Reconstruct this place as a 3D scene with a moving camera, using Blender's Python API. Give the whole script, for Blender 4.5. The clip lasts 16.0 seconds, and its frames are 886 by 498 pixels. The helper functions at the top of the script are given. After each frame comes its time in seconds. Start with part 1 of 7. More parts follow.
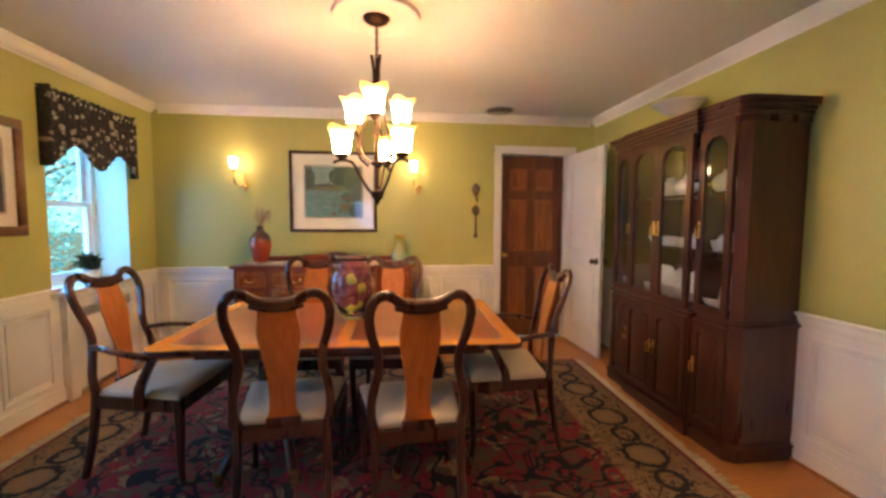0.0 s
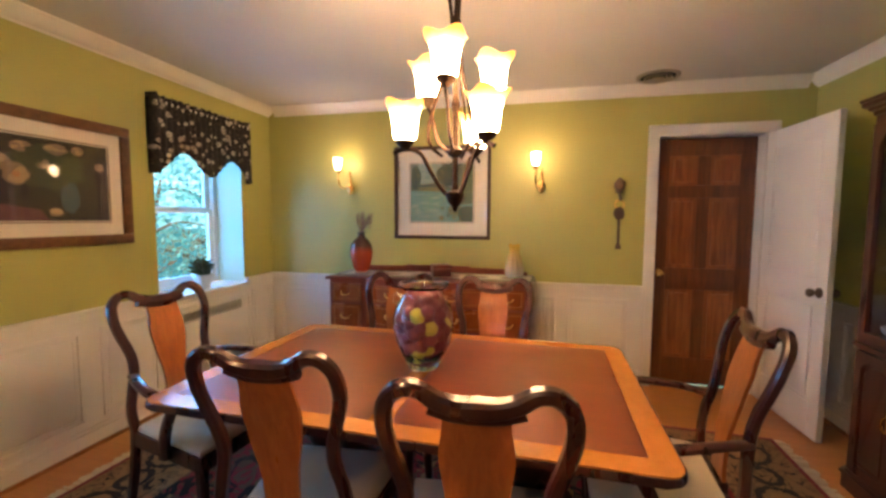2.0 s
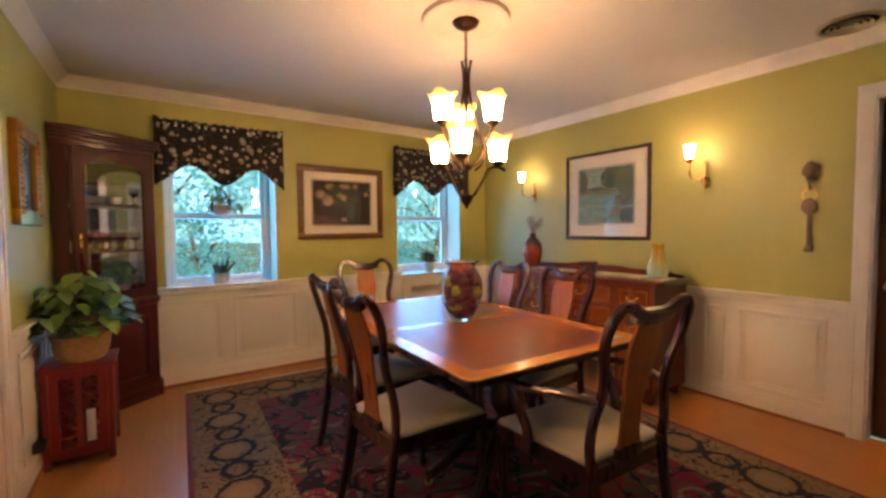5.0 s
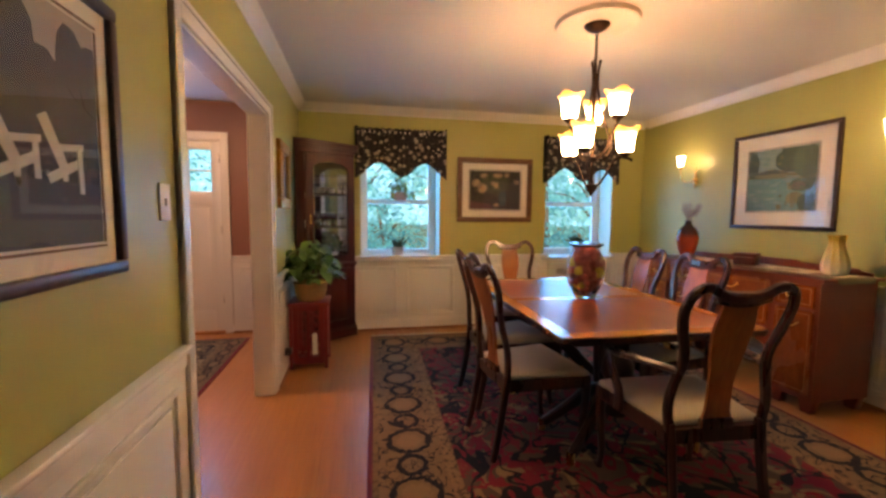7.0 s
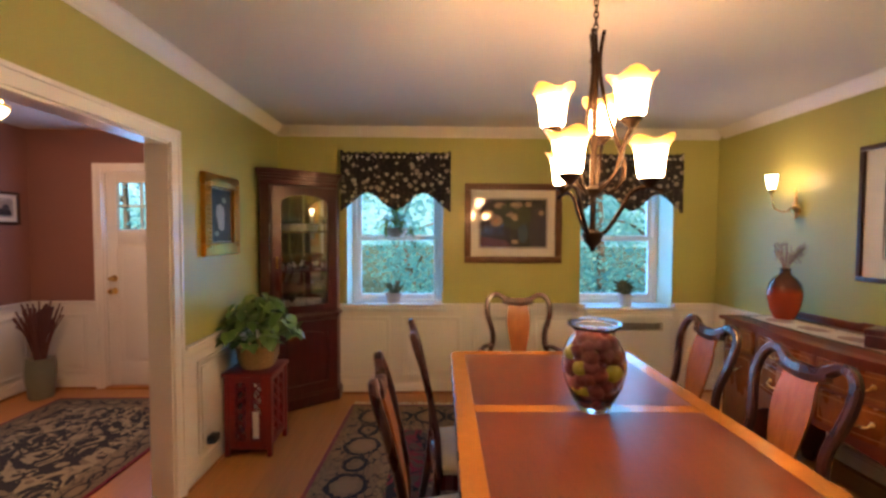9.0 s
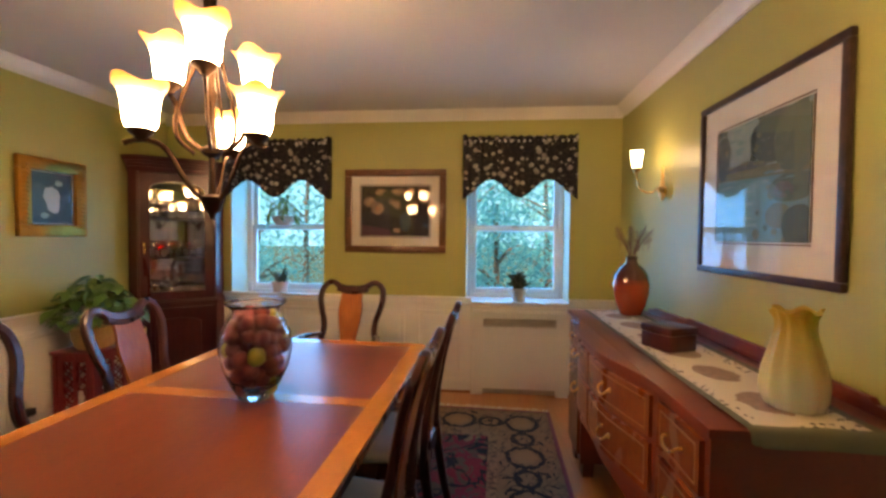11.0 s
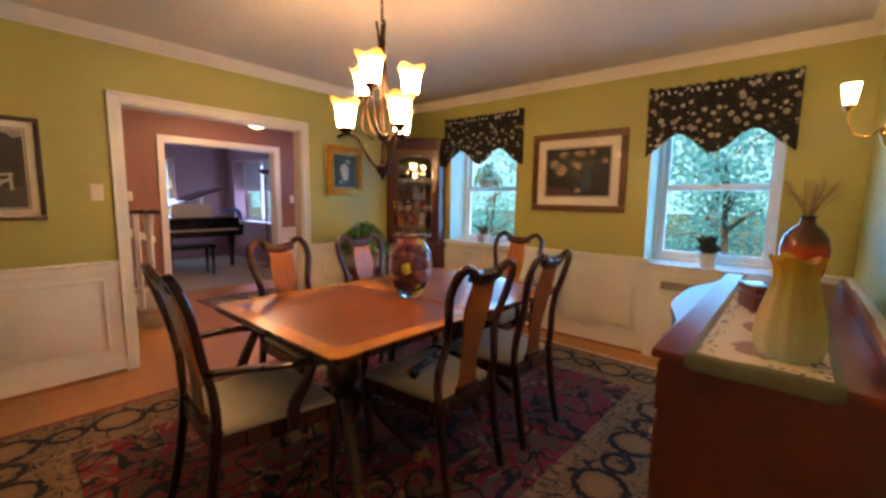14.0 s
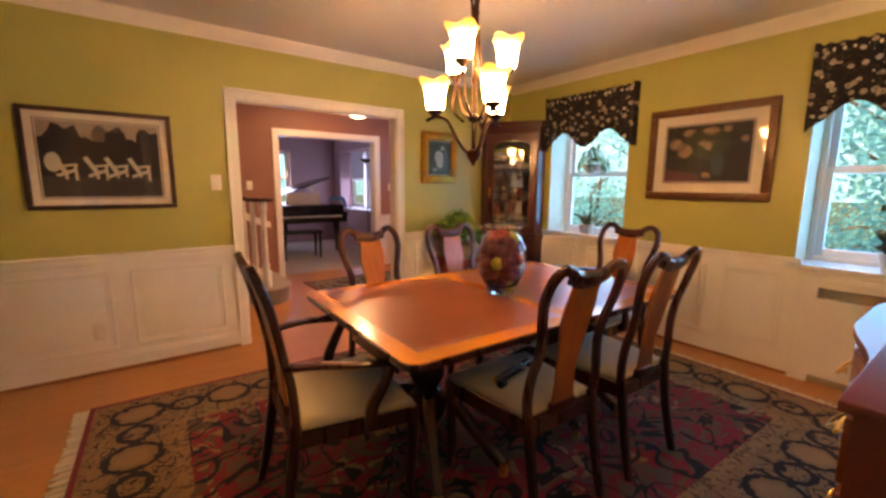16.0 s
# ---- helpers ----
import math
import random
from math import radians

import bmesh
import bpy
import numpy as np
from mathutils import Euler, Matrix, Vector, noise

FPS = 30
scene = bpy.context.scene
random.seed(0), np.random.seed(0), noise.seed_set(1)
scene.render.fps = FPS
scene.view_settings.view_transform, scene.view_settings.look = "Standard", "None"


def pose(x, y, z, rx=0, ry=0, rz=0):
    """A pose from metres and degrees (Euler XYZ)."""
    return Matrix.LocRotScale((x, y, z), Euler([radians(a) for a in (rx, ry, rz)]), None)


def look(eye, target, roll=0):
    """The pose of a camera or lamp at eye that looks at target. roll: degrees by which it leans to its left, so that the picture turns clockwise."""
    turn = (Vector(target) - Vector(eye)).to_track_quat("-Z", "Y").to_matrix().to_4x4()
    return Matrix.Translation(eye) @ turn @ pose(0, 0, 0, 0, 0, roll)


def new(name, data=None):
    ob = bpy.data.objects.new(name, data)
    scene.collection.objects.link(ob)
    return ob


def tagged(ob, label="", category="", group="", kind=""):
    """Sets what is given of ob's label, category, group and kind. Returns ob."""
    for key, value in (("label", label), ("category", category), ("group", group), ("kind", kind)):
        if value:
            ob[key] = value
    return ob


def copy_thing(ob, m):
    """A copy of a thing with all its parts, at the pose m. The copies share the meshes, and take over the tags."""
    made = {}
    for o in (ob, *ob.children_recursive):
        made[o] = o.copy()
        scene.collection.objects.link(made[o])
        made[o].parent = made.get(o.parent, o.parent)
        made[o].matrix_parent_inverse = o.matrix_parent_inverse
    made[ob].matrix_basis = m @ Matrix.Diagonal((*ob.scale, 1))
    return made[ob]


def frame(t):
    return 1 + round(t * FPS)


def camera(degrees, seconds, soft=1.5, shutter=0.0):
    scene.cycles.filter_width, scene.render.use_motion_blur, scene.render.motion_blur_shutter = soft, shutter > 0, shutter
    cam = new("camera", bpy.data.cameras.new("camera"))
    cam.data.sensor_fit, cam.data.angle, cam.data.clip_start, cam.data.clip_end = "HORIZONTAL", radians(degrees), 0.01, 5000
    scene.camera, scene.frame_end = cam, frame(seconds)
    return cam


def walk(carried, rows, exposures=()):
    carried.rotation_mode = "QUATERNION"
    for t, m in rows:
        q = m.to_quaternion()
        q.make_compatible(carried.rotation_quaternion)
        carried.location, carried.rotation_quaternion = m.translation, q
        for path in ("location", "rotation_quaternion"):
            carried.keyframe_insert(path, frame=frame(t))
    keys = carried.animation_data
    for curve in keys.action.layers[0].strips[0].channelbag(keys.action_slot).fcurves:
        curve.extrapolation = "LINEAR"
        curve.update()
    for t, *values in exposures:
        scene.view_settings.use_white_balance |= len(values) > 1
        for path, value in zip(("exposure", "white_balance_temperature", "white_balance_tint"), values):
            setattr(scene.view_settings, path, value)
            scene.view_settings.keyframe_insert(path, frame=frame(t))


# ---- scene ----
cam = camera(93.9, 16.0, soft=2.9)
PATH = [
    (0, (0.04, -0.092, 1.333), (0.271, 1.89, 1.192), 0.3),
    (0.5, (0.095, 0.076, 1.362), (0.137, 2.069, 1.203), 0.3),
    (1, (0.115, 0.243, 1.374), (-0.002, 2.234, 1.224), 0.3),
    (1.5, (0.148, 0.456, 1.415), (-0.132, 2.429, 1.251), 0.4),
    (2, (0.261, 0.69, 1.394), (-0.182, 2.634, 1.242), 0.3),
    (2.5, (0.443, 0.895, 1.379), (-0.186, 2.788, 1.24), 0.0),
    (3, (0.687, 1.056, 1.393), (-0.152, 2.866, 1.245), 0.1),
    (5.3, (1.934, 0.862, 1.29), (0.206, 1.863, 1.19), 0.1),
    (5.5, (2.028, 0.898, 1.289), (0.256, 1.818, 1.175), 0.5),
    (6, (2.215, 0.923, 1.274), (0.363, 1.665, 1.138), 0.5),
    (6.5, (2.282, 0.912, 1.266), (0.369, 1.478, 1.121), 0.6),
    (7, (2.286, 0.887, 1.298), (0.333, 1.284, 1.133), 0.5),
    (7.5, (2.143, 0.908, 1.359), (0.165, 1.157, 1.193), 0.5),
    (8, (1.912, 1.038, 1.418), (-0.078, 1.175, 1.27), 0.4),
    (8.5, (1.681, 1.337, 1.449), (-0.315, 1.396, 1.335), 0.3),
    (9, (1.488, 1.69, 1.483), (-0.51, 1.74, 1.411), 0.2),
    (9.5, (1.385, 2.098, 1.499), (-0.614, 2.134, 1.432), 0.1),
    (10, (1.319, 2.466, 1.454), (-0.68, 2.493, 1.41), 0.3),
    (10.2, (1.298, 2.613, 1.425), (-0.701, 2.618, 1.384), 0.4),
    (12.3, (1.264, 3.893, 1.348), (-0.599, 3.179, 1.214), 0.6),
    (12.5, (1.32, 3.936, 1.347), (-0.506, 3.134, 1.2), 0.7),
    (13, (1.411, 4.0, 1.326), (-0.311, 2.996, 1.152), 0.7),
    (13.5, (1.451, 4.031, 1.321), (-0.162, 2.868, 1.109), 0.8),
    (14, (1.476, 4.03, 1.318), (-0.039, 2.747, 1.078), 0.8),
    (14.5, (1.497, 4.025, 1.324), (0.075, 2.646, 1.051), 0.7),
    (15, (1.475, 4.004, 1.307), (0.15, 2.534, 1.018), 0.6),
    (15.5, (1.43, 3.967, 1.303), (0.192, 2.425, 1.004), 0.5),
    (16, (1.313, 3.906, 1.321), (0.143, 2.313, 1.016), 0.4),
]
EXPOSURE = [(0.0, 1.55, 7800, 14), (3.0, 1.24, 7500, 13), (5.5, 1.14, 8400, 18), (8.0, 1.08, 8300, 16), (10.0, 1.02, 8000, 15), (13.0, 1.02, 8200, 16), (14.5, 1.18, 9200, 20), (16.0, 1.36, 11200, 27)]
walk(cam, [(t, look(eye, target, roll)) for t, eye, target, roll in PATH], EXPOSURE)

# ---------------------------------------------------------------- world, sun, exposure
world = bpy.data.worlds.new("world")
scene.world = world
world.use_nodes = True
sky = world.node_tree.nodes.new("ShaderNodeTexSky")
sky.sky_type, sky.sun_disc = "NISHITA", False
sky.sun_elevation, sky.sun_rotation = radians(48), radians(105)
world.node_tree.links.new(sky.outputs[0], world.node_tree.nodes["Background"].inputs[0])
world.node_tree.nodes["Background"].inputs[1].default_value = 0.15
sun_data = bpy.data.lights.new("sun", "SUN")
sun_data.energy, sun_data.angle, sun_data.color = 4.8, radians(0.5), (1.0, 0.97, 0.92)
sun = new("sun", sun_data)
sun.matrix_world = look((15.0, -4.0, 17.2), (0, 0, 0))

WARM = (1.0, 0.60, 0.35)
SHADE_GLOW = 58.0
BULB_W, SCONCE_W, FOYER_W = 1.2, 1.0, 25.0


def bulb(name, x, y, z, watts, radius=0.03, colour=WARM):
    data = bpy.data.lights.new(name, "POINT")
    data.energy, data.color, data.shadow_soft_size = watts, colour, radius
    ob = new(name, data)
    ob.location = (x, y, z)
    return ob


def daylight(name, m, width, height, watts, colour=(0.08, 0.40, 1.0)):
    """The sky's light in a window's opening."""
    data = bpy.data.lights.new(name, "AREA")
    data.shape, data.size, data.size_y, data.energy, data.color = "RECTANGLE", width, height, watts, colour
    ob = new(name, data)
    ob.matrix_world = m
    return ob


for y_mid in (1.3425, 3.505):
    daylight("window_daylight", look((-2.705, y_mid, 1.42), (0, y_mid, 1.42)), 0.88, 1.22, 13.0)
daylight("living_window_daylight", look((-2.76, -4.51, 1.40), (0, -4.51, 1.40)), 1.45, 1.1, 14.0, (0.30, 0.46, 1.0))
daylight("living_south_daylight", look((-1.10, -5.76, 1.40), (-1.10, 0, 1.40)), 0.72, 1.1, 7.0, (0.30, 0.46, 1.0))
daylight("front_door_daylight", look((-2.52, -0.98, 1.72), (0, -0.98, 1.6)), 0.66, 0.42, 5.0)


# ---------------------------------------------------------------- material helpers
class Sh:
    """A node material, with short names for the usual nodes."""

    def __init__(self, name):
        self.mat = bpy.data.materials.new(name)
        self.mat.use_nodes = True
        self.tree = self.mat.node_tree
        self.bsdf = self.tree.nodes["Principled BSDF"]
        self.coord = self.tree.nodes.new("ShaderNodeTexCoord").outputs["Object"]

    def put(self, socket, value):
        if isinstance(value, bpy.types.NodeSocket):
            self.tree.links.new(value, socket)
        else:
            if hasattr(socket.default_value, "__len__") and isinstance(value, (tuple, list)) and len(value) == 3 and len(socket.default_value) == 4:
                value = (*value, 1)
            socket.default_value = value

    def m(self, op, a, b=0.0, c=0.0, clamp=False):
        n = self.tree.nodes.new("ShaderNodeMath")
        n.operation, n.use_clamp = op, clamp
        for i, v in enumerate((a, b, c)):
            self.put(n.inputs[i], v)
        return n.outputs[0]

    def mix(self, fac, a, b, blend="MIX"):
        n = self.tree.nodes.new("ShaderNodeMix")
        n.data_type, n.blend_type = "RGBA", blend
        self.put(n.inputs[0], fac), self.put(n.inputs[6], a), self.put(n.inputs[7], b)
        return n.outputs[2]

    def noise(self, scale, detail=3.0, vec=None, rough=0.5, distort=0.0):
        n = self.tree.nodes.new("ShaderNodeTexNoise")
        self.put(n.inputs["Vector"], vec or self.coord)
        n.inputs["Scale"].default_value, n.inputs["Detail"].default_value = scale, detail
        n.inputs["Roughness"].default_value, n.inputs["Distortion"].default_value = rough, distort
        return n.outputs["Fac"]

    def voronoi(self, scale, vec=None, feature="F1", out="Distance"):
        n = self.tree.nodes.new("ShaderNodeTexVoronoi")
        n.feature = feature
        self.put(n.inputs["Vector"], vec or self.coord)
        n.inputs["Scale"].default_value = scale
        return n.outputs[out]

    def ramp(self, fac, *stops):
        n = self.tree.nodes.new("ShaderNodeValToRGB")
        self.put(n.inputs[0], fac)
        while len(n.color_ramp.elements) < len(stops):
            n.color_ramp.elements.new(0.5)
        for e, (p, c) in zip(n.color_ramp.elements, stops):
            e.position, e.color = p, (*c, 1) if len(c) == 3 else c
        return n.outputs[0]

    def stretch(self, sx, sy, sz, vec=None, rot=(0, 0, 0)):
        n = self.tree.nodes.new("ShaderNodeMapping")
        self.put(n.inputs[0], vec or self.coord)
        n.inputs["Scale"].default_value = (sx, sy, sz)
        n.inputs["Rotation"].default_value = rot
        return n.outputs[0]

    def xyz(self, vec=None):
        n = self.tree.nodes.new("ShaderNodeSeparateXYZ")
        self.put(n.inputs[0], vec or self.coord)
        return n.outputs

    def vec(self, x, y, z=0.0):
        n = self.tree.nodes.new("ShaderNodeCombineXYZ")
        for i, v in enumerate((x, y, z)):
            self.put(n.inputs[i], v)
        return n.outputs[0]

    def rand(self):
        return self.tree.nodes.new("ShaderNodeObjectInfo").outputs["Random"]

    def shifted(self, amount=7.0):
        """Object coordinates, moved by each object's own random number."""
        n = self.tree.nodes.new("ShaderNodeVectorMath")
        n.operation = "ADD"
        self.put(n.inputs[0], self.coord)
        r = self.m("MULTIPLY", self.rand(), amount)
        self.put(n.inputs[1], self.vec(r, r, r))
        return n.outputs[0]

    def bump(self, height, strength=0.2, distance=0.01):
        n = self.tree.nodes.new("ShaderNodeBump")
        n.inputs["Strength"].default_value, n.inputs["Distance"].default_value = strength, distance
        self.put(n.inputs["Height"], height)
        self.put(self.bsdf.inputs["Normal"], n.outputs[0])

    def done(self, colour=None, rough=None, metal=None, **more):
        if colour is not None:
            self.put(self.bsdf.inputs["Base Color"], colour)
        if rough is not None:
            self.put(self.bsdf.inputs["Roughness"], rough)
        if metal is not None:
            self.put(self.bsdf.inputs["Metallic"], metal)
        for key, v in more.items():
            self.put(self.bsdf.inputs[key.replace("_", " ")], v)
        return self.mat


def shade_of(c, k):
    return tuple(min(1.0, v * k) for v in c)


def paint(name, c, rough=0.6, vary=0.06, bump=0.08, fine=60):
    s = Sh(name)
    big, small = s.noise(1.3, 3), s.noise(fine, 4)
    col = s.mix(s.m("MULTIPLY", big, 1.0), shade_of(c, 1 - vary), shade_of(c, 1 + vary))
    col = s.mix(s.m("MULTIPLY", small, 0.25), col, shade_of(c, 1 - 2 * vary))
    s.bump(small, bump, 0.002)
    return s.done(col, s.m("ADD", s.m("MULTIPLY", big, 0.1), rough - 0.05))


def wood(name, dark, light, rough=0.3, along=(1, 12, 12), scale=5.0, coat=0.0, bump=0.05, blotch=0.4, pore=0.25):
    s = Sh(name)
    v = s.stretch(*along, vec=s.shifted())
    grain = s.noise(scale, 6, v, 0.6, 0.6)
    broad = s.noise(scale * 0.3, 2, v)
    pores = s.noise(scale * 9, 2, v)
    col = s.ramp(grain, (0.3, dark), (0.72, light))
    col = s.mix(s.m("MULTIPLY", broad, blotch), col, shade_of(dark, 0.8))
    col = s.mix(s.m("MULTIPLY", s.m("GREATER_THAN", pores, 0.62), pore), col, shade_of(dark, 0.6))
    s.bump(grain, bump, 0.002)
    return s.done(col, s.m("ADD", s.m("MULTIPLY", broad, 0.15), rough - 0.07), Coat_Weight=coat, Coat_Roughness=0.12)


def metal(name, c, rough=0.3, vary=0.15):
    s = Sh(name)
    n = s.noise(14, 4)
    return s.done(s.mix(n, shade_of(c, 1 - vary), shade_of(c, 1 + vary)), s.m("ADD", s.m("MULTIPLY", n, 0.2), rough - 0.1), 1.0)


def cloth(name, c, rough=0.9, weave=420, vary=0.12):
    s = Sh(name)
    w, big = s.noise(weave, 2), s.noise(5, 3)
    s.bump(w, 0.25, 0.002)
    col = s.mix(big, shade_of(c, 1 - vary), shade_of(c, 1 + vary))
    return s.done(s.mix(s.m("MULTIPLY", w, 0.3), col, shade_of(c, 0.8)), rough, Sheen_Weight=0.15)


def glass(name, c=(1, 1, 1), rough=0.02, ior=1.45):
    s = Sh(name)
    n = s.noise(3, 2)
    return s.done(c, s.m("ADD", s.m("MULTIPLY", n, 0.02), rough), Transmission_Weight=1.0, IOR=ior)


def pane_mat(name, face=0.6, base=0.03, rough=0.02):
    """Thin clear pane: mostly see-through, with the gloss of glass."""
    s = Sh(name)
    tree = s.tree
    clear, gloss, mix, fres = (tree.nodes.new("ShaderNode" + k) for k in ("BsdfTransparent", "BsdfGlossy", "MixShader", "LayerWeight"))
    fac = s.m("ADD", s.m("MULTIPLY", s.m("POWER", fres.outputs["Facing"], 4.0), face), base)
    gloss.inputs["Roughness"].default_value = rough
    tree.links.new(fac, mix.inputs[0]), tree.links.new(clear.outputs[0], mix.inputs[1]), tree.links.new(gloss.outputs[0], mix.inputs[2])
    tree.links.new(mix.outputs[0], tree.nodes["Material Output"].inputs[0])
    return s.mat


# ---------------------------------------------------------------- materials
M = {}
M["green"] = paint("green_wall_paint", (0.46, 0.45, 0.15), 0.42, 0.05, 0.10, 90)
M["mauve"] = paint("mauve_wall_paint", (0.27, 0.125, 0.098), 0.5)
M["pink"] = paint("dusty_pink_wall_paint", (0.46, 0.27, 0.28), 0.5)
M["ceiling"] = paint("ceiling_paint", (0.64, 0.625, 0.61), 0.8, 0.03, 0.12, 40)
M["white"] = paint("white_gloss_paint", (0.83, 0.805, 0.76), 0.32, 0.03, 0.04, 30)
M["cream"] = paint("cream_paint", (0.74, 0.68, 0.56), 0.4, 0.04, 0.04, 30)
M["stone"] = paint("window_stool_marble", (0.80, 0.82, 0.84), 0.25, 0.06, 0.02, 20)
M["plain"] = paint("plain_plaster", (0.55, 0.52, 0.45), 0.7)
M["brick"] = paint("outer_wall", (0.35, 0.2, 0.15), 0.8)
M["oak"] = wood("oak_floor", (0.46, 0.175, 0.050), (0.56, 0.235, 0.072), 0.34, (0.6, 14, 14), 4.0, 0.1, 0.01, 0.10, 0.05)
M["shoe"] = wood("oak_shoe_moulding", (0.30, 0.12, 0.04), (0.5, 0.22, 0.075), 0.35, (1, 8, 8))
M["chair"] = wood("dark_mahogany", (0.032, 0.008, 0.006), (0.080, 0.020, 0.013), 0.28, (8, 8, 1), 6, 0.35)
M["splat"] = wood("walnut_veneer", (0.30, 0.085, 0.022), (0.46, 0.155, 0.042), 0.3, (9, 9, 1), 6, 0.3)
M["china"] = wood("dark_cherry", (0.050, 0.013, 0.009), (0.090, 0.024, 0.015), 0.30, (8, 8, 1), 4, 0.2, 0.04, 0.2)
M["corner"] = wood("red_mahogany", (0.055, 0.009, 0.009), (0.10, 0.016, 0.015), 0.3, (8, 8, 1), 4, 0.3)
M["board"] = wood("sideboard_mahogany", (0.15, 0.026, 0.013), (0.19, 0.035, 0.017), 0.33, (1, 2, 2), 2.5, 0.0, 0.0, 0.08)
M["flame"] = wood("sideboard_veneer", (0.20, 0.052, 0.017), (0.32, 0.098, 0.031), 0.27, (5, 5, 2), 5, 0.4)
M["tabletop"] = wood("table_mahogany", (0.205, 0.050, 0.024), (0.245, 0.062, 0.030), 0.31, (1, 5, 5), 3, 0.0, 0.0, 0.06)
M["band"] = wood("satinwood_band", (0.56, 0.215, 0.05), (0.66, 0.27, 0.07), 0.2, (3, 3, 3), 5, 0.35)
M["tablebase"] = wood("table_base_mahogany", (0.03, 0.010, 0.007), (0.075, 0.024, 0.014), 0.3, (8, 8, 1), 5, 0.3)
M["door"] = wood("stained_pine_door", (0.17, 0.052, 0.018), (0.38, 0.14, 0.045), 0.34, (9, 9, 0.8), 4, 0.2)
M["door_rail"] = wood("dark_stained_pine_door", (0.10, 0.030, 0.011), (0.21, 0.070, 0.022), 0.34, (9, 9, 0.8), 4, 0.2)
M["stand"] = wood("red_lacquer_wood", (0.19, 0.018, 0.020), (0.30, 0.030, 0.030), 0.32, (6, 6, 1), 5, 0.2)
M["frame_dark"] = wood("dark_frame", (0.028, 0.011, 0.007), (0.078, 0.032, 0.018), 0.35, (4, 4, 4), 8)
M["frame_brown"] = wood("burl_frame", (0.10, 0.04, 0.014), (0.22, 0.095, 0.035), 0.32, (3, 3, 3), 9)
M["frame_gold"] = metal("gilt_frame", (0.58, 0.25, 0.05), 0.42, 0.4)
M["brass"] = metal("aged_brass", (0.78, 0.50, 0.18), 0.28)
M["bronze"] = metal("oiled_bronze", (0.038, 0.023, 0.016), 0.52, 0.3)
M["silver"] = metal("brushed_steel", (0.7, 0.68, 0.64), 0.25)
M["iron"] = metal("dark_cast_metal", (0.16, 0.12, 0.09), 0.5, 0.4)
M["black"] = paint("black_piano_lacquer", (0.012, 0.011, 0.012), 0.15, 0.1, 0.0)
M["slot"] = paint("painted_duct_shade", (0.02, 0.018, 0.016), 0.9)
M["seat"] = cloth("cream_upholstery", (0.60, 0.545, 0.43))
M["mat"] = paint("picture_mat_board", (0.80, 0.74, 0.64), 0.8, 0.03, 0.05, 200)
M["dish"] = paint("white_china", (0.80, 0.78, 0.74), 0.18, 0.04, 0.0)
M["basket"] = wood("woven_basket", (0.42, 0.24, 0.09), (0.68, 0.46, 0.22), 0.7, (20, 20, 40), 3, 0, 0.6)
M["clay"] = paint("pale_clay_pot", (0.58, 0.42, 0.34), 0.7, 0.12)
M["whitepot"] = paint("white_ceramic_pot", (0.72, 0.70, 0.66), 0.3, 0.05)
M["soil"] = paint("potting_soil", (0.05, 0.033, 0.022), 0.95, 0.3, 0.6)
M["straw"] = paint("dried_grass", (0.34, 0.20, 0.13), 0.9, 0.3)
M["reed"] = paint("dried_dark_reeds", (0.16, 0.055, 0.045), 0.9, 0.3)
M["urn"] = paint("mottled_green_urn", (0.20, 0.21, 0.15), 0.4, 0.3)
M["carpet"] = cloth("beige_carpet", (0.40, 0.33, 0.25), 0.95, 160, 0.12)
M["clear"] = glass("clear_glass", (0.96, 0.98, 0.97))
M["pane"] = pane_mat("window_pane")
M["cabinet_pane"] = pane_mat("cabinet_glass", 0.6, 0.09)
M["curio_pane"] = pane_mat("bevelled_curio_glass", 0.7, 0.12)
M["jarglass"] = pane_mat("thick_jar_glass", 0.9, 0.09, 0.03)
M["plastic"] = paint("ivory_plastic", (0.78, 0.74, 0.66), 0.35, 0.02, 0.0)
M["blackplastic"] = paint("black_plastic", (0.02, 0.02, 0.02), 0.4, 0.1)
M["bluecloth"] = cloth("blue_cloth", (0.10, 0.32, 0.62))
M["paper"] = paint("sheet_paper", (0.8, 0.8, 0.8), 0.8)
M["key_white"] = paint("piano_key_ivory", (0.8, 0.78, 0.72), 0.3)
M["bark"] = paint("tree_bark", (0.11, 0.085, 0.06), 0.9, 0.3, 0.6, 12)
M["vent"] = metal("vent_metal", (0.5, 0.46, 0.40), 0.4)
M["magenta"] = cloth("red_rug_binding", (0.20, 0.018, 0.032))
M["fringe"] = cloth("cream_rug_fringe", (0.66, 0.58, 0.44))
M["shade_blue"] = cloth("white_roller_blind", (0.72, 0.74, 0.76))


def leaf_mat(name, a, b):
    s = Sh(name)
    r = s.tree.nodes.new("ShaderNodeNewGeometry").outputs["Random Per Island"]
    n = s.noise(9, 3)
    col = s.mix(r, a, b)
    col = s.mix(s.m("MULTIPLY", n, 0.4), col, shade_of(a, 0.6))
    return s.done(col, 0.45, Subsurface_Weight=0.0)


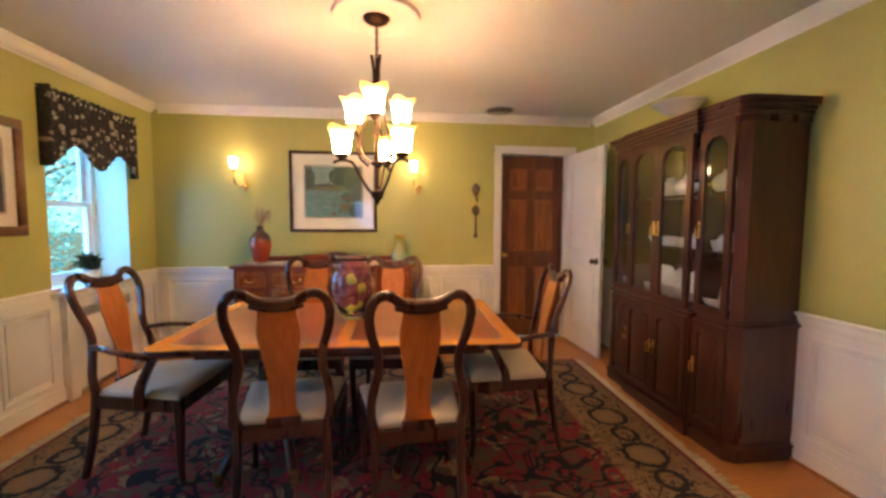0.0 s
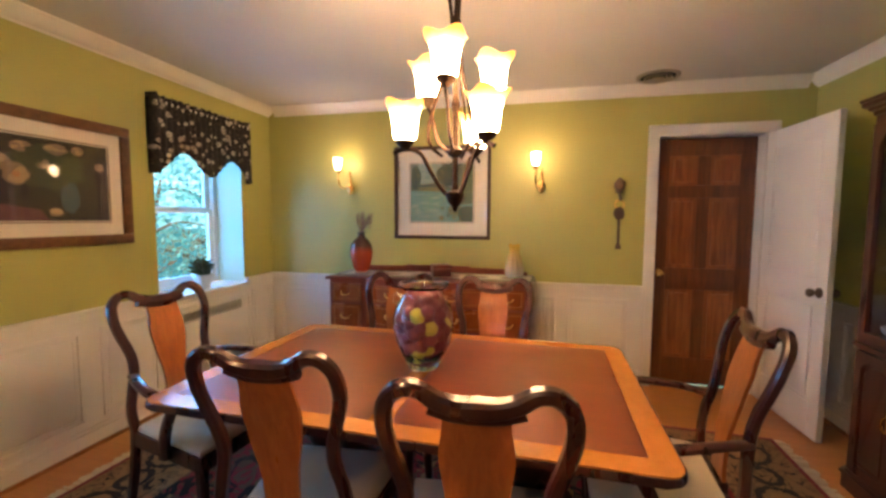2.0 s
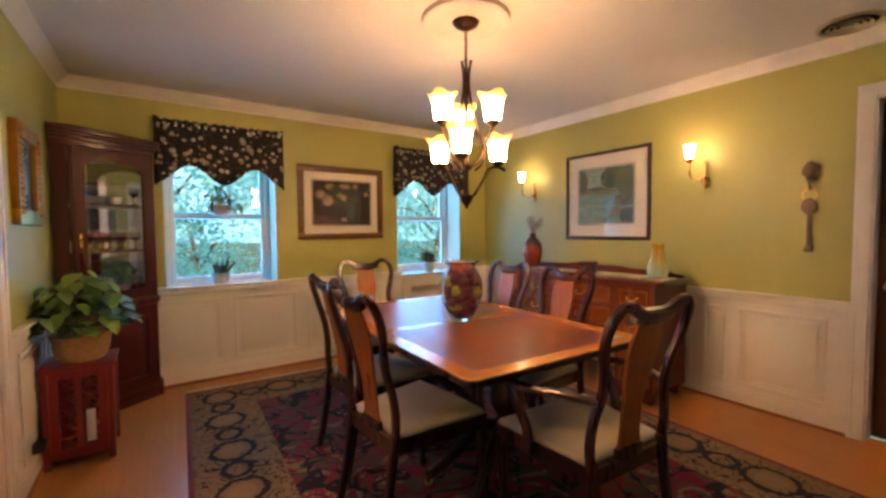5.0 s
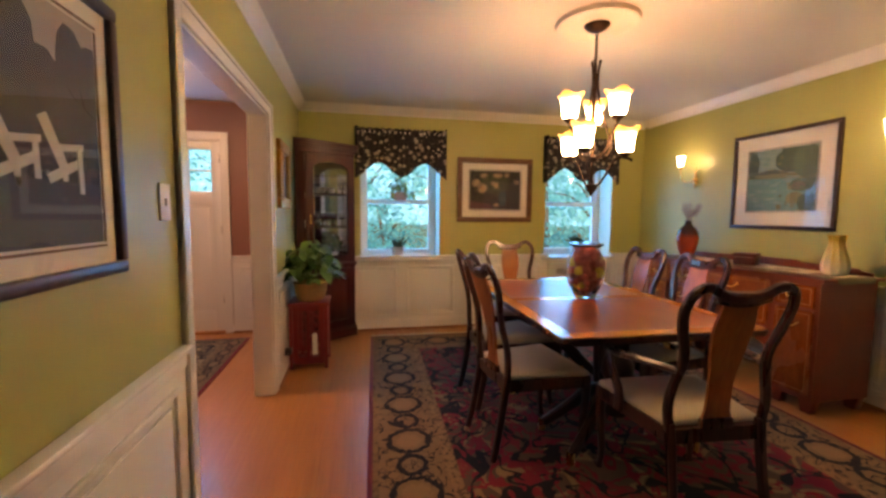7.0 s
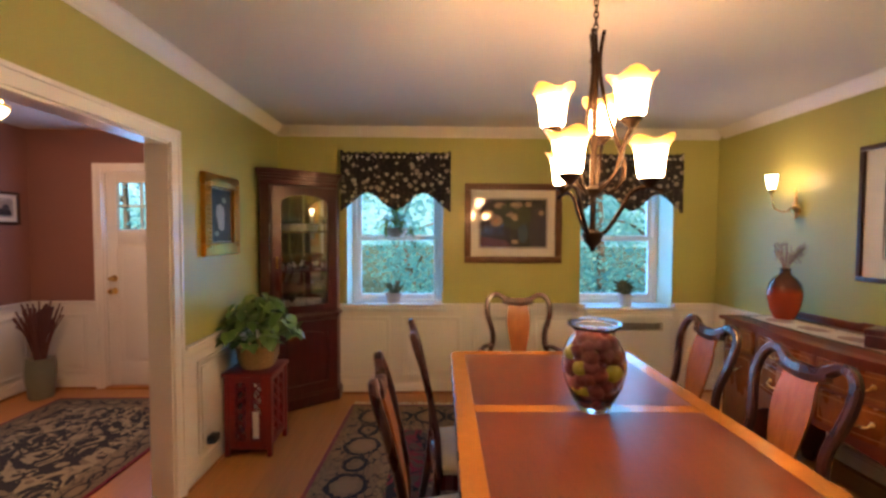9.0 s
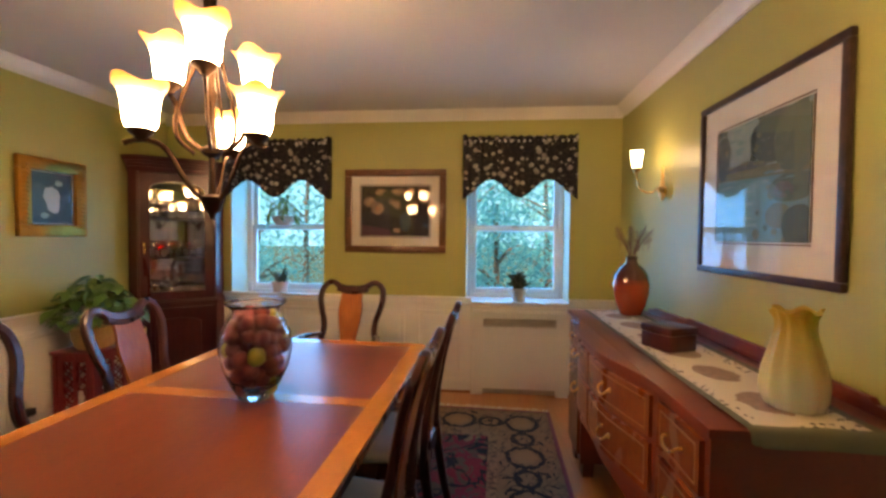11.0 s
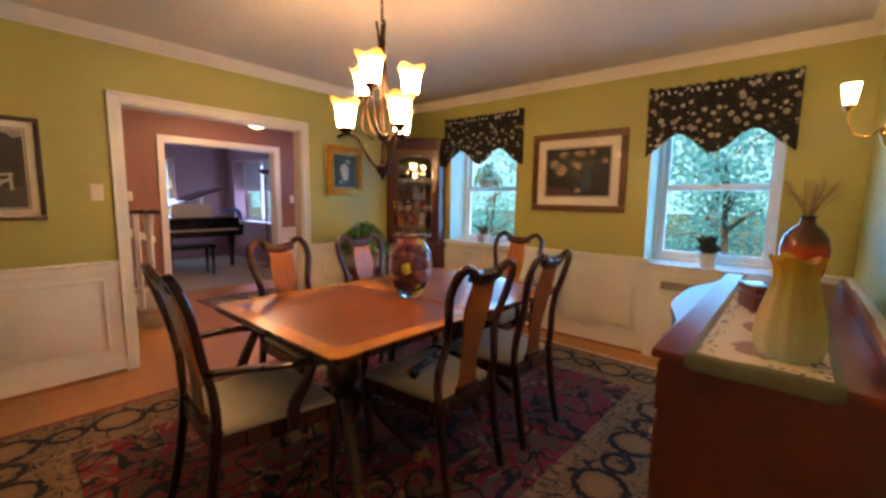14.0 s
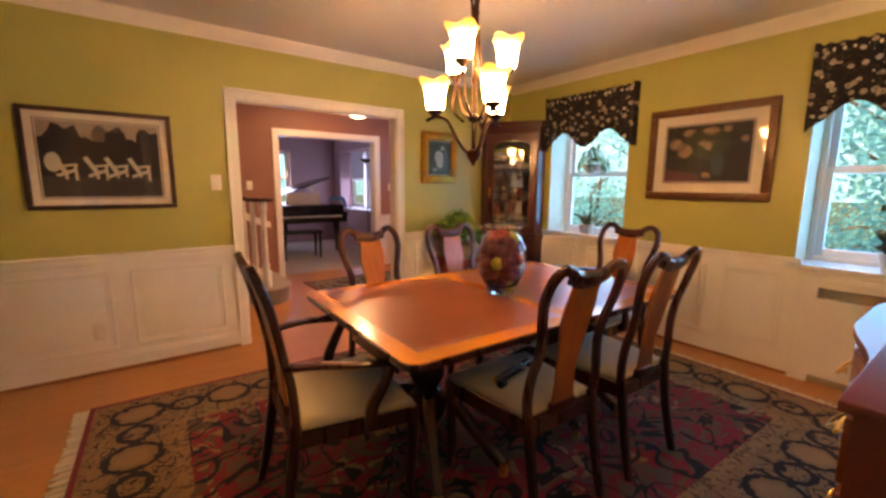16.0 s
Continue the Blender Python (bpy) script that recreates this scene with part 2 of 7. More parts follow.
M["leaf"] = leaf_mat("house_plant_leaves", (0.07, 0.17, 0.03), (0.24, 0.38, 0.10))
M["succulent"] = leaf_mat("succulent_leaves", (0.03, 0.06, 0.03), (0.10, 0.13, 0.07))
# Daylight's blue cast is put into the leaf and translucent colours.
M["treeleaf"] = leaf_mat("blue_cast_tree_leaves", (0.025, 0.12, 0.11), (0.065, 0.25, 0.23))
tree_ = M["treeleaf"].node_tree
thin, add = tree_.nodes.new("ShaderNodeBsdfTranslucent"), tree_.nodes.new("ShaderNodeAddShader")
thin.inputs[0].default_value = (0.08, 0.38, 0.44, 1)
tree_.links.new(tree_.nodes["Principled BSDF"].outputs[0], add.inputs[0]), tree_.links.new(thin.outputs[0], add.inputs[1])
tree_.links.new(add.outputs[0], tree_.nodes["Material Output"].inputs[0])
M["fruit"] = leaf_mat("dried_fruit", (0.085, 0.012, 0.022), (0.25, 0.05, 0.055))
M["lime"] = leaf_mat("green_fruit", (0.36, 0.38, 0.04), (0.50, 0.46, 0.07))

s = Sh("lamp_shade_glass")
z = s.xyz()[2]
n = s.noise(25, 3)
up = s.m("ADD", s.m("MULTIPLY", z, 6.9), s.m("MULTIPLY", n, 0.10))
tone = s.ramp(up, (0.15, (1.0, 0.64, 0.36)), (0.72, (1.0, 0.66, 0.38)), (0.86, (1.0, 0.50, 0.15)), (1.0, (0.85, 0.36, 0.07)))
power = s.ramp(up, (0.0, (0.75,) * 3), (0.25, (1,) * 3), (0.66, (0.70,) * 3), (0.82, (0.05,) * 3), (1.0, (0.016,) * 3))
M["shade"] = s.done(s.mix(power, (0.5, 0.26, 0.07), (0.8, 0.66, 0.45)), 0.35, Emission_Color=tone, Emission_Strength=s.m("MULTIPLY", power, SHADE_GLOW))
s = Sh("lamp_shade_inside")
M["shade_inside"] = s.done(s.mix(s.noise(25, 3), (0.62, 0.48, 0.28), (0.74, 0.62, 0.42)), 0.4)
s = Sh("sconce_glass")
M["sconce_glass"] = s.done((0.85, 0.75, 0.6), 0.3, Emission_Color=s.mix(s.noise(30, 2), (1.0, 0.82, 0.56), (1.0, 0.90, 0.70)), Emission_Strength=14.0, Alpha=0.22)
s = Sh("alabaster_bowl")
M["bowl"] = s.done((0.85, 0.8, 0.72), 0.35, Emission_Color=s.mix(s.noise(8, 3), (1.0, 0.78, 0.52), (1.0, 0.9, 0.72)), Emission_Strength=10.0, Alpha=0.22)
s = Sh("milk_glass")
M["milk"] = s.done(s.mix(s.noise(6, 2), (0.74, 0.72, 0.66), (0.82, 0.8, 0.76)), 0.25)

s = Sh("valance_fabric")
v = s.voronoi(19, s.stretch(0.15, 1, 1.1))
c = s.voronoi(19, s.stretch(0.15, 1, 1.1), out="Color")
pick = s.m("GREATER_THAN", s.xyz(c)[0], 0.10)
petal = s.m("ADD", v, s.m("MULTIPLY", s.noise(70, 2), 0.22))
spot = s.m("MULTIPLY", s.m("LESS_THAN", petal, s.m("ADD", 0.40, s.m("MULTIPLY", s.xyz(c)[1], 0.14))), pick)
core = s.m("LESS_THAN", petal, 0.25)
vine = s.m("LESS_THAN", s.m("ABSOLUTE", s.m("SUBTRACT", s.noise(13, 2), 0.5)), 0.012)
bloom = s.mix(s.xyz(c)[2], (0.50, 0.47, 0.42), (0.34, 0.28, 0.25))
col = s.mix(spot, (0.016, 0.013, 0.014), bloom)
col = s.mix(s.m("MULTIPLY", core, spot), col, (0.16, 0.13, 0.10))
col = s.mix(s.m("MULTIPLY", vine, 0.5), col, (0.12, 0.10, 0.07))
s.bump(s.noise(400, 2), 0.2, 0.002)
M["valance"] = s.done(col, 0.9)

s = Sh("red_glazed_vase")
zz = s.xyz()[2]
col = s.ramp(s.m("ADD", s.m("MULTIPLY", zz, 2.6), s.m("MULTIPLY", s.noise(12, 3), 0.14)), (0.05, (0.42, 0.055, 0.018)), (0.52, (0.36, 0.05, 0.018)), (0.66, (0.10, 0.03, 0.018)), (0.95, (0.05, 0.028, 0.02)))
M["redvase"] = s.done(col, 0.22, Coat_Weight=0.4)

s = Sh("amber_ribbed_glass")
zz = s.xyz()[2]
col = s.ramp(s.m("ADD", s.m("MULTIPLY", zz, 3.2), s.m("MULTIPLY", s.noise(5, 2), 0.15)), (0.12, (0.90, 0.84, 0.70)), (0.42, (0.88, 0.72, 0.36)), (0.82, (0.80, 0.52, 0.10)))
M["amber"] = s.done(col, 0.15, Transmission_Weight=0.25, IOR=1.4, Subsurface_Weight=0.3, Subsurface_Scale=0.03)

s = Sh("runner_fabric")
x, y, z = s.xyz()
edge = s.m("MINIMUM", s.m("SUBTRACT", 0.15, s.m("ABSOLUTE", y)), s.m("SUBTRACT", 0.80, s.m("ABSOLUTE", x)))
cell = s.m("SUBTRACT", s.m("FRACT", s.m("MULTIPLY", x, 4.0)), 0.5)
d = s.m("SQRT", s.m("ADD", s.m("POWER", s.m("MULTIPLY", cell, 2.3), 2.0), s.m("POWER", s.m("MULTIPLY", y, 11.0), 2.0)))
d = s.m("ADD", d, s.m("MULTIPLY", s.noise(30, 3), 0.4))
col = s.mix(s.m("LESS_THAN", d, 0.95), (0.66, 0.60, 0.48), s.mix(s.noise(45, 2), (0.22, 0.17, 0.13), (0.45, 0.30, 0.24)))
flower = s.m("MULTIPLY", s.m("LESS_THAN", s.voronoi(48), 0.33), s.m("LESS_THAN", s.m("ABSOLUTE", s.m("SUBTRACT", edge, 0.032)), 0.018))
col = s.mix(flower, col, (0.09, 0.07, 0.06))
col = s.mix(s.m("LESS_THAN", edge, 0.012), col, (0.13, 0.13, 0.075))
s.bump(s.noise(300, 2), 0.2, 0.002)
M["runner"] = s.done(col, 0.9)


def rug_mat(name, hx, hy, border, tan, dark, field, vine_a, vine_b, cell=0.46):
    """Hand-knotted carpet: guard stripe, border of ovals and scrolls, field of vines."""
    s = Sh(name)
    x, y, z = s.xyz()
    ax, ay = s.m("SUBTRACT", hx, s.m("ABSOLUTE", x)), s.m("SUBTRACT", hy, s.m("ABSOLUTE", y))
    a = s.m("MINIMUM", ax, ay)
    along_x = s.m("LESS_THAN", ay, ax)
    run = s.m("ADD", s.m("MULTIPLY", along_x, x), s.m("MULTIPLY", s.m("SUBTRACT", 1.0, along_x), y))
    u = s.m("MULTIPLY", s.m("SUBTRACT", s.m("FRACT", s.m("DIVIDE", run, cell)), 0.5), cell)
    w = s.m("SUBTRACT", a, border * 0.5 + 0.03)
    wob = s.m("MULTIPLY", s.m("SUBTRACT", s.noise(34, 2), 0.5), 0.5)

    def ring(cu, ru, rw, thick):
        du = s.m("DIVIDE", s.m("SUBTRACT", u, cu), ru)
        d = s.m("SQRT", s.m("ADD", s.m("POWER", du, 2.0), s.m("POWER", s.m("DIVIDE", w, rw), 2.0)))
        d = s.m("ADD", d, wob)
        return s.m("LESS_THAN", s.m("ABSOLUTE", s.m("SUBTRACT", d, 1.0)), thick), d

    big, bigd = ring(0.0, cell * 0.25, border * 0.28, 0.14)
    small_a, _ = ring(cell * 0.5, cell * 0.17, border * 0.17, 0.22)
    small_b, _ = ring(-cell * 0.5, cell * 0.17, border * 0.17, 0.22)
    curl = s.m("LESS_THAN", s.m("ABSOLUTE", s.m("SUBTRACT", s.noise(11, 1, distort=1.2), 0.5)), 0.022)
    curl = s.m("MULTIPLY", curl, s.m("GREATER_THAN", bigd, 1.05))
    lines = s.m("MAXIMUM", s.m("MAXIMUM", big, curl), s.m("MAXIMUM", small_a, small_b))
    worn = s.noise(2.2, 4)
    ground = s.mix(worn, shade_of(tan, 0.72), shade_of(tan, 1.15))
    inside = s.m("LESS_THAN", bigd, 0.6)
    ground = s.mix(s.m("MULTIPLY", inside, 0.35), ground, shade_of(tan, 1.5))
    border_col = s.mix(lines, ground, dark)
    # field
    warp = s.tree.nodes.new("ShaderNodeVectorMath")
    warp.operation = "ADD"
    s.put(warp.inputs[0], s.coord)
    s.put(warp.inputs[1], s.vec(s.m("MULTIPLY", s.noise(3.1, 2), 0.35), s.m("MULTIPLY", s.noise(3.7, 2), 0.35), 0.0))
    cellv = s.voronoi(3.6, warp.outputs[0])
    rings = s.m("LESS_THAN", s.m("ABSOLUTE", s.m("SUBTRACT", cellv, 0.36)), 0.055)
    vines = s.m("LESS_THAN", s.m("ABSOLUTE", s.m("SUBTRACT", s.noise(5.0, 2, distort=1.4), 0.5)), 0.045)
    blots = s.m("GREATER_THAN", s.noise(7.0, 2, distort=0.8), 0.60)
    fcol = s.mix(worn, shade_of(field, 0.7), shade_of(field, 1.3))
    fcol = s.mix(s.m("MULTIPLY", rings, 0.85), fcol, vine_b)
    fcol = s.mix(vines, fcol, vine_a)
    fcol = s.mix(s.m("MULTIPLY", blots, 0.8), fcol, vine_a)
    col = s.mix(s.m("LESS_THAN", a, border + 0.06), fcol, border_col)
    guard = s.m("LESS_THAN", s.m("ABSOLUTE", s.m("SUBTRACT", a, border + 0.03)), 0.03)
    dots = s.m("GREATER_THAN", s.noise(42, 1), 0.55)
    col = s.mix(guard, col, s.mix(dots, shade_of(tan, 1.1), shade_of(tan, 0.45)))
    core = s.m("LESS_THAN", s.m("ABSOLUTE", s.m("SUBTRACT", s.noise(4.3, 2, distort=1.0), 0.52)), 0.03)
    col = s.mix(s.m("MULTIPLY", core, s.m("GREATER_THAN", a, border + 0.06)), col, dark)
    outer = s.m("LESS_THAN", a, 0.055)
    col = s.mix(outer, col, s.mix(dots, shade_of(tan, 0.9), shade_of(tan, 0.55)))
    col = s.mix(s.m("LESS_THAN", a, 0.026), col, (0.22, 0.016, 0.034))
    pile = s.noise(260, 2)
    col = s.mix(s.m("MULTIPLY", pile, 0.35), col, shade_of(dark, 0.9))
    s.bump(pile, 0.5, 0.004)
    return s.done(col, 0.95)


M["rug"] = rug_mat("dining_rug_pile", 1.85, 1.37, 0.40, (0.31, 0.185, 0.095), (0.012, 0.009, 0.010), (0.14, 0.080, 0.052), (0.29, 0.018, 0.034), (0.36, 0.225, 0.11))
M["hallrug"] = rug_mat("foyer_rug_pile", 0.92, 0.70, 0.16, (0.24, 0.18, 0.11), (0.018, 0.016, 0.016), (0.020, 0.018, 0.020), (0.40, 0.32, 0.20), (0.26, 0.19, 0.12), 0.3)


def art(name, *stops, scale=6.0, bands=2):
    """Painted picture ground: soft horizontal bands with brushwork; stops run from bottom to top."""
    s = Sh(name)
    x, y, z = s.xyz()
    n = s.noise(scale, 5, rough=0.65)
    f = s.m("ADD", z, s.m("MULTIPLY", s.m("SUBTRACT", n, 0.5), 0.22))
    col = s.ramp(f, *stops)
    col = s.mix(s.m("MULTIPLY", s.noise(scale * 5, 4), 0.35), col, (0.05, 0.05, 0.04))
    return s.done(col, 0.55)


# ---------------------------------------------------------------- mesh helpers
def box(bm, x0, x1, y0, y1, z0, z1, bev=0.0, seg=2):
    vs = [bm.verts.new((x, y, z)) for x in (x0, x1) for y in (y0, y1) for z in (z0, z1)]
    fs = [bm.faces.new([vs[i] for i in q]) for q in ((0, 1, 3, 2), (4, 6, 7, 5), (0, 4, 5, 1), (2, 3, 7, 6), (0, 2, 6, 4), (1, 5, 7, 3))]
    if bev:
        edges = list({e for f in fs for e in f.edges})
        bmesh.ops.bevel(bm, geom=edges, offset=bev, segments=seg, profile=0.5, affect="EDGES")
    return vs


def lathe(bm, profile, n=24, at=(0, 0, 0), wave=0.0, lobes=4, cap=True):
    """Turned body: profile of (radius, height). wave: ruffles the radius towards the last ring."""
    rings = []
    for k, (r, h) in enumerate(profile):
        part_way = (k / (len(profile) - 1)) ** 3
        ring = []
        for i in range(n):
            a = 2 * math.pi * i / n
            rr = max(r, 0.0004) * (1 + wave * part_way * math.cos(lobes * a))
            ring.append(bm.verts.new((at[0] + rr * math.cos(a), at[1] + rr * math.sin(a), at[2] + h + 0.25 * wave * part_way * max(r, 0.0004) * math.cos(lobes * a))))
        rings.append(ring)
    for p, q in zip(rings, rings[1:]):
        for i in range(n):
            bm.faces.new((p[i], p[(i + 1) % n], q[(i + 1) % n], q[i]))
    if cap:
        bm.faces.new(rings[0][::-1]), bm.faces.new(rings[-1])
    return rings


def smooth_path(pts, per=6):
    """Catmull-Rom through points of any width."""
    pts = [Vector(p) for p in pts]
    out = []
    for i in range(len(pts) - 1):
        a, b, c, d = pts[max(i - 1, 0)], pts[i], pts[i + 1], pts[min(i + 2, len(pts) - 1)]
        for k in range(per):
            t = k / per
            out.append(0.5 * ((2 * b) + (c - a) * t + (2 * a - 5 * b + 4 * c - d) * t * t + (3 * b - a - 3 * c + d) * t ** 3))
    out.append(pts[-1])
    return out


def sweep(bm, path, half_w, half_h, side=(1, 0, 0), taper=None, n=8, closed=False):
    """Sweeps a rounded bar along a path. side: the direction of its width."""
    side = Vector(side).normalized()
    rings = []
    count = len(path)
    for i, p in enumerate(path):
        tan = (path[(i + 1) % count] - path[i - 1]) if closed else (path[min(i + 1, count - 1)] - path[max(i - 1, 0)])
        tan = tan.normalized() if tan.length > 1e-9 else Vector((0, 0, 1))
        s_dir = (side - tan * side.dot(tan))
        s_dir = s_dir.normalized() if s_dir.length > 1e-4 else tan.orthogonal().normalized()
        up = tan.cross(s_dir)
        k = taper(i / max(count - 1, 1)) if taper else 1.0
        ring = []
        for j in range(n):
            a = 2 * math.pi * (j + 0.5) / n
            ca, sa = math.cos(a), math.sin(a)
            ca, sa = (math.copysign(abs(v) ** 0.6, v) for v in (ca, sa))
            ring.append(bm.verts.new(p + s_dir * (ca * half_w * k) + up * (sa * half_h * k)))
        rings.append(ring)
    pairs = list(zip(rings, rings[1:])) + ([(rings[-1], rings[0])] if closed else [])
    for p, q in pairs:
        for j in range(n):
            bm.faces.new((p[j], p[(j + 1) % n], q[(j + 1) % n], q[j]))
    if not closed:
        bm.faces.new(rings[0][::-1]), bm.faces.new(rings[-1])


def slab(bm, outline, z0, z1, bev=0.0, axis="z"):
    """A flat outline given thickness. axis: the direction of the thickness."""
    def put(a, b, c):
        return {"z": (a, b, c), "y": (a, c, b), "x": (c, a, b)}[axis]
    low = [bm.verts.new(put(a, b, z0)) for a, b in outline]
    high = [bm.verts.new(put(a, b, z1)) for a, b in outline]
    n = len(outline)
    faces = [bm.faces.new(low[::-1]), bm.faces.new(high)]
    for i in range(n):
        faces.append(bm.faces.new((low[i], low[(i + 1) % n], high[(i + 1) % n], high[i])))
    if bev:
        bmesh.ops.bevel(bm, geom=list({e for f in faces[:2] for e in f.edges}), offset=bev, segments=2, profile=0.5, affect="EDGES")
    return faces


def mesh_of(name, bm, materials, smooth=True, angle=38):
    bmesh.ops.recalc_face_normals(bm, faces=bm.faces)
    me = bpy.data.meshes.new(name)
    bm.to_mesh(me)
    bm.free()
    for m in (materials if isinstance(materials, (list, tuple)) else [materials]):
        me.materials.append(m)
    if smooth:
        me.shade_smooth()
        me.set_sharp_from_angle(angle=radians(angle))
    return me


def part(name, bm, material, parent=None, label="", smooth=True, angle=38):
    ob = new(name, mesh_of(name, bm, material, smooth, angle))
    if parent:
        ob.parent = parent
    if label:
        tagged(ob, label)
    return ob


def thing(name, m, label, category, group=""):
    ob = new(name)
    ob.empty_display_size = 0.1
    ob.matrix_basis = m
    return tagged(ob, label, category, group)


def fixed(name, bm, material, label, category, smooth=False):
    return tagged(part(name, bm, material, None, "", smooth), label, category, "", "structure")


def boxed(*dims, bev=0.0):
    bm = bmesh.new()
    box(bm, *dims, bev=bev)
    return bm


def arch_outline(x0, x1, z0, z1, rise, n=10, cove=0.0):
    """A panel outline with an arched top between x0 and x1."""
    pts = [(x0, z0), (x1, z0)]
    c, hw = (x0 + x1) / 2, (x1 - x0) / 2
    pts += [(c + hw * math.cos(math.pi * i / n), z1 - rise + rise * math.sin(math.pi * i / n)) for i in range(n + 1)]
    return pts


def ring_face(bm, outer, inner, lo, hi, axis):
    """A frame between two outlines with the same count, with thickness."""
    def put(a, b, c):
        return {"z": (a, b, c), "y": (a, c, b), "x": (c, a, b)}[axis]
    n = len(outer)
    vs = [[bm.verts.new(put(a, b, h)) for a, b in line] for h in (lo, hi) for line in (outer, inner)]
    ol, il, oh, ih = vs
    for i in range(n):
        j = (i + 1) % n
        bm.faces.new((ol[i], ol[j], il[j], il[i])), bm.faces.new((oh[i], ih[i], ih[j], oh[j]))
        bm.faces.new((ol[i], oh[i], oh[j], ol[j])), bm.faces.new((il[i], il[j], ih[j], ih[i]))


# ---------------------------------------------------------------- the room's numbers
XW, XE, YS, YN, TOP = -2.34, 2.26, 0.28, 4.36, 2.45
SW0 = 0.165                      # far face of the wall to the foyer
OX0, OX1, OTOP = -0.775, 0.652, 1.968      # opening to the foyer
WIN = [(0.90, 1.785), (3.065, 3.945)]      # windows in the west wall
WZ0, WZ1 = 0.80, 2.05
RAIL = 0.84
DX0, DX1, DTOP = 1.19, 1.955, 2.06         # doorway in the north wall
EY0, EY1 = 0.52, 1.28                      # doorway in the east wall
FX0, FX1, FY0 = -2.50, 2.6, -2.10          # foyer
PX0, PX1, PTOP = -1.755, -0.292, 1.992       # opening to the living room
LX1, LY0 = 1.6, -5.70                      # living room


def wall(name, axis, at0, at1, lo, hi, holes, mats, label, top=TOP):
    """A wall with openings. axis 'x': runs along x, thickness at0..at1 in y. holes: (from, to, sill, head). mats: paint."""
    bm = bmesh.new()

    def add(a0, a1, z0, z1):
        if a1 - a0 > 1e-4 and z1 - z0 > 1e-4:
            box(bm, a0, a1, at0, at1, z0, z1) if axis == "x" else box(bm, at0, at1, a0, a1, z0, z1)
    cursor = lo
    for a0, a1, z0, z1 in sorted(holes):
        add(cursor, a0, 0, top)
        add(a0, a1, 0, z0), add(a0, a1, z1, top)
        cursor = a1
    add(cursor, hi, 0, top)
    return fixed(name, bm, mats, label, "wall")


wall("wall_west", "y", XW - 0.36, XW, SW0 - 0.0, YN + 0.2, [(a, b, WZ0, WZ1) for a, b in WIN], M["green"], "olive green painted wall with white wainscot")
wall("wall_north", "x", YN, YN + 0.2, XW, XE + 0.12, [(DX0, DX1, 0, DTOP)], M["green"], "olive green painted wall with white wainscot")
wall("wall_south", "x", SW0 + 0.055, YS, XW, XE, [(OX0, OX1, 0, OTOP)], M["green"], "olive green painted wall with cased opening")
wall("wall_east", "y", XE, XE + 0.12, SW0, YN, [(EY0, EY1, 0, 2.05)], M["green"], "olive green painted wall with white wainscot")
wall("wall_foyer_north", "x", SW0, SW0 + 0.055, FX0, XE, [(OX0, OX1, 0, OTOP)], M["mauve"], "mauve brown painted foyer wall")
wall("wall_foyer_west", "y", FX0 - 0.2, FX0, FY0, SW0, [(-1.42, -0.53, 0, 2.06)], M["mauve"], "mauve brown painted foyer wall with front door")
wall("wall_foyer_south", "x", FY0 - 0.075, FY0, FX0, FX1, [(PX0, PX1, 0, PTOP)], M["mauve"], "mauve brown painted foyer wall with cased opening")
wall("wall_living_north", "x", FY0 - 0.15, FY0 - 0.075, FX0, FX1, [(PX0, PX1, 0, PTOP)], M["pink"], "dusty pink painted living room wall")
wall("wall_foyer_east", "y", FX1, FX1 + 0.12, FY0 - 0.15, SW0 + 0.17, [], M["mauve"], "mauve brown painted foyer wall")
wall("wall_living_west", "y", FX0 - 0.36, FX0, LY0 - 0.2, FY0 - 0.15, [(-5.30, -3.72, 0.80, 2.05)], M["pink"], "dusty pink painted wall with a window")
wall("wall_living_south", "x", LY0 - 0.2, LY0, FX0, LX1 + 0.12, [(-1.50, -0.70, 0.80, 2.05)], M["pink"], "dusty pink painted wall with a window")
wall("wall_living_east", "y", LX1, LX1 + 0.12, LY0, FY0 - 0.15, [], M["pink"], "dusty pink painted living room wall")
# the small passage past the east doorway
wall("wall_passage_north", "x", 1.55, 1.67, XE + 0.12, 3.5, [], M["plain"], "plain plaster passage wall")
wall("wall_passage_south", "x", 0.23, 0.35, XE + 0.12, 3.5, [], M["plain"], "plain plaster passage wall")
wall("wall_passage_east", "y", 3.5, 3.62, 0.23, 1.67, [], M["plain"], "plain plaster passage wall")
wall("wall_closet", "x", YN + 0.26, YN + 0.38, 1.0, 2.2, [], M["plain"], "plain plaster wall behind the door")

fixed("ceiling", boxed(XW - 0.36, XE + 0.12, SW0, YN + 0.2, TOP, TOP + 0.12), M["ceiling"], "warm white painted plaster ceiling", "ceiling")
fixed("ceiling_foyer", boxed(FX0 - 0.36, FX1 + 0.12, FY0 - 0.15, SW0 - 0.001, TOP, TOP + 0.12), M["ceiling"], "white painted foyer ceiling", "ceiling")
fixed("ceiling_living", boxed(FX0 - 0.36, FX1 + 0.12, LY0 - 0.2, FY0 - 0.151, TOP, TOP + 0.12), M["ceiling"], "white painted living room ceiling", "ceiling")
fixed("floor_passage", boxed(2.371, 3.62, 0.23, 1.67, -0.2, 0.0), M["oak"], "honey oak passage floor", "floor")
fixed("ceiling_passage", boxed(XE + 0.121, 3.62, 0.23, 1.67, TOP, TOP + 0.12), M["ceiling"], "white painted passage ceiling", "ceiling")
floor = fixed("floor", boxed(FX0 - 0.2, 2.36, FY0 - 0.15, YN + 0.1, -0.2, -0.0036), M["oak"], "honey oak strip floor with satin finish", "floor")
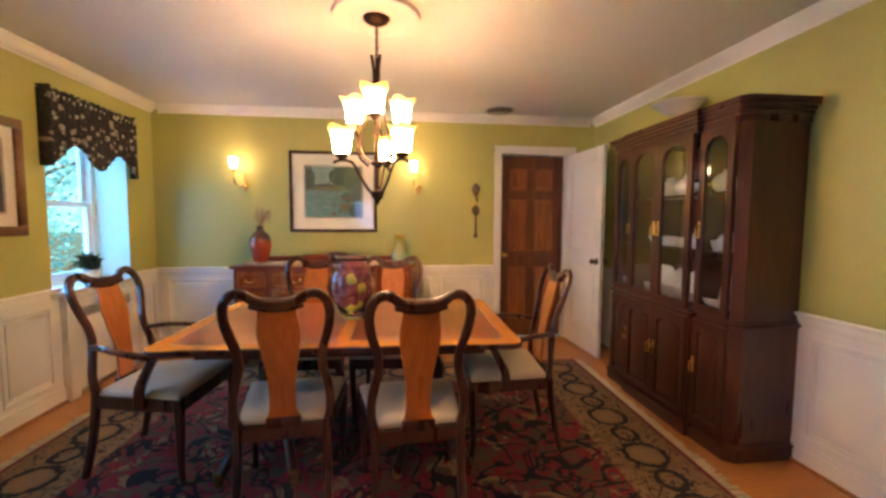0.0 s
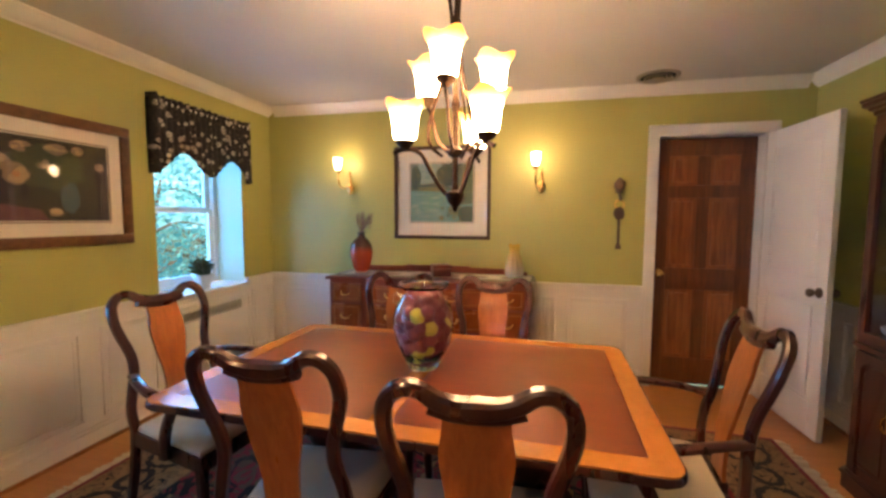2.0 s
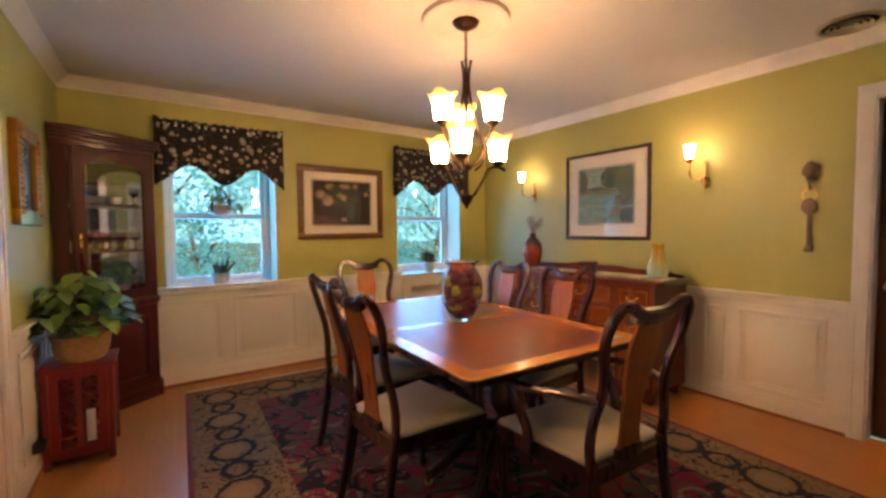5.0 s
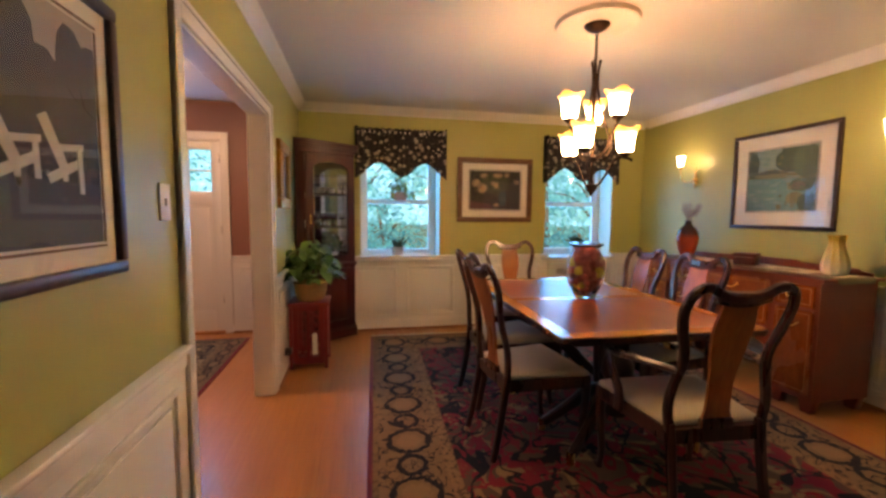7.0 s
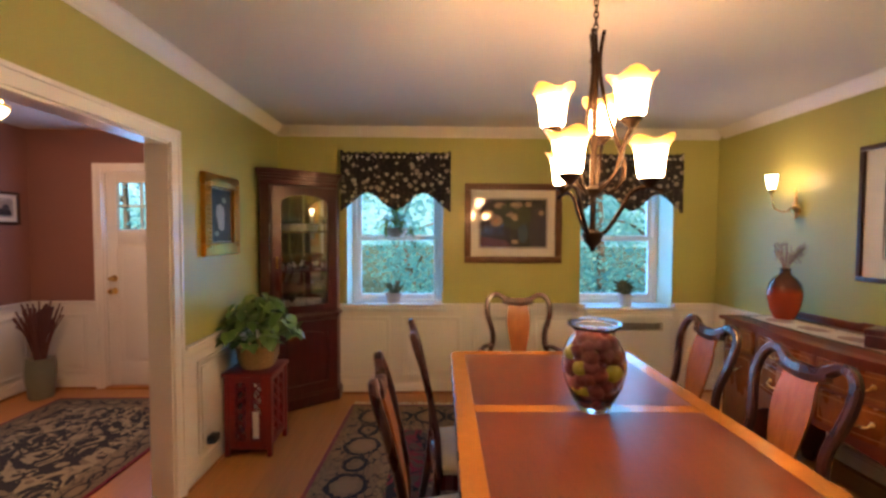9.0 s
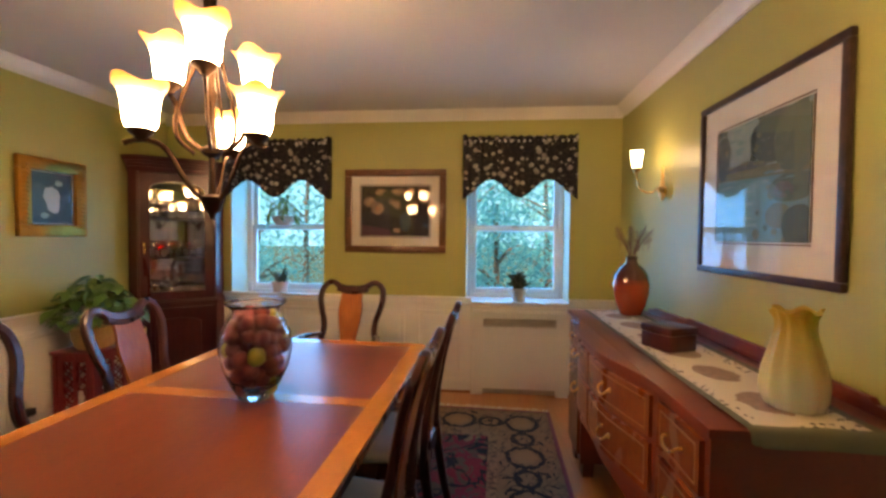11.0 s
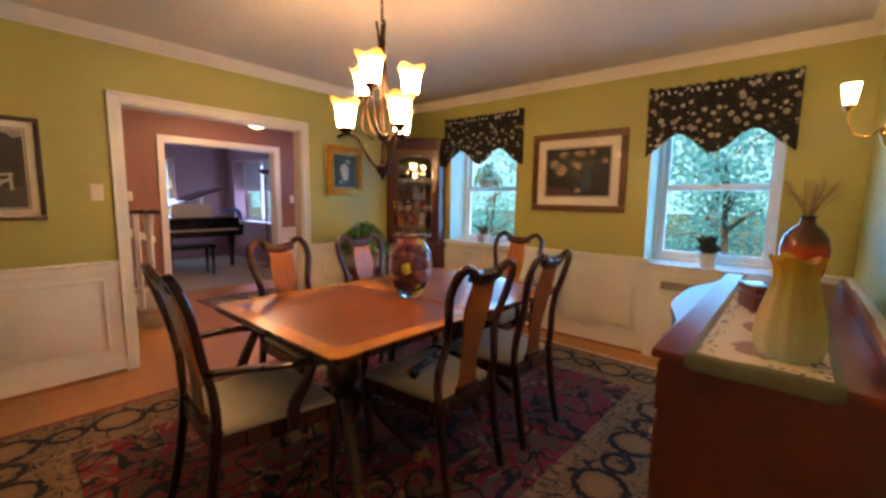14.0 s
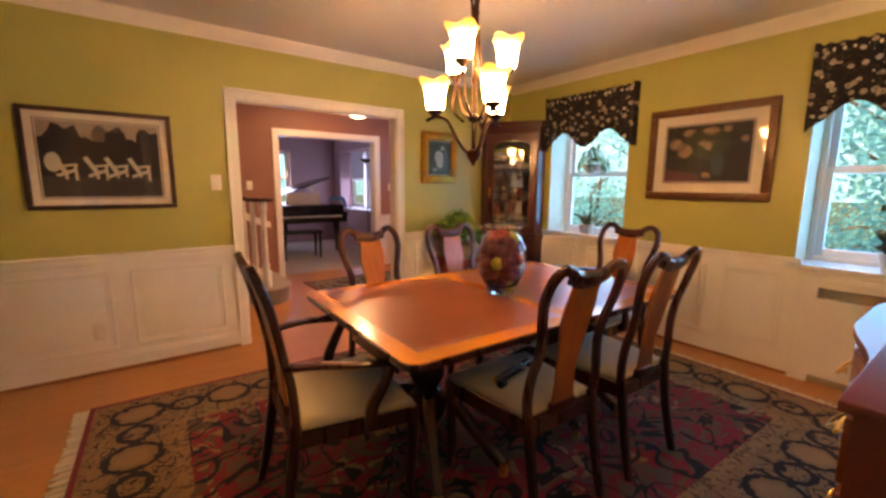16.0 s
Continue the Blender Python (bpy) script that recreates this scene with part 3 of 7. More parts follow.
fixed("floor_living", boxed(FX0 - 0.36, FX1 + 0.12, LY0 - 0.2, FY0 - 0.151, -0.2, 0.006), M["carpet"], "beige fitted carpet in the living room", "carpet")


# ---------------------------------------------------------------- mouldings and wainscot
def crown(bm, axis, at, sign, lo, hi, h=0.085, d=0.075, top=TOP):
    """Cornice along a wall. at: the wall's face; sign: the way into the room."""
    prof = [(0, 0), (0.10, 0), (0.14, 0.12), (0.32, 0.20), (0.55, 0.42), (0.78, 0.72), (0.86, 0.80), (0.90, 0.86), (1, 0.88), (1, 1), (0, 1)]
    ends = []
    for v in (lo, hi):
        ends.append([bm.verts.new((v, at + sign * d * p, top - h + h * q) if axis == "x" else (at + sign * d * p, v, top - h + h * q)) for p, q in prof])
    n = len(prof)
    for i in range(n):
        bm.faces.new((ends[0][i], ends[0][(i + 1) % n], ends[1][(i + 1) % n], ends[1][i]))
    bm.faces.new(ends[0]), bm.faces.new(ends[1][::-1])


for name, axis, at, sign, lo, hi in (("north", "x", YN, -1, XW + 0.07, XE - 0.07), ("south", "x", YS, 1, XW + 0.07, XE - 0.07),
                                     ("west", "y", XW, 1, YS, YN), ("east", "y", XE, -1, YS, YN)):
    bm = bmesh.new()
    crown(bm, axis, at, sign, lo, hi)
    fixed("crown_" + name, bm, M["white"], "white painted crown moulding", "moulding", True)


def wainscot(name, axis, at, sign, spans, panels, rail_top=RAIL, wood_shoe=True):
    """White panelling on a wall: a thin board, raised panels, chair rail, baseboard and oak shoe."""
    def b(bm, a0, a1, d0, d1, z0, z1, bev=0.0):
        p, q = sorted((at + sign * d0, at + sign * d1))
        box(bm, a0, a1, p, q, z0, z1, bev) if axis == "x" else box(bm, p, q, a0, a1, z0, z1, bev)
    bm = bmesh.new()
    for a0, a1 in spans:
        b(bm, a0, a1, 0, 0.008, 0, rail_top - 0.05)
    base = fixed("wainscot_" + name, bm, M["white"], "white painted wainscot with raised panels", "wainscot")
    for a0, a1, z0, z1 in panels:
        bm = bmesh.new()
        for q in ((a0, a1, z1 - 0.022, z1), (a0, a1, z0, z0 + 0.022), (a0, a0 + 0.022, z0 + 0.022, z1 - 0.022), (a1 - 0.022, a1, z0 + 0.022, z1 - 0.022)):
            b(bm, q[0], q[1], 0.009, 0.022, q[2], q[3], 0.005)
        b(bm, a0 + 0.045, a1 - 0.045, 0.009, 0.017, z0 + 0.045, z1 - 0.045, 0.0075)
        part("panel", bm, M["white"], base)
    for a0, a1 in spans:
        bm = bmesh.new()
        b(bm, a0, a1, 0, 0.016, rail_top - 0.075, rail_top - 0.03, 0.004)
        b(bm, a0, a1, 0, 0.026, rail_top - 0.03, rail_top - 0.018, 0.003)
        b(bm, a0, a1, 0, 0.040, rail_top - 0.018, rail_top, 0.006)
        part("chair_rail", bm, M["white"], base)
        bm = bmesh.new()
        b(bm, a0, a1, 0, 0.018, 0.0, 0.10, 0.0)
        b(bm, a0, a1, 0, 0.013, 0.10, 0.125, 0.005)
        part("baseboard", bm, M["white"], base)
        if wood_shoe:
            bm = bmesh.new()
            b(bm, a0, a1, 0.018, 0.034, 0.0, 0.022, 0.007)
            part("shoe_moulding", bm, M["shoe"], base, "honey oak shoe moulding")
    return base


PZ = (0.16, 0.72)
wainscot("north", "x", YN, -1, [(XW, DX0 - 0.075), (DX1 + 0.075, XE)], [(-2.24, -1.50, *PZ), (-1.40, -0.62, *PZ), (-0.52, 0.20, *PZ), (0.29, 0.43, *PZ), (0.52, 1.01, *PZ)])
wainscot("south", "x", YS, 1, [(XW, OX0 - 0.075), (OX1 + 0.075, XE)], [(-2.24, -1.62, *PZ), (-1.52, -0.98, *PZ), (0.81, 1.40, *PZ), (1.505, 2.14, *PZ)])
wainscot("west", "y", XW, 1, [(YS, 3.115), (3.945, YN)], [(0.36, 0.70, *PZ), (0.82, 1.30, *PZ), (1.405, 1.955, *PZ), (2.06, 2.53, *PZ), (2.64, 3.03, *PZ), (4.02, 4.28, *PZ)])
wainscot("east", "y", XE, -1, [(YS, EY0 - 0.075), (EY1 + 0.075, YN)], [(1.42, 1.84, *PZ), (1.95, 3.10, *PZ), (3.28, 3.9, *PZ)])
wainscot("foyer_south", "x", FY0, 1, [(FX0, PX0 - 0.075)], [(-2.43, -1.95, *PZ)])
wainscot("foyer_west", "y", FX0, 1, [(FY0, -1.50), (-0.45, SW0)], [(-2.02, -1.58, *PZ), (-0.38, -0.02, *PZ)])
wainscot("foyer_north", "x", SW0, -1, [(FX0, OX0 - 0.075), (OX1 + 0.075, XE)], [(-2.4, -1.7, *PZ), (-1.6, -0.95, *PZ), (0.82, 1.5, *PZ)])


def casing(name, axis, at, sign, a0, a1, head, width=0.075, floor_z=0.0):
    """Door casing with a stepped profile round an opening."""
    bm = bmesh.new()

    def b(p0, p1, d1, z0, z1, bev):
        p, q = sorted((at, at + sign * d1))
        box(bm, p0, p1, p, q, z0, z1, bev) if axis == "x" else box(bm, p, q, p0, p1, z0, z1, bev)
    for d, w0, w1, bev in ((0.016, 0.0, width, 0.003), (0.024, width - 0.022, width, 0.004)):
        b(a0 - w1, a0 - w0, d, floor_z, head + w1, bev), b(a1 + w0, a1 + w1, d, floor_z, head + w1, bev)
        b(a0 - w0, a1 + w0, d, head + w0, head + w1, bev)
    return fixed(name, bm, M["white"], "white painted stepped door casing", "casing")


def jamb(name, axis, at0, at1, a0, a1, head, t=0.012):
    bm = bmesh.new()
    for q in ((a0, a0 + t, 0, head), (a1 - t, a1, 0, head), (a0 + t, a1 - t, head - t, head)):
        box(bm, q[0], q[1], at0, at1, q[2], q[3]) if axis == "x" else box(bm, at0, at1, q[0], q[1], q[2], q[3])
    return fixed(name, bm, M["white"], "white painted door jamb lining", "jamb")


casing("trim_foyer_opening", "x", YS, 1, OX0, OX1, OTOP)
casing("trim_foyer_opening_back", "x", SW0, -1, OX0, OX1, OTOP)
jamb("jamb_foyer_opening", "x", SW0, YS, OX0, OX1, OTOP)
casing("trim_living_opening", "x", FY0, 1, PX0, PX1, PTOP)
casing("trim_living_opening_back", "x", FY0 - 0.15, -1, PX0, PX1, PTOP)
jamb("jamb_living_opening", "x", FY0 - 0.15, FY0, PX0, PX1, PTOP)
casing("trim_north_door", "x", YN, -1, DX0, DX1, DTOP)
jamb("jamb_north_door", "x", YN, YN + 0.2, DX0, DX1, DTOP)
casing("trim_east_doorway", "y", XE, -1, EY0, EY1, 2.05)
jamb("jamb_east_doorway", "y", XE, XE + 0.12, EY0, EY1, 2.05)
casing("trim_front_door", "y", FX0, 1, -1.42, -0.53, 2.06)
jamb("jamb_front_door", "y", FX0 - 0.2, FX0, -1.42, -0.53, 2.06)


# ---------------------------------------------------------------- doors
def knob(bm, at, out, r=0.027):
    """Round knob on a rose. out: the unit direction that it stands out in."""
    start = len(bm.verts)
    lathe(bm, [(0.0, 0), (0.032, 0.0), (0.032, 0.006), (0.012, 0.010), (0.011, 0.030), (r * 0.8, 0.038), (r, 0.052), (r * 0.85, 0.064), (0.0, 0.069)], 16)
    bm.verts.ensure_lookup_table()
    turn = Vector(out).to_track_quat("Z", "Y").to_matrix().to_4x4()
    for v in list(bm.verts)[start:]:
        v.co = Matrix.Translation(at) @ turn @ v.co


def panel_door(name, m, width, height, thick, panels, material, label, frame_mat=None):
    """A framed door leaf in the plane x-z, y its thickness; origin at the hinge's foot."""
    ob = tagged(new(name), label, "door", "", "structure")
    ob.matrix_basis = m
    bm = bmesh.new()
    t = thick / 2
    box(bm, 0, width, -t + 0.008, t - 0.008, 0, height)
    part("core", bm, material, ob)
    bm = bmesh.new()
    rows = sorted({(p[2], p[3]) for p in panels})
    for x0, x1, bevel in ((0, min(p[0] for p in panels), 0), (max(p[1] for p in panels), width, 0)):
        box(bm, x0, x1, -t, t, 0, height, 0.003)
    left, right = min(p[0] for p in panels), max(p[1] for p in panels)
    edge = 0
    for z0, z1 in rows:
        if z0 > edge + 0.005:
            box(bm, left, right, -t, t, edge, z0, 0.003)
        edge = max(edge, z1)
        inner = sorted([p for p in panels if (p[2], p[3]) == (z0, z1)])
        for p, q in zip(inner, inner[1:]):
            box(bm, p[1], q[0], -t, t, z0, z1, 0.003)
    box(bm, left, right, -t, t, edge, height, 0.003)
    part("stile_and_rail_frame", bm, frame_mat or material, ob)
    for x0, x1, z0, z1 in panels:
        bm = bmesh.new()
        for sgn in (-1, 1):
            p, q = sorted((sgn * (t - 0.009), sgn * (t - 0.001)))
            box(bm, x0 + 0.028, x1 - 0.028, p, q, z0 + 0.028, z1 - 0.028, 0.007)
        part("panel", bm, material, ob)
    return ob


W = DX1 - DX0 - 0.03
six = []
for z0, z1 in ((0.22, 0.80), (0.98, 1.56), (1.66, 1.90)):
    six += [(0.11, W / 2 - 0.045, z0, z1), (W / 2 + 0.045, W - 0.11, z0, z1)]
door = panel_door("door_1", pose(DX0 + 0.015, YN + 0.13, 0.005), W, DTOP - 0.02, 0.04, six, M["door"], "closed brown stained six-panel wooden door", M["door_rail"])
bm = bmesh.new()
knob(bm, (0.06, -0.02, 0.94), (0, -1, 0))
part("door_knob", bm, M["brass"], door, "aged brass knob")
leaf = panel_door("door_2", pose(DX1 + 0.004, YN - 0.03, 0.01, 0, 0, -87.6), 0.715, 2.03, 0.036,
                  [(0.10, 0.615, 0.22, 0.86), (0.10, 0.615, 1.02, 1.90)], M["white"], "white painted door leaf standing open")
for sgn in (-1, 1):
    bm = bmesh.new()
    knob(bm, (0.655, sgn * 0.018, 0.93), (0, sgn, 0))
    part("door_knob", bm, M["iron"], leaf, "dark metal knob")

FW = 0.86
door = panel_door("door_3", pose(FX0 - 0.05, -1.405, 0.02, 0, 0, 90), FW, 2.03, 0.044,
                  [(0.11, 0.40, 0.22, 1.36), (0.47, 0.76, 0.22, 1.36), (0.09, 0.77, 1.50, 1.94)], M["white"], "white painted front door with glazed top lights")
for ob in list(door.children):
    if ob.name.startswith("core"):
        bpy.data.objects.remove(ob)
part("core", boxed(0.05, FW - 0.05, -0.012, 0.012, 0.05, 1.45), M["white"], door)
for ob in list(door.children):
    if ob.name.startswith("panel") and max(v.co.z for v in ob.data.vertices) > 1.6:
        bpy.data.objects.remove(ob)
bm = bmesh.new()
LW = 0.68 / 3
for i in range(1, 3):
    box(bm, 0.09 + LW * i - 0.008, 0.09 + LW * i + 0.008, -0.014, 0.014, 1.50, 1.94, 0.003)
for i in range(3):
    box(bm, 0.09 + LW * i + (0.008 if i else 0), 0.09 + LW * (i + 1) - (0.008 if i < 2 else 0), -0.014, 0.014, 1.712, 1.728, 0.003)
part("glazing_bars", bm, M["white"], door)
glz = part("pane", boxed(0.09, 0.77, -0.003, 0.003, 1.50, 1.94), M["pane"], door, "clear glass pane")
glz.visible_shadow = False
bm = bmesh.new()
knob(bm, (0.06, -0.022, 0.91), (0, -1, 0), 0.029)
part("door_knob", bm, M["brass"], door, "brass knob")
bm = bmesh.new()
knob(bm, (0.06, -0.022, 1.03), (0, -1, 0), 0.02)
part("deadbolt", bm, M["brass"], door, "brass deadbolt")
for zz in (0.3, 1.05, 1.8):
    part("hinge", boxed(FW - 0.004, FW + 0.012, -0.045, -0.022, zz, zz + 0.09, bev=0.003), M["iron"], door)
fixed("threshold", boxed(FX0 - 0.2, FX0 + 0.04, -1.41, -0.54, 0.001, 0.02, bev=0.006), M["oak"], "oak door threshold", "threshold")


# ---------------------------------------------------------------- windows
def window(name, axis, face, out, a0, a1, z0, z1, depth=0.27, label="white double-hung sash window", blind=False):
    """A sash window set deep in the wall. face: the wall's room face; out: +1 or -1, the way out."""
    ob = tagged(new(name), label, "window", "", "structure")

    def b(bm, p0, p1, d0, d1, q0, q1, bev=0.0):
        p, q = sorted((face + out * d0, face + out * d1))
        box(bm, p0, p1, p, q, q0, q1, bev) if axis == "x" else box(bm, p, q, p0, p1, q0, q1, bev)
    bm = bmesh.new()
    f = 0.04
    for q in ((a0, a0 + f, z0, z1), (a1 - f, a1, z0, z1), (a0 + f, a1 - f, z1 - f, z1), (a0 + f, a1 - f, z0, z0 + 0.035)):
        b(bm, q[0], q[1], depth, depth + 0.085, q[2], q[3], 0.004)
    part("window_frame", bm, M["white"], ob)
    mid = z0 + (z1 - z0) * 0.51
    for nm, lo, hi, d in (("lower_sash", z0 + 0.035, mid + 0.02, depth + 0.012), ("upper_sash", mid - 0.02, z1 - f, depth + 0.047)):
        bm = bmesh.new()
        r = 0.045
        for q in ((a0 + f, a0 + f + r, lo, hi), (a1 - f - r, a1 - f, lo, hi), (a0 + f + r, a1 - f - r, hi - 0.036, hi), (a0 + f + r, a1 - f - r, lo, lo + 0.055)):
            b(bm, q[0], q[1], d, d + 0.032, q[2], q[3], 0.004)
        sash = part(nm, bm, M["white"], ob)
        bm = bmesh.new()
        b(bm, a0 + f + r - 0.005, a1 - f - r + 0.005, d + 0.014, d + 0.018, lo + 0.05, hi - 0.03)
        g = part("pane", bm, M["pane"], sash, "clear glass pane")
        g.visible_shadow = False
    bm = bmesh.new()
    b(bm, (a0 + a1) / 2 - 0.03, (a0 + a1) / 2 + 0.03, depth - 0.004, depth + 0.02, mid + 0.021, mid + 0.032, 0.003)
    part("sash_lock", bm, M["brass"], ob)
    bm = bmesh.new()
    b(bm, a0 - 0.035, a1 + 0.035, -0.045, -0.001, z0 - 0.028, z0 + 0.004, 0.006)
    b(bm, a0 + 0.001, a1 - 0.001, -0.001, depth, z0 - 0.028, z0 + 0.004, 0.0)
    part("window_sill", bm, M["stone"], ob, "pale polished stone sill")
    if blind:
        bm = bmesh.new()
        b(bm, a0 + 0.05, a1 - 0.05, depth - 0.03, depth - 0.024, mid, z1 - 0.03)
        part("blind", bm, M["shade_blue"], ob, "half-drawn white roller blind")
    return ob


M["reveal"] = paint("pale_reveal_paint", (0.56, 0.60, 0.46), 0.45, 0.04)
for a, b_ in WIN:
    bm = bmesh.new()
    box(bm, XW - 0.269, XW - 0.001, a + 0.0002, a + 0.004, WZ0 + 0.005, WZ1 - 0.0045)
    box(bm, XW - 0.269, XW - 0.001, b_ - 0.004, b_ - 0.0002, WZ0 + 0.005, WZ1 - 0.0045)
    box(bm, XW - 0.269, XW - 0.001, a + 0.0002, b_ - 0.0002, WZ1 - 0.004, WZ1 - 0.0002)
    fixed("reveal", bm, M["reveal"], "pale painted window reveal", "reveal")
for i, (a, b_) in enumerate(WIN):
    window(f"window_{i + 1}", "y", XW, -1, a, b_, WZ0, WZ1)
for a, b_ in ((-5.30, -4.53), (-4.49, -3.72)):
    window("window_3" if a < -5 else "window_4", "y", FX0, -1, a, b_, 0.80, 2.05, label="white sash window with half-drawn blind", blind=True)
part("mullion", boxed(FX0 - 0.34, FX0 - 0.2, -4.53, -4.49, 0.8, 2.05), M["white"], bpy.data.objects["window_3"])
window("window_5", "x", LY0, -1, -1.50, -0.70, 0.80, 2.05, 0.08)

# ---------------------------------------------------------------- lamps that give light
CX, CY = -0.057, 2.292
for k in range(3):
    for a0, r, z in ((75, 0.195, 1.740), (28, 0.156, 1.933)):
        a = radians(a0 + 120 * k)
        bulb("chandelier_bulb", CX + r * math.cos(a), CY + r * math.sin(a), z, BULB_W)
for x in (-1.52, 0.25):
    bulb("sconce_bulb", x, YN - 0.17, 1.90, SCONCE_W)
bulb("foyer_bulb", -0.90, -0.85, 2.17, FOYER_W)

# ---------------------------------------------------------------- rug and table
rug = thing("rug", pose(-0.161, 2.304, 0, 0, 0, -2), "black, tan and burgundy hand-knotted rug with scroll border under the table", "rug")
bm = bmesh.new()
box(bm, -1.85, 1.85, -1.345, 1.345, 0.002, 0.012, 0.003)
part("woven_field", bm, M["rug"], rug)
for sgn in (-1, 1):
    bm = bmesh.new()
    p, q = sorted((sgn * 1.345, sgn * 1.37))
    box(bm, -1.85, 1.85, p, q, 0.002, 0.013, 0.004)
    part("binding", bm, M["magenta"], rug, "dark red side binding")
    bm = bmesh.new()
    for i in range(190):
        y = -1.36 + 2.72 * (i + 0.5) / 190
        ln, sk = 0.045 + 0.03 * random.random(), 0.02 * (random.random() - 0.5)
        box(bm, *sorted((sgn * 1.845, sgn * (1.85 + ln))), y - 0.006 + sk * 0.3, y + 0.006 + sk, 0.002, 0.007)
    tagged(part("fringe", bm, M["fringe"], rug, "cream knotted fringe"), kind="stuff")

table = thing("dining_table", pose(-0.20, 2.333, 0.0, 0, 0, -1.5), "polished mahogany dining table with satinwood crossbanding", "table")
TX, TY, TR = 0.862, 0.552, 0.06


def rounded(hx, hy, r, n=6):
    pts = []
    for cx, cy, a0 in ((hx - r, hy - r, 0), (-hx + r, hy - r, 90), (-hx + r, -hy + r, 180), (hx - r, -hy + r, 270)):
        pts += [(cx + r * math.cos(radians(a0 + 90 * i / n)), cy + r * math.sin(radians(a0 + 90 * i / n))) for i in range(n + 1)]
    return pts


bm = bmesh.new()
slab(bm, rounded(TX, TY, TR), 0.728, 0.752, 0.006)
part("tabletop", bm, M["chair"], table, "dark moulded table edge")
bm = bmesh.new()
ring_face(bm, rounded(TX - 0.006, TY - 0.006, TR - 0.006), rounded(TX - 0.085, TY - 0.085, 0.004), 0.752, 0.7565, "z")
part("crossbanding", bm, M["band"], table, "pale orange satinwood band")
for sgn in (-1, 1):
    bm = bmesh.new()
    p, q = sorted((sgn * 0.036, sgn * (TX - 0.086)))
    box(bm, p, q, -TY + 0.086, TY - 0.086, 0.752, 0.7562)
    part("leaf_panel", bm, M["tabletop"], table)
bm = bmesh.new()
box(bm, -0.035, 0.035, -TY + 0.086, TY - 0.086, 0.752, 0.7564)
part("centre_band", bm, M["band"], table, "pale orange satinwood band")
bm = bmesh.new()
box(bm, -0.70, 0.70, -0.40, 0.40, 0.66, 0.727, 0.006)
part("apron", bm, M["tablebase"], table)
for px in (-0.44, 0.44):
    bm = bmesh.new()
    lathe(bm, [(0.11, 0.66), (0.11, 0.63), (0.06, 0.60), (0.055, 0.54), (0.085, 0.47), (0.09, 0.41), (0.06, 0.36), (0.05, 0.34), (0.085, 0.31), (0.09, 0.22), (0.07, 0.18), (0.0, 0.175)], 20, (px, 0, 0))
    ped = part("pedestal", bm, M["tablebase"], table)
    for sx in (-1, 1):
        for sy in (-1, 1):
            ex, ey = px + sx * 0.17, sy * 0.34
            bm = bmesh.new()
            sweep(bm, smooth_path([(px, 0, 0.27), (px + sx * 0.06, sy * 0.11, 0.30), (px + sx * 0.12, sy * 0.23, 0.18), (ex, ey, 0.075), (ex + sx * 0.015, ey + sy * 0.03, 0.06)]), 0.026, 0.032, (sx * -2, sy, 0), lambda t: 1.2 - 0.5 * t)
            leg = part("leg", bm, M["tablebase"], ped)
            bm = bmesh.new()
            lathe(bm, [(0.0, 0.013), (0.020, 0.014), (0.022, 0.04), (0.024, 0.075), (0.0, 0.08)], 12, (ex + sx * 0.012, ey + sy * 0.025, 0))
            cst = part("caster", bm, M["brass"], table, "brass toe caster")


# ---------------------------------------------------------------- chairs
def back_y(z):
    return float(np.interp(z, (0, 0.2, 0.44, 0.62, 0.8, 0.92, 1.04), (-0.275, -0.235, -0.20, -0.212, -0.245, -0.275, -0.315)))


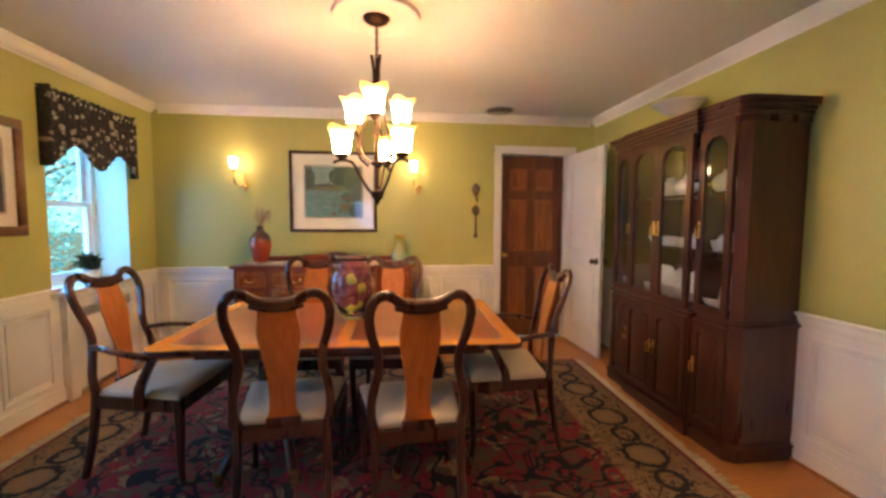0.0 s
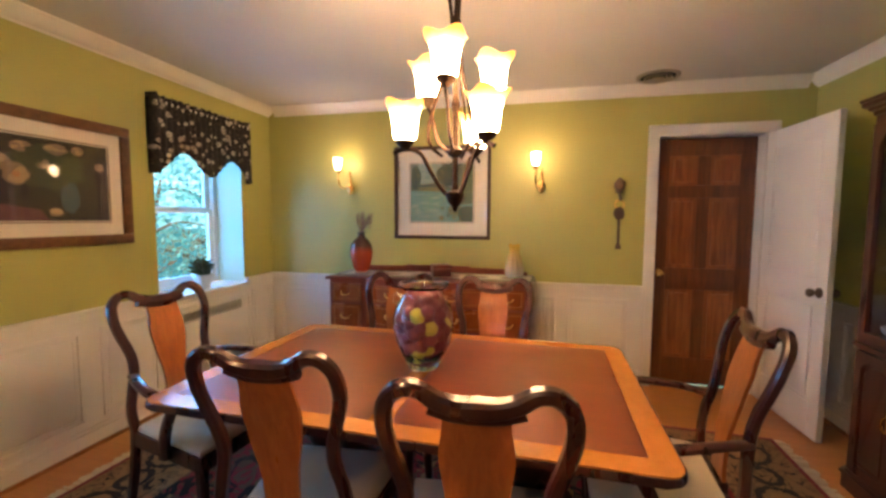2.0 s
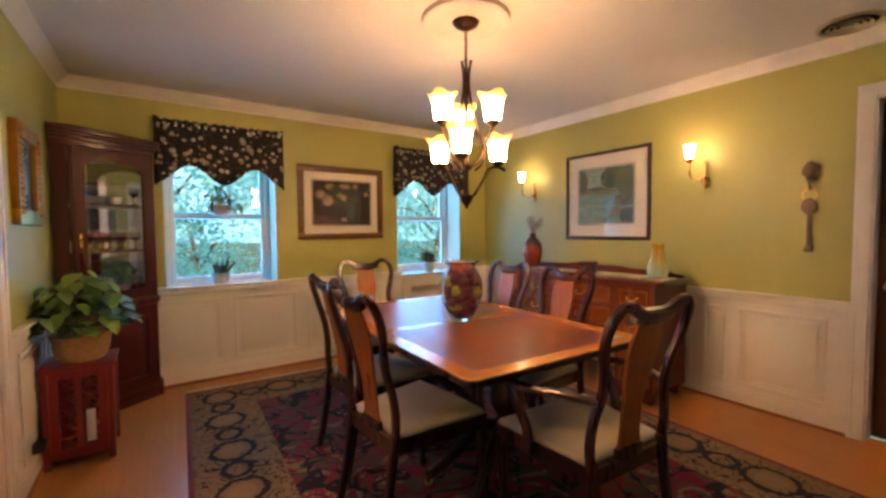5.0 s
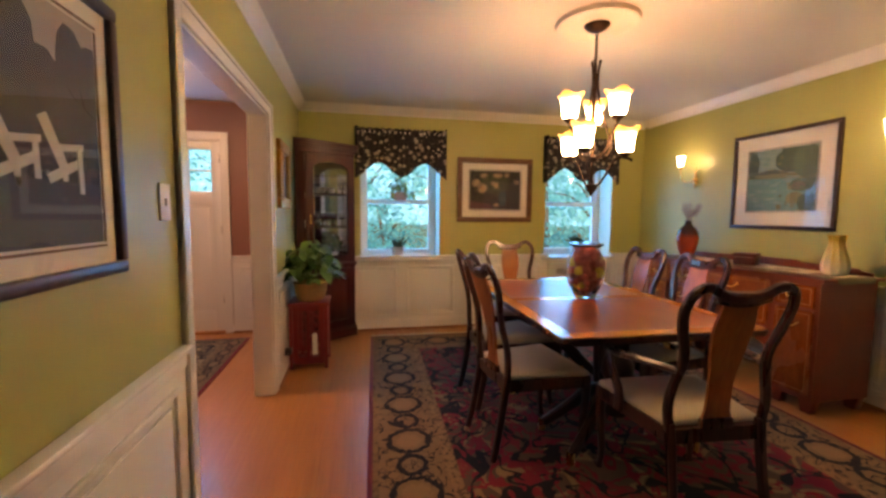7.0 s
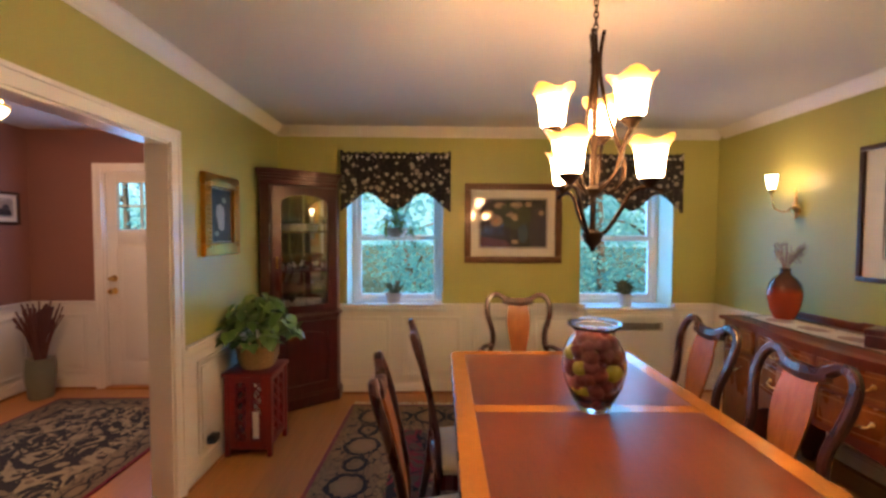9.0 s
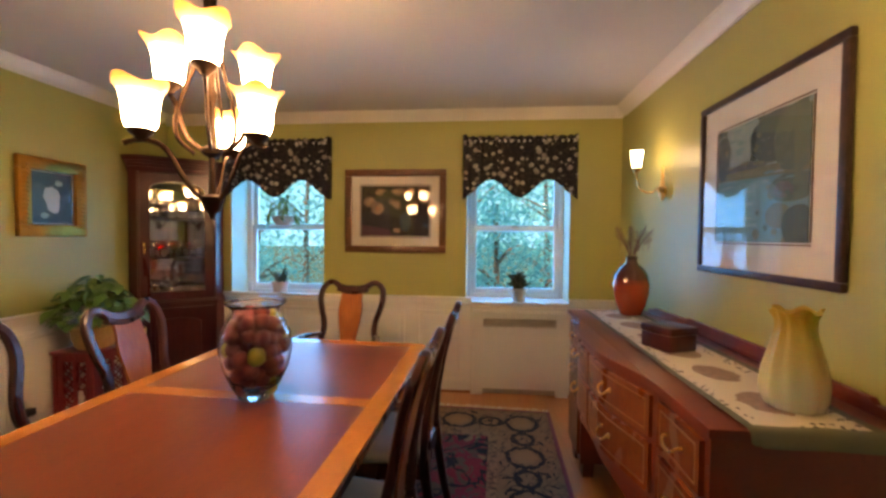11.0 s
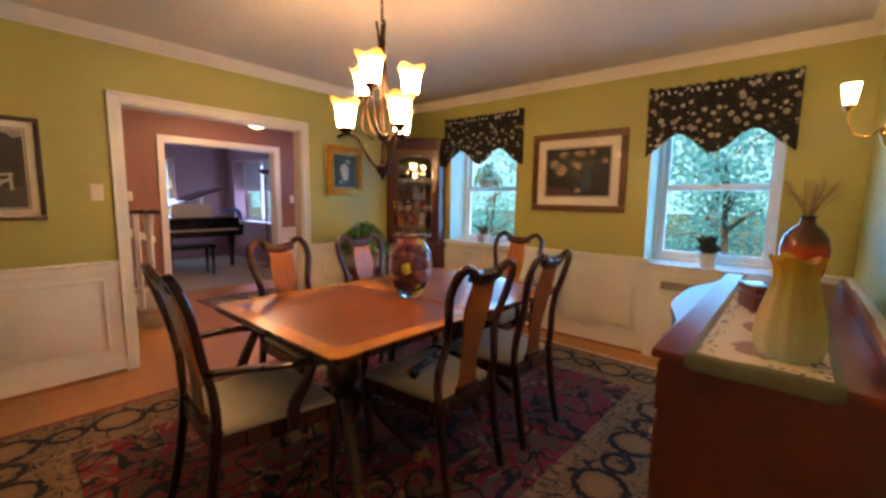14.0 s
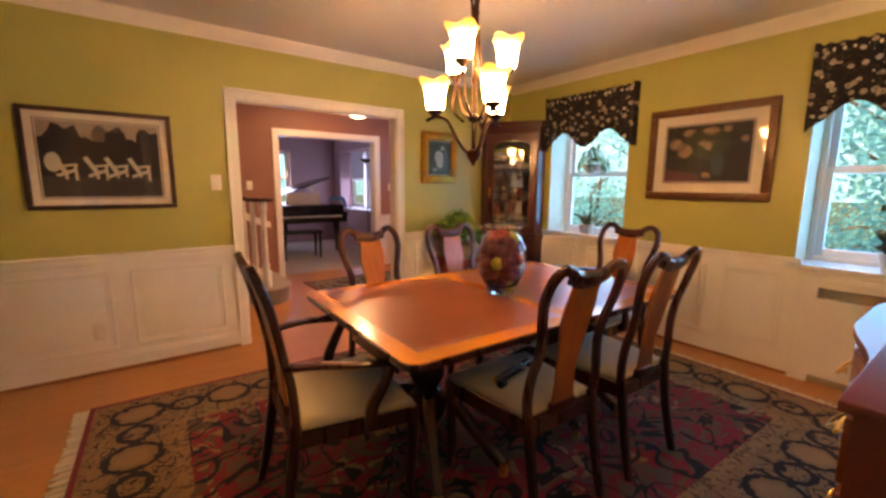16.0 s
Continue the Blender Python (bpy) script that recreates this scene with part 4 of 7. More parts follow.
def dining_chair(m, arms, label, group):
    ch = thing("dining_armchair" if arms else "dining_chair", m, label, "chair", group)
    k = 1.1 if arms else 1.0
    half = [(0.186, 0.43), (0.198, 0.53), (0.186, 0.62), (0.167, 0.70), (0.170, 0.77), (0.192, 0.85), (0.205, 0.92), (0.197, 0.985), (0.165, 1.022), (0.125, 1.024), (0.085, 0.998), (0.045, 0.985), (0.0, 0.983)]
    pts = [(-x * k, back_y(z), z) for x, z in half] + [(x * k, back_y(z), z) for x, z in half[-2::-1]]
    bm = bmesh.new()
    sweep(bm, smooth_path(pts, 5), 0.0155, 0.019, (0, 1, 0.25), lambda t: 1.0 + 0.35 * max(0.0, 1 - abs(t - 0.5) / 0.12), 8)
    part("back_frame", bm, M["chair"], ch)
    prof = [(0.47, 0.068), (0.50, 0.056), (0.58, 0.053), (0.66, 0.058), (0.74, 0.072), (0.82, 0.083), (0.87, 0.084), (0.915, 0.077), (0.955, 0.074), (0.985, 0.078)]
    fine = smooth_path([(w, 0, z) for z, w in prof], 4)
    bm = bmesh.new()
    rings = [[bm.verts.new((sx * p.x, back_y(p.z) + dy, p.z)) for sx, dy in ((-1, 0.006), (1, 0.006), (1, -0.006), (-1, -0.006))] for p in fine]
    for a, b_ in zip(rings, rings[1:]):
        for i in range(4):
            bm.faces.new((a[i], a[(i + 1) % 4], b_[(i + 1) % 4], b_[i]))
    bm.faces.new(rings[0][::-1]), bm.faces.new(rings[-1])
    part("splat", bm, M["splat"], ch, "warm walnut veneered vase splat")
    # yoke and shoe
    part("splat_shoe", boxed(-0.072, 0.072, -0.216, -0.19, 0.425, 0.472, bev=0.006), M["chair"], ch)
    bm = bmesh.new()
    sweep(bm, smooth_path([(-0.10 * k, back_y(0.985), 0.987), (-0.05, back_y(0.975), 0.972), (0, back_y(0.97), 0.968), (0.05, back_y(0.975), 0.972), (0.10 * k, back_y(0.985), 0.987)]), 0.0145, 0.022, (0, 1, 0.25))
    part("yoke", bm, M["chair"], ch)
    # seat and rails
    fw, bw = 0.250 * k, 0.196 * k
    bm = bmesh.new()
    ring_face(bm, [(-fw, 0.255), (fw, 0.255), (bw, -0.215), (-bw, -0.215)], [(-fw + 0.03, 0.225), (fw - 0.03, 0.225), (bw - 0.03, -0.185), (-bw + 0.03, -0.185)], 0.375, 0.437, "z")
    part("seat_frame", bm, M["chair"], ch, smooth=False)
    bm = bmesh.new()
    n, layers = 8, []
    for inset, z in ((0.012, 0.432), (0.006, 0.446), (0.012, 0.462), (0.035, 0.476), (0.09, 0.486), (0.16, 0.489)):
        f2, b2 = fw - inset, bw - inset * 0.9
        layers.append([bm.verts.new((sx * (f2 if y0 > 0 else b2), y0 - math.copysign(inset, y0), z)) for sx, y0 in ((-1, 0.25), (-0.5, 0.256), (0.5, 0.256), (1, 0.25), (1.0, -0.195), (0.5, -0.195), (-0.5, -0.195), (-1.0, -0.195))])
    for a, b_ in zip(layers, layers[1:]):
        for i in range(n):
            bm.faces.new((a[i], a[(i + 1) % n], b_[(i + 1) % n], b_[i]))
    bm.faces.new(layers[-1]), bm.faces.new(layers[0][::-1])
    part("seat", bm, M["seat"], ch, "cream woven upholstered seat", angle=70)
    for sx in (-1, 1):
        bm = bmesh.new()
        sweep(bm, smooth_path([(sx * 0.186 * k, back_y(0.46), 0.46), (sx * 0.183 * k, back_y(0.3), 0.3), (sx * 0.185 * k, back_y(0.15), 0.15), (sx * 0.19 * k, back_y(0.0), 0.013)]), 0.0175, 0.0185, (1, 0, 0), lambda t: 1.1 - 0.2 * t)
        part("back_leg", bm, M["chair"], ch)
        bm = bmesh.new()
        x = sx * (fw - 0.024)
        sweep(bm, smooth_path([(x, 0.232, 0.436), (x + sx * 0.006, 0.238, 0.36), (x + sx * 0.004, 0.236, 0.25), (x - sx * 0.004, 0.228, 0.10), (x, 0.236, 0.03), (x + sx * 0.003, 0.242, 0.013)]), 0.022, 0.022, (1, 0, 0), lambda t: 1.15 - 0.75 * t if t < 0.75 else 0.59 + (t - 0.75) * 1.4)
        part("front_leg", bm, M["chair"], ch)
        if arms:
            bm = bmesh.new()
            sweep(bm, smooth_path([(sx * 0.178 * k, back_y(0.68), 0.68), (sx * 0.225 * k, -0.12, 0.685), (sx * 0.262 * k, 0.0, 0.676), (sx * 0.268 * k, 0.10, 0.664), (sx * 0.250 * k, 0.155, 0.655)]), 0.022, 0.0135, (1, 0, 0), lambda t: 0.85 + 0.3 * t)
            part("arm", bm, M["chair"], ch)
            bm = bmesh.new()
            sweep(bm, smooth_path([(sx * 0.252 * k, 0.14, 0.655), (sx * 0.258 * k, 0.105, 0.58), (sx * 0.246 * k, 0.06, 0.49), (sx * (fw - 0.004), 0.055, 0.40)]), 0.0135, 0.019, (1, 0, 0), lambda t: 1.0 + 0.35 * t)
            part("arm_support", bm, M["chair"], ch)
    return ch


LAB = "dark mahogany dining chair with walnut splat and cream seat"
GRP = "chairs round the dining table"
base_chair = dining_chair(pose(0.119, 1.816, 0.0125, 0, 0, 5), False, LAB, GRP)
copy_thing(base_chair, pose(-0.455, 1.905, 0.0125, 0, 0, 4.5))
copy_thing(base_chair, pose(0.013, 2.751, 0.0125, 0, 0, 177.5))
copy_thing(base_chair, pose(-0.546, 2.782, 0.0125, 0, 0, 179))
LABA = "dark mahogany armchair with walnut splat and cream seat"
arm_chair = dining_chair(pose(0.713, 2.321, 0.0125, 0, 0, 86), True, LABA, GRP)
copy_thing(arm_chair, pose(-1.219, 2.285, 0.0125, 0, 0, -96))

# two steel tubes left on a chair seat
for k, (a, b_) in enumerate((((0.16, 2.756), (-0.11, 2.701)), ((0.15, 2.721), (-0.10, 2.661)))):
    va, vb = Vector((*a, 0.512)), Vector((*b_, 0.512))
    tube = thing("metal_tube", Matrix.Translation(va), "shiny steel tube lying on a chair seat", "tube", "tubes on the chair")
    bm = bmesh.new()
    sweep(bm, [Vector((0, 0, 0)), (vb - va) * 0.08, (vb - va) * 0.081, (vb - va) * 0.92, vb - va], 0.014, 0.014, (0, 0, 1), None, 12)
    part("barrel", bm, M["silver"], tube)
    bm = bmesh.new()
    sweep(bm, [(vb - va) * -0.06, (vb - va) * 0.06], 0.016, 0.016, (0, 0, 1), None, 12)
    part("end_cap", bm, M["brass"] if k else M["blackplastic"], tube)

# ---------------------------------------------------------------- glass jar of fruit on the table
jar = thing("glass_jar", pose(-0.203, 2.362, 0.7575) @ Matrix.Diagonal((1, 1, 1.09, 1)), "large clear glass jar filled with dried fruit", "jar")
prof_o = [(0.0, 0.0), (0.062, 0.0), (0.066, 0.008), (0.085, 0.04), (0.115, 0.10), (0.129, 0.165), (0.122, 0.225), (0.098, 0.268), (0.082, 0.288), (0.082, 0.302), (0.100, 0.318), (0.104, 0.324)]
prof_i = [(0.100, 0.324), (0.078, 0.303), (0.078, 0.287), (0.094, 0.265), (0.117, 0.224), (0.124, 0.165), (0.110, 0.102), (0.080, 0.044), (0.0, 0.014)]
bm = bmesh.new()
lathe(bm, prof_o + prof_i, 32, cap=False)
body = part("body", bm, M["clear"], jar, angle=80)
body.visible_shadow = False
bm = bmesh.new()
ring_face(bm, [(0.107 * math.cos(2 * math.pi * i / 32), 0.107 * math.sin(2 * math.pi * i / 32)) for i in range(32)], [(0.094 * math.cos(2 * math.pi * i / 32), 0.094 * math.sin(2 * math.pi * i / 32)) for i in range(32)], 0.321, 0.332, "z")
part("rim", bm, M["clear"], jar, "thick clear glass rim")
for sx in (-1, 1):
    bm = bmesh.new()
    sweep(bm, smooth_path([(sx * 0.094, 0, 0.272), (sx * 0.128, 0, 0.285), (sx * 0.136, 0, 0.262), (sx * 0.118, 0, 0.24)]), 0.008, 0.007, (0, 1, 0))
    h = part("handle", bm, M["jarglass"], jar)
    h.visible_shadow = False


def fruit_mesh(mat, r):
    bm = bmesh.new()
    bmesh.ops.create_icosphere(bm, subdivisions=2, radius=r)
    for v in bm.verts:
        v.co *= 1 + 0.10 * noise.noise(v.co * 40)
        v.co.z *= 0.92
    return mesh_of("fruit", bm, mat, True, 80)


rnd = random.Random(4)
red, green_f = fruit_mesh(M["fruit"], 0.034), fruit_mesh(M["lime"], 0.036)
placed = []
for _ in range(14000):
    z = rnd.uniform(0.046, 0.315)
    rmax = float(np.interp(z, (0.022, 0.109, 0.18, 0.244, 0.289, 0.316), (0.066, 0.110, 0.123, 0.117, 0.094, 0.076))) - 0.030
    a, r = rnd.uniform(0, 6.28), max(rmax, 0.0) * math.sqrt(rnd.random())
    p = Vector((r * math.cos(a), r * math.sin(a), z))
    if all((p - q).length > 0.036 for q in placed):
        placed.append(p)
        lime = len(placed) % 7 == 0
        f = tagged(new("fruit", green_f if lime else red), "yellow green dried fruit inside the jar" if lime else "dark red dried fruit inside the jar", "fruit", "fruit in the jar")
        f.matrix_basis = Matrix.Translation(Vector((-0.203, 2.362, 0.7575)) + p) @ pose(0, 0, 0, rnd.uniform(0, 360), rnd.uniform(0, 360), 0)

# ---------------------------------------------------------------- chandelier
lamp = thing("chandelier", pose(CX, CY, 0), "oiled bronze chandelier with six lit amber-rimmed glass bell shades", "chandelier")
bm = bmesh.new()
lathe(bm, [(0.0, 2.395), (0.03, 2.397), (0.062, 2.415), (0.075, 2.432), (0.078, 2.4405), (0, 2.4405)], 24)
part("canopy", bm, M["bronze"], lamp)
bm = bmesh.new()
for i in range(8):
    z = 2.395 - 0.022 * i - 0.012
    loop = [Vector((0.008 * math.cos(a) * (1 if i % 2 else 0.05), 0.008 * math.cos(a) * (0.05 if i % 2 else 1), z + 0.016 * math.sin(a))) for a in [2 * math.pi * j / 10 for j in range(10)]]
    sweep(bm, loop, 0.0025, 0.0025, (0.3, 0.3, 1), None, 5, True)
part("chain", bm, M["bronze"], lamp)
bm = bmesh.new()
lathe(bm, [(0.0, 1.415), (0.008, 1.42), (0.012, 1.435), (0.03, 1.455), (0.038, 1.478), (0.038, 1.49), (0.014, 1.50), (0.011, 1.53), (0.011, 1.625), (0.03, 1.635), (0.034, 1.652), (0.014, 1.668), (0.012, 1.80), (0.02, 1.83), (0.012, 1.86), (0.012, 2.10), (0.02, 2.13), (0.01, 2.16), (0.007, 2.22), (0.0, 2.222)], 16)
part("column", bm, M["bronze"], lamp)
shade_prof = [(0.026, 0.0), (0.038, 0.004), (0.044, 0.018), (0.047, 0.050), (0.050, 0.080), (0.056, 0.106), (0.067, 0.127), (0.078, 0.140)]


def bell(bm):
    lathe(bm, shade_prof + [(r - 0.003, h + 0.001) for r, h in shade_prof[::-1]], 32, wave=0.0, cap=False)
    for i, f in enumerate(bm.faces):
        f.material_index = 0 if i < 32 * (len(shade_prof) - 1) else 1
    for v in bm.verts:
        k = max(0.0, (v.co.z - 0.085) / 0.055) ** 1.5
        a = math.atan2(v.co.y, v.co.x)
        f = 1 + 0.10 * k * math.cos(4 * a)
        v.co.x *= f
        v.co.y *= f
        v.co.z += 0.010 * k * math.cos(4 * a)


bm = bmesh.new()
bell(bm)
bell_mesh = mesh_of("shade", bm, [M["shade"], M["shade_inside"]], True, 80)
for k in range(3):
    for a0, r, z, kind in ((75, 0.195, 1.685, "low"), (28, 0.156, 1.878, "high")):
        a = radians(a0 + 120 * k)
        c, sn = math.cos(a), math.sin(a)
        bm = bmesh.new()
        if kind == "low":
            path = [(0.016, 1.475), (0.05, 1.50), (0.095, 1.57), (0.13, 1.635), (0.17, 1.655), (0.21, 1.652), (0.24, 1.638)]
        else:
            path = [(0.015, 1.645), (0.05, 1.66), (0.095, 1.70), (0.118, 1.76), (0.135, 1.81), (0.156, 1.843)]
        sweep(bm, smooth_path([(rr * c, rr * sn, zz) for rr, zz in path]), 0.0055, 0.0085, (-sn, c, 0))
        arm = part("arm", bm, M["bronze"], lamp)
        bm = bmesh.new()
        lathe(bm, [(0.0, -0.034), (0.012, -0.032), (0.018, -0.022), (0.034, -0.008), (0.037, 0.004), (0.0, 0.0035)], 18, (r * c, r * sn, z))
        part("cup", bm, M["bronze"], arm)
        sh = new("shade", bell_mesh)
        sh.parent = lamp
        sh.matrix_basis = pose(r * c, r * sn, z + 0.002, 0, 0, math.degrees(a) + 45)
        tagged(sh, "lit frosted glass bell with amber rim")
    a = radians(75 + 120 * k)
    c, sn = math.cos(a), math.sin(a)
    bm = bmesh.new()
    sweep(bm, smooth_path([(0.030 * c, 0.030 * sn, 2.235), (0.018 * c, 0.018 * sn, 2.16), (0.02 * c, 0.02 * sn, 2.06), (0.05 * c, 0.05 * sn, 1.92), (0.098 * c, 0.098 * sn, 1.77), (0.10 * c, 0.10 * sn, 1.68), (0.05 * c, 0.05 * sn, 1.63)]), 0.0045, 0.007, (-sn, c, 0))
    part("strap", bm, M["bronze"], lamp)

bm = bmesh.new()
lathe(bm, [(0.0, 2.434), (0.10, 2.434), (0.115, 2.441), (0.19, 2.441), (0.205, 2.430), (0.222, 2.424), (0.238, 2.426), (0.243, 2.4495), (0.0, 2.4495)], 48, (CX, CY, 0))
tagged(part("ceiling_medallion", bm, M["ceiling"]), "round white plaster ceiling medallion", "moulding", "", "structure")


# ---------------------------------------------------------------- wall sconces
def sconce(x):
    ob = thing("wall_sconce", pose(x, YN, 0), "brass wall sconce with lit frosted glass tulip shade", "wall lamp", "sconces beside the painting")
    bm = bmesh.new()
    lathe(bm, [(0.0, -0.055), (0.012, -0.05), (0.022, -0.03), (0.038, 0.0), (0.034, 0.028), (0.018, 0.05), (0.022, 0.062), (0.012, 0.08), (0.016, 0.10), (0.008, 0.125), (0.013, 0.15), (0.005, 0.17), (0.0, 0.175)], 16, (0, -0.022, 1.655))
    for v in bm.verts:
        v.co.y = -0.001 + (v.co.y + 0.022) * 0.7 - 0.028
    part("backplate", bm, M["brass"], ob)
    bm = bmesh.new()
    sweep(bm, smooth_path([(0, -0.045, 1.69), (-0.02, -0.09, 1.655), (-0.045, -0.145, 1.68), (-0.05, -0.165, 1.735), (-0.05, -0.17, 1.79)]), 0.0055, 0.0055, (1, 0, 0))
    part("arm", bm, M["brass"], ob)
    bm = bmesh.new()
    lathe(bm, [(0.0, 1.785), (0.014, 1.79), (0.022, 1.80), (0.026, 1.822), (0.0, 1.8225)], 14, (-0.05, -0.17, 0))
    part("cup", bm, M["brass"], ob)
    bm = bmesh.new()
    pr = [(0.022, 1.822), (0.028, 1.845), (0.032, 1.875), (0.036, 1.91), (0.040, 1.925)]
    lathe(bm, pr + [(r - 0.003, h) for r, h in pr[::-1]], 20, (-0.05, -0.17, 0), cap=False)
    part("shade", bm, M["sconce_glass"], ob, "lit frosted glass tulip")
    return ob


sconce(-1.47)
sconce(0.285)


# ---------------------------------------------------------------- pictures
def picture(name, m, w, h, fw, fmat, mat_w, ground, shapes, label, depth=0.025, inner=None, glazed=True):
    ob = thing(name, m, label, "picture")
    bm = bmesh.new()
    for q in ((-w / 2, w / 2, h / 2 - fw, h / 2), (-w / 2, w / 2, -h / 2, -h / 2 + fw), (-w / 2, -w / 2 + fw, -h / 2 + fw, h / 2 - fw), (w / 2 - fw, w / 2, -h / 2 + fw, h / 2 - fw)):
        box(bm, q[0], q[1], -depth, -0.001, q[2], q[3], 0.006)
    part("frame", bm, fmat, ob)
    w1, h1 = w / 2 - fw, h / 2 - fw
    part("mat_board", boxed(-w1, w1, -0.010, -0.002, -h1, h1), M["mat"], ob, "cream mat board")
    w2, h2 = w1 - mat_w, h1 - mat_w
    bm = bmesh.new()
    for q in ((-w2 - 0.012, w2 + 0.012, h2 + 0.006, h2 + 0.012), (-w2 - 0.012, w2 + 0.012, -h2 - 0.012, -h2 - 0.006), (-w2 - 0.012, -w2 - 0.006, -h2, h2), (w2 + 0.006, w2 + 0.012, -h2, h2)):
        box(bm, q[0], q[1], -0.0125, -0.010, q[2], q[3])
    part("mat_line", bm, inner or M["frame_brown"], ob)
    art_ob = part("print", boxed(-w2, w2, -0.0115, -0.0102, -h2, h2), ground, ob)
    mats, bm = [], bmesh.new()
    for k, (outline, material) in enumerate(shapes):
        if material not in mats:
            mats.append(material)
        pts = [(max(-1, min(1, a)) * w2, max(-1, min(1, b)) * h2) for a, b in outline]
        if len(pts) >= 3:
            for f in slab(bm, pts, -0.0117 - 0.0002 * (k % 6), -0.0113, 0, "y"):
                f.material_index = mats.index(material)
    if shapes:
        me = mesh_of("image", bm, mats, False)
        im = new("image", me)
        im.parent = ob
    if glazed:
        g = part("glazing", boxed(-w1, w1, -0.0175, -0.0160, -h1, h1), M["pane"], ob, "clear picture glass")
        g.visible_shadow = False
    return ob


def blob(cx, cz, rx, rz, n=14, rough=0.15, seed=0):
    r = random.Random(seed)
    return [(cx + rx * math.cos(2 * math.pi * i / n) * (1 + rough * (r.random() - 0.5)), cz + rz * math.sin(2 * math.pi * i / n) * (1 + rough * (r.random() - 0.5))) for i in range(n)]


def ink(name, c, vary=0.3):
    return paint("ink_" + name, c, 0.6, vary, 0.0, 60)


I = {k: ink(k, c) for k, c in dict(sky=(0.30, 0.40, 0.36), tree=(0.075, 0.115, 0.085), tree2=(0.115, 0.165, 0.11), water=(0.16, 0.31, 0.29), bank=(0.20, 0.20, 0.10), bloom=(0.18, 0.15, 0.12),
                               gold=(0.21, 0.21, 0.12), bridge=(0.10, 0.12, 0.11), dark=(0.028, 0.018, 0.016), sepia=(0.42, 0.34, 0.27), chairwhite=(0.60, 0.53, 0.44), lawn=(0.055, 0.05, 0.045),
                               petal=(0.50, 0.33, 0.20), petal2=(0.30, 0.20, 0.14), blush=(0.55, 0.25, 0.13), stem=(0.05, 0.06, 0.03), shelf=(0.13, 0.045, 0.05), teal=(0.045, 0.085, 0.10), figure=(0.55, 0.55, 0.55)).items()}

shapes = [([(-1, 0.1), (1, 0.1), (1, 1), (-1, 1)], I["sky"]), ([(-1, -1), (1, -1), (1, 0.15), (-1, 0.15)], I["water"]),
          ([(-1, 0.08), (1, 0.0), (1, 0.2), (-1, 0.2)], I["bank"]), (blob(-0.85, 0.5, 0.2, 0.42, seed=1), I["tree"]), (blob(0.35, 0.62, 0.5, 0.42, seed=2), I["tree"]),
          (blob(0.75, 0.5, 0.4, 0.5, seed=3), I["tree2"]), (blob(0.05, 0.35, 0.25, 0.22, seed=4), I["tree2"]), ([(-0.8, 0.18), (0.2, 0.2), (0.2, 0.28), (-0.3, 0.34), (-0.8, 0.26)], I["bridge"]),
          (blob(0.7, -0.2, 0.45, 0.22, seed=5), I["tree2"]), (blob(0.55, -0.22, 0.2, 0.12, seed=6), I["bloom"]), (blob(0.45, -0.6, 0.25, 0.2, seed=7), I["gold"]), (blob(0.85, -0.75, 0.35, 0.3, seed=8), I["tree"]),
          (blob(0.1, -0.85, 0.3, 0.12, seed=9), I["tree2"]), (blob(-0.4, -0.35, 0.35, 0.04, seed=10), I["sky"])]
rr = random.Random(40)
for k in range(150):
    a, b_ = rr.uniform(-1, 1), rr.uniform(-1, 1)
    leafy = (b_ > 0.3 and (a > -0.15 or a < -0.7)) or (b_ < -0.1 and a > 0.0)
    tone = rr.choice((I["tree"], I["tree2"], I["tree2"], I["bank"], I["gold"] if b_ < 0 else I["tree"])) if leafy else rr.choice((I["water"], I["sky"], I["sky"])) if b_ < 0.1 or b_ > 0.4 else rr.choice((I["bank"], I["tree2"], I["gold"]))
    q = rr.uniform(0.025, 0.085)
    shapes.append((blob(a, b_, q if leafy else q * 1.8, q if leafy else q * 0.35, 9, 0.6, k), tone))
picture("landscape_painting", pose(-0.59, YN, 1.615), 0.89, 0.835, 0.032, M["frame_dark"], 0.125, I["water"], shapes, "dark framed landscape print of a pond on the wall")
shapes = [([(-1, -1), (-0.05, -1), (-0.2, -0.72), (-1, -0.55)], I["shelf"]), (blob(0.3, -0.4, 0.16, 0.42, seed=3), I["teal"]), (blob(-0.1, 0.3, 0.6, 0.55, 16, 0.4, 5), I["stem"])]
rr = random.Random(12)
for k, (cx, cz, qx, qz) in enumerate(((-0.75, 0.36, 0.17, 0.20), (-0.42, 0.74, 0.17, 0.14), (0.10, 0.77, 0.19, 0.14), (-0.13, 0.40, 0.13, 0.16), (0.46, 0.80, 0.11, 0.12), (0.84, 0.43, 0.09, 0.12), (-0.51, 0.10, 0.19, 0.25), (0.10, 0.26, 0.18, 0.18), (0.05, -0.78, 0.12, 0.10))):
    bright = k > 5
    shapes.append((blob(cx, cz, qx, qz, 16, 0.25, k), I["petal2"]))
    for j in range(7):
        a = 0.9 * j + k
        shapes.append((blob(cx + 0.5 * qx * math.cos(a), cz + 0.5 * qz * math.sin(a), qx * 0.42, qz * 0.42, 9, 0.4, 20 * k + j), I["petal"] if bright or j % 2 else I["petal2"]))
    shapes.append((blob(cx, cz, qx * 0.32, qz * 0.32, 9, 0.3, k), I["blush"] if bright else I["petal"]))
picture("flower_print", pose(XW, 2.435, 1.584, 0, 0, 90), 0.905, 0.735, 0.062, M["frame_brown"], 0.085, I["dark"], shapes, "brown framed still life print of pale flowers")
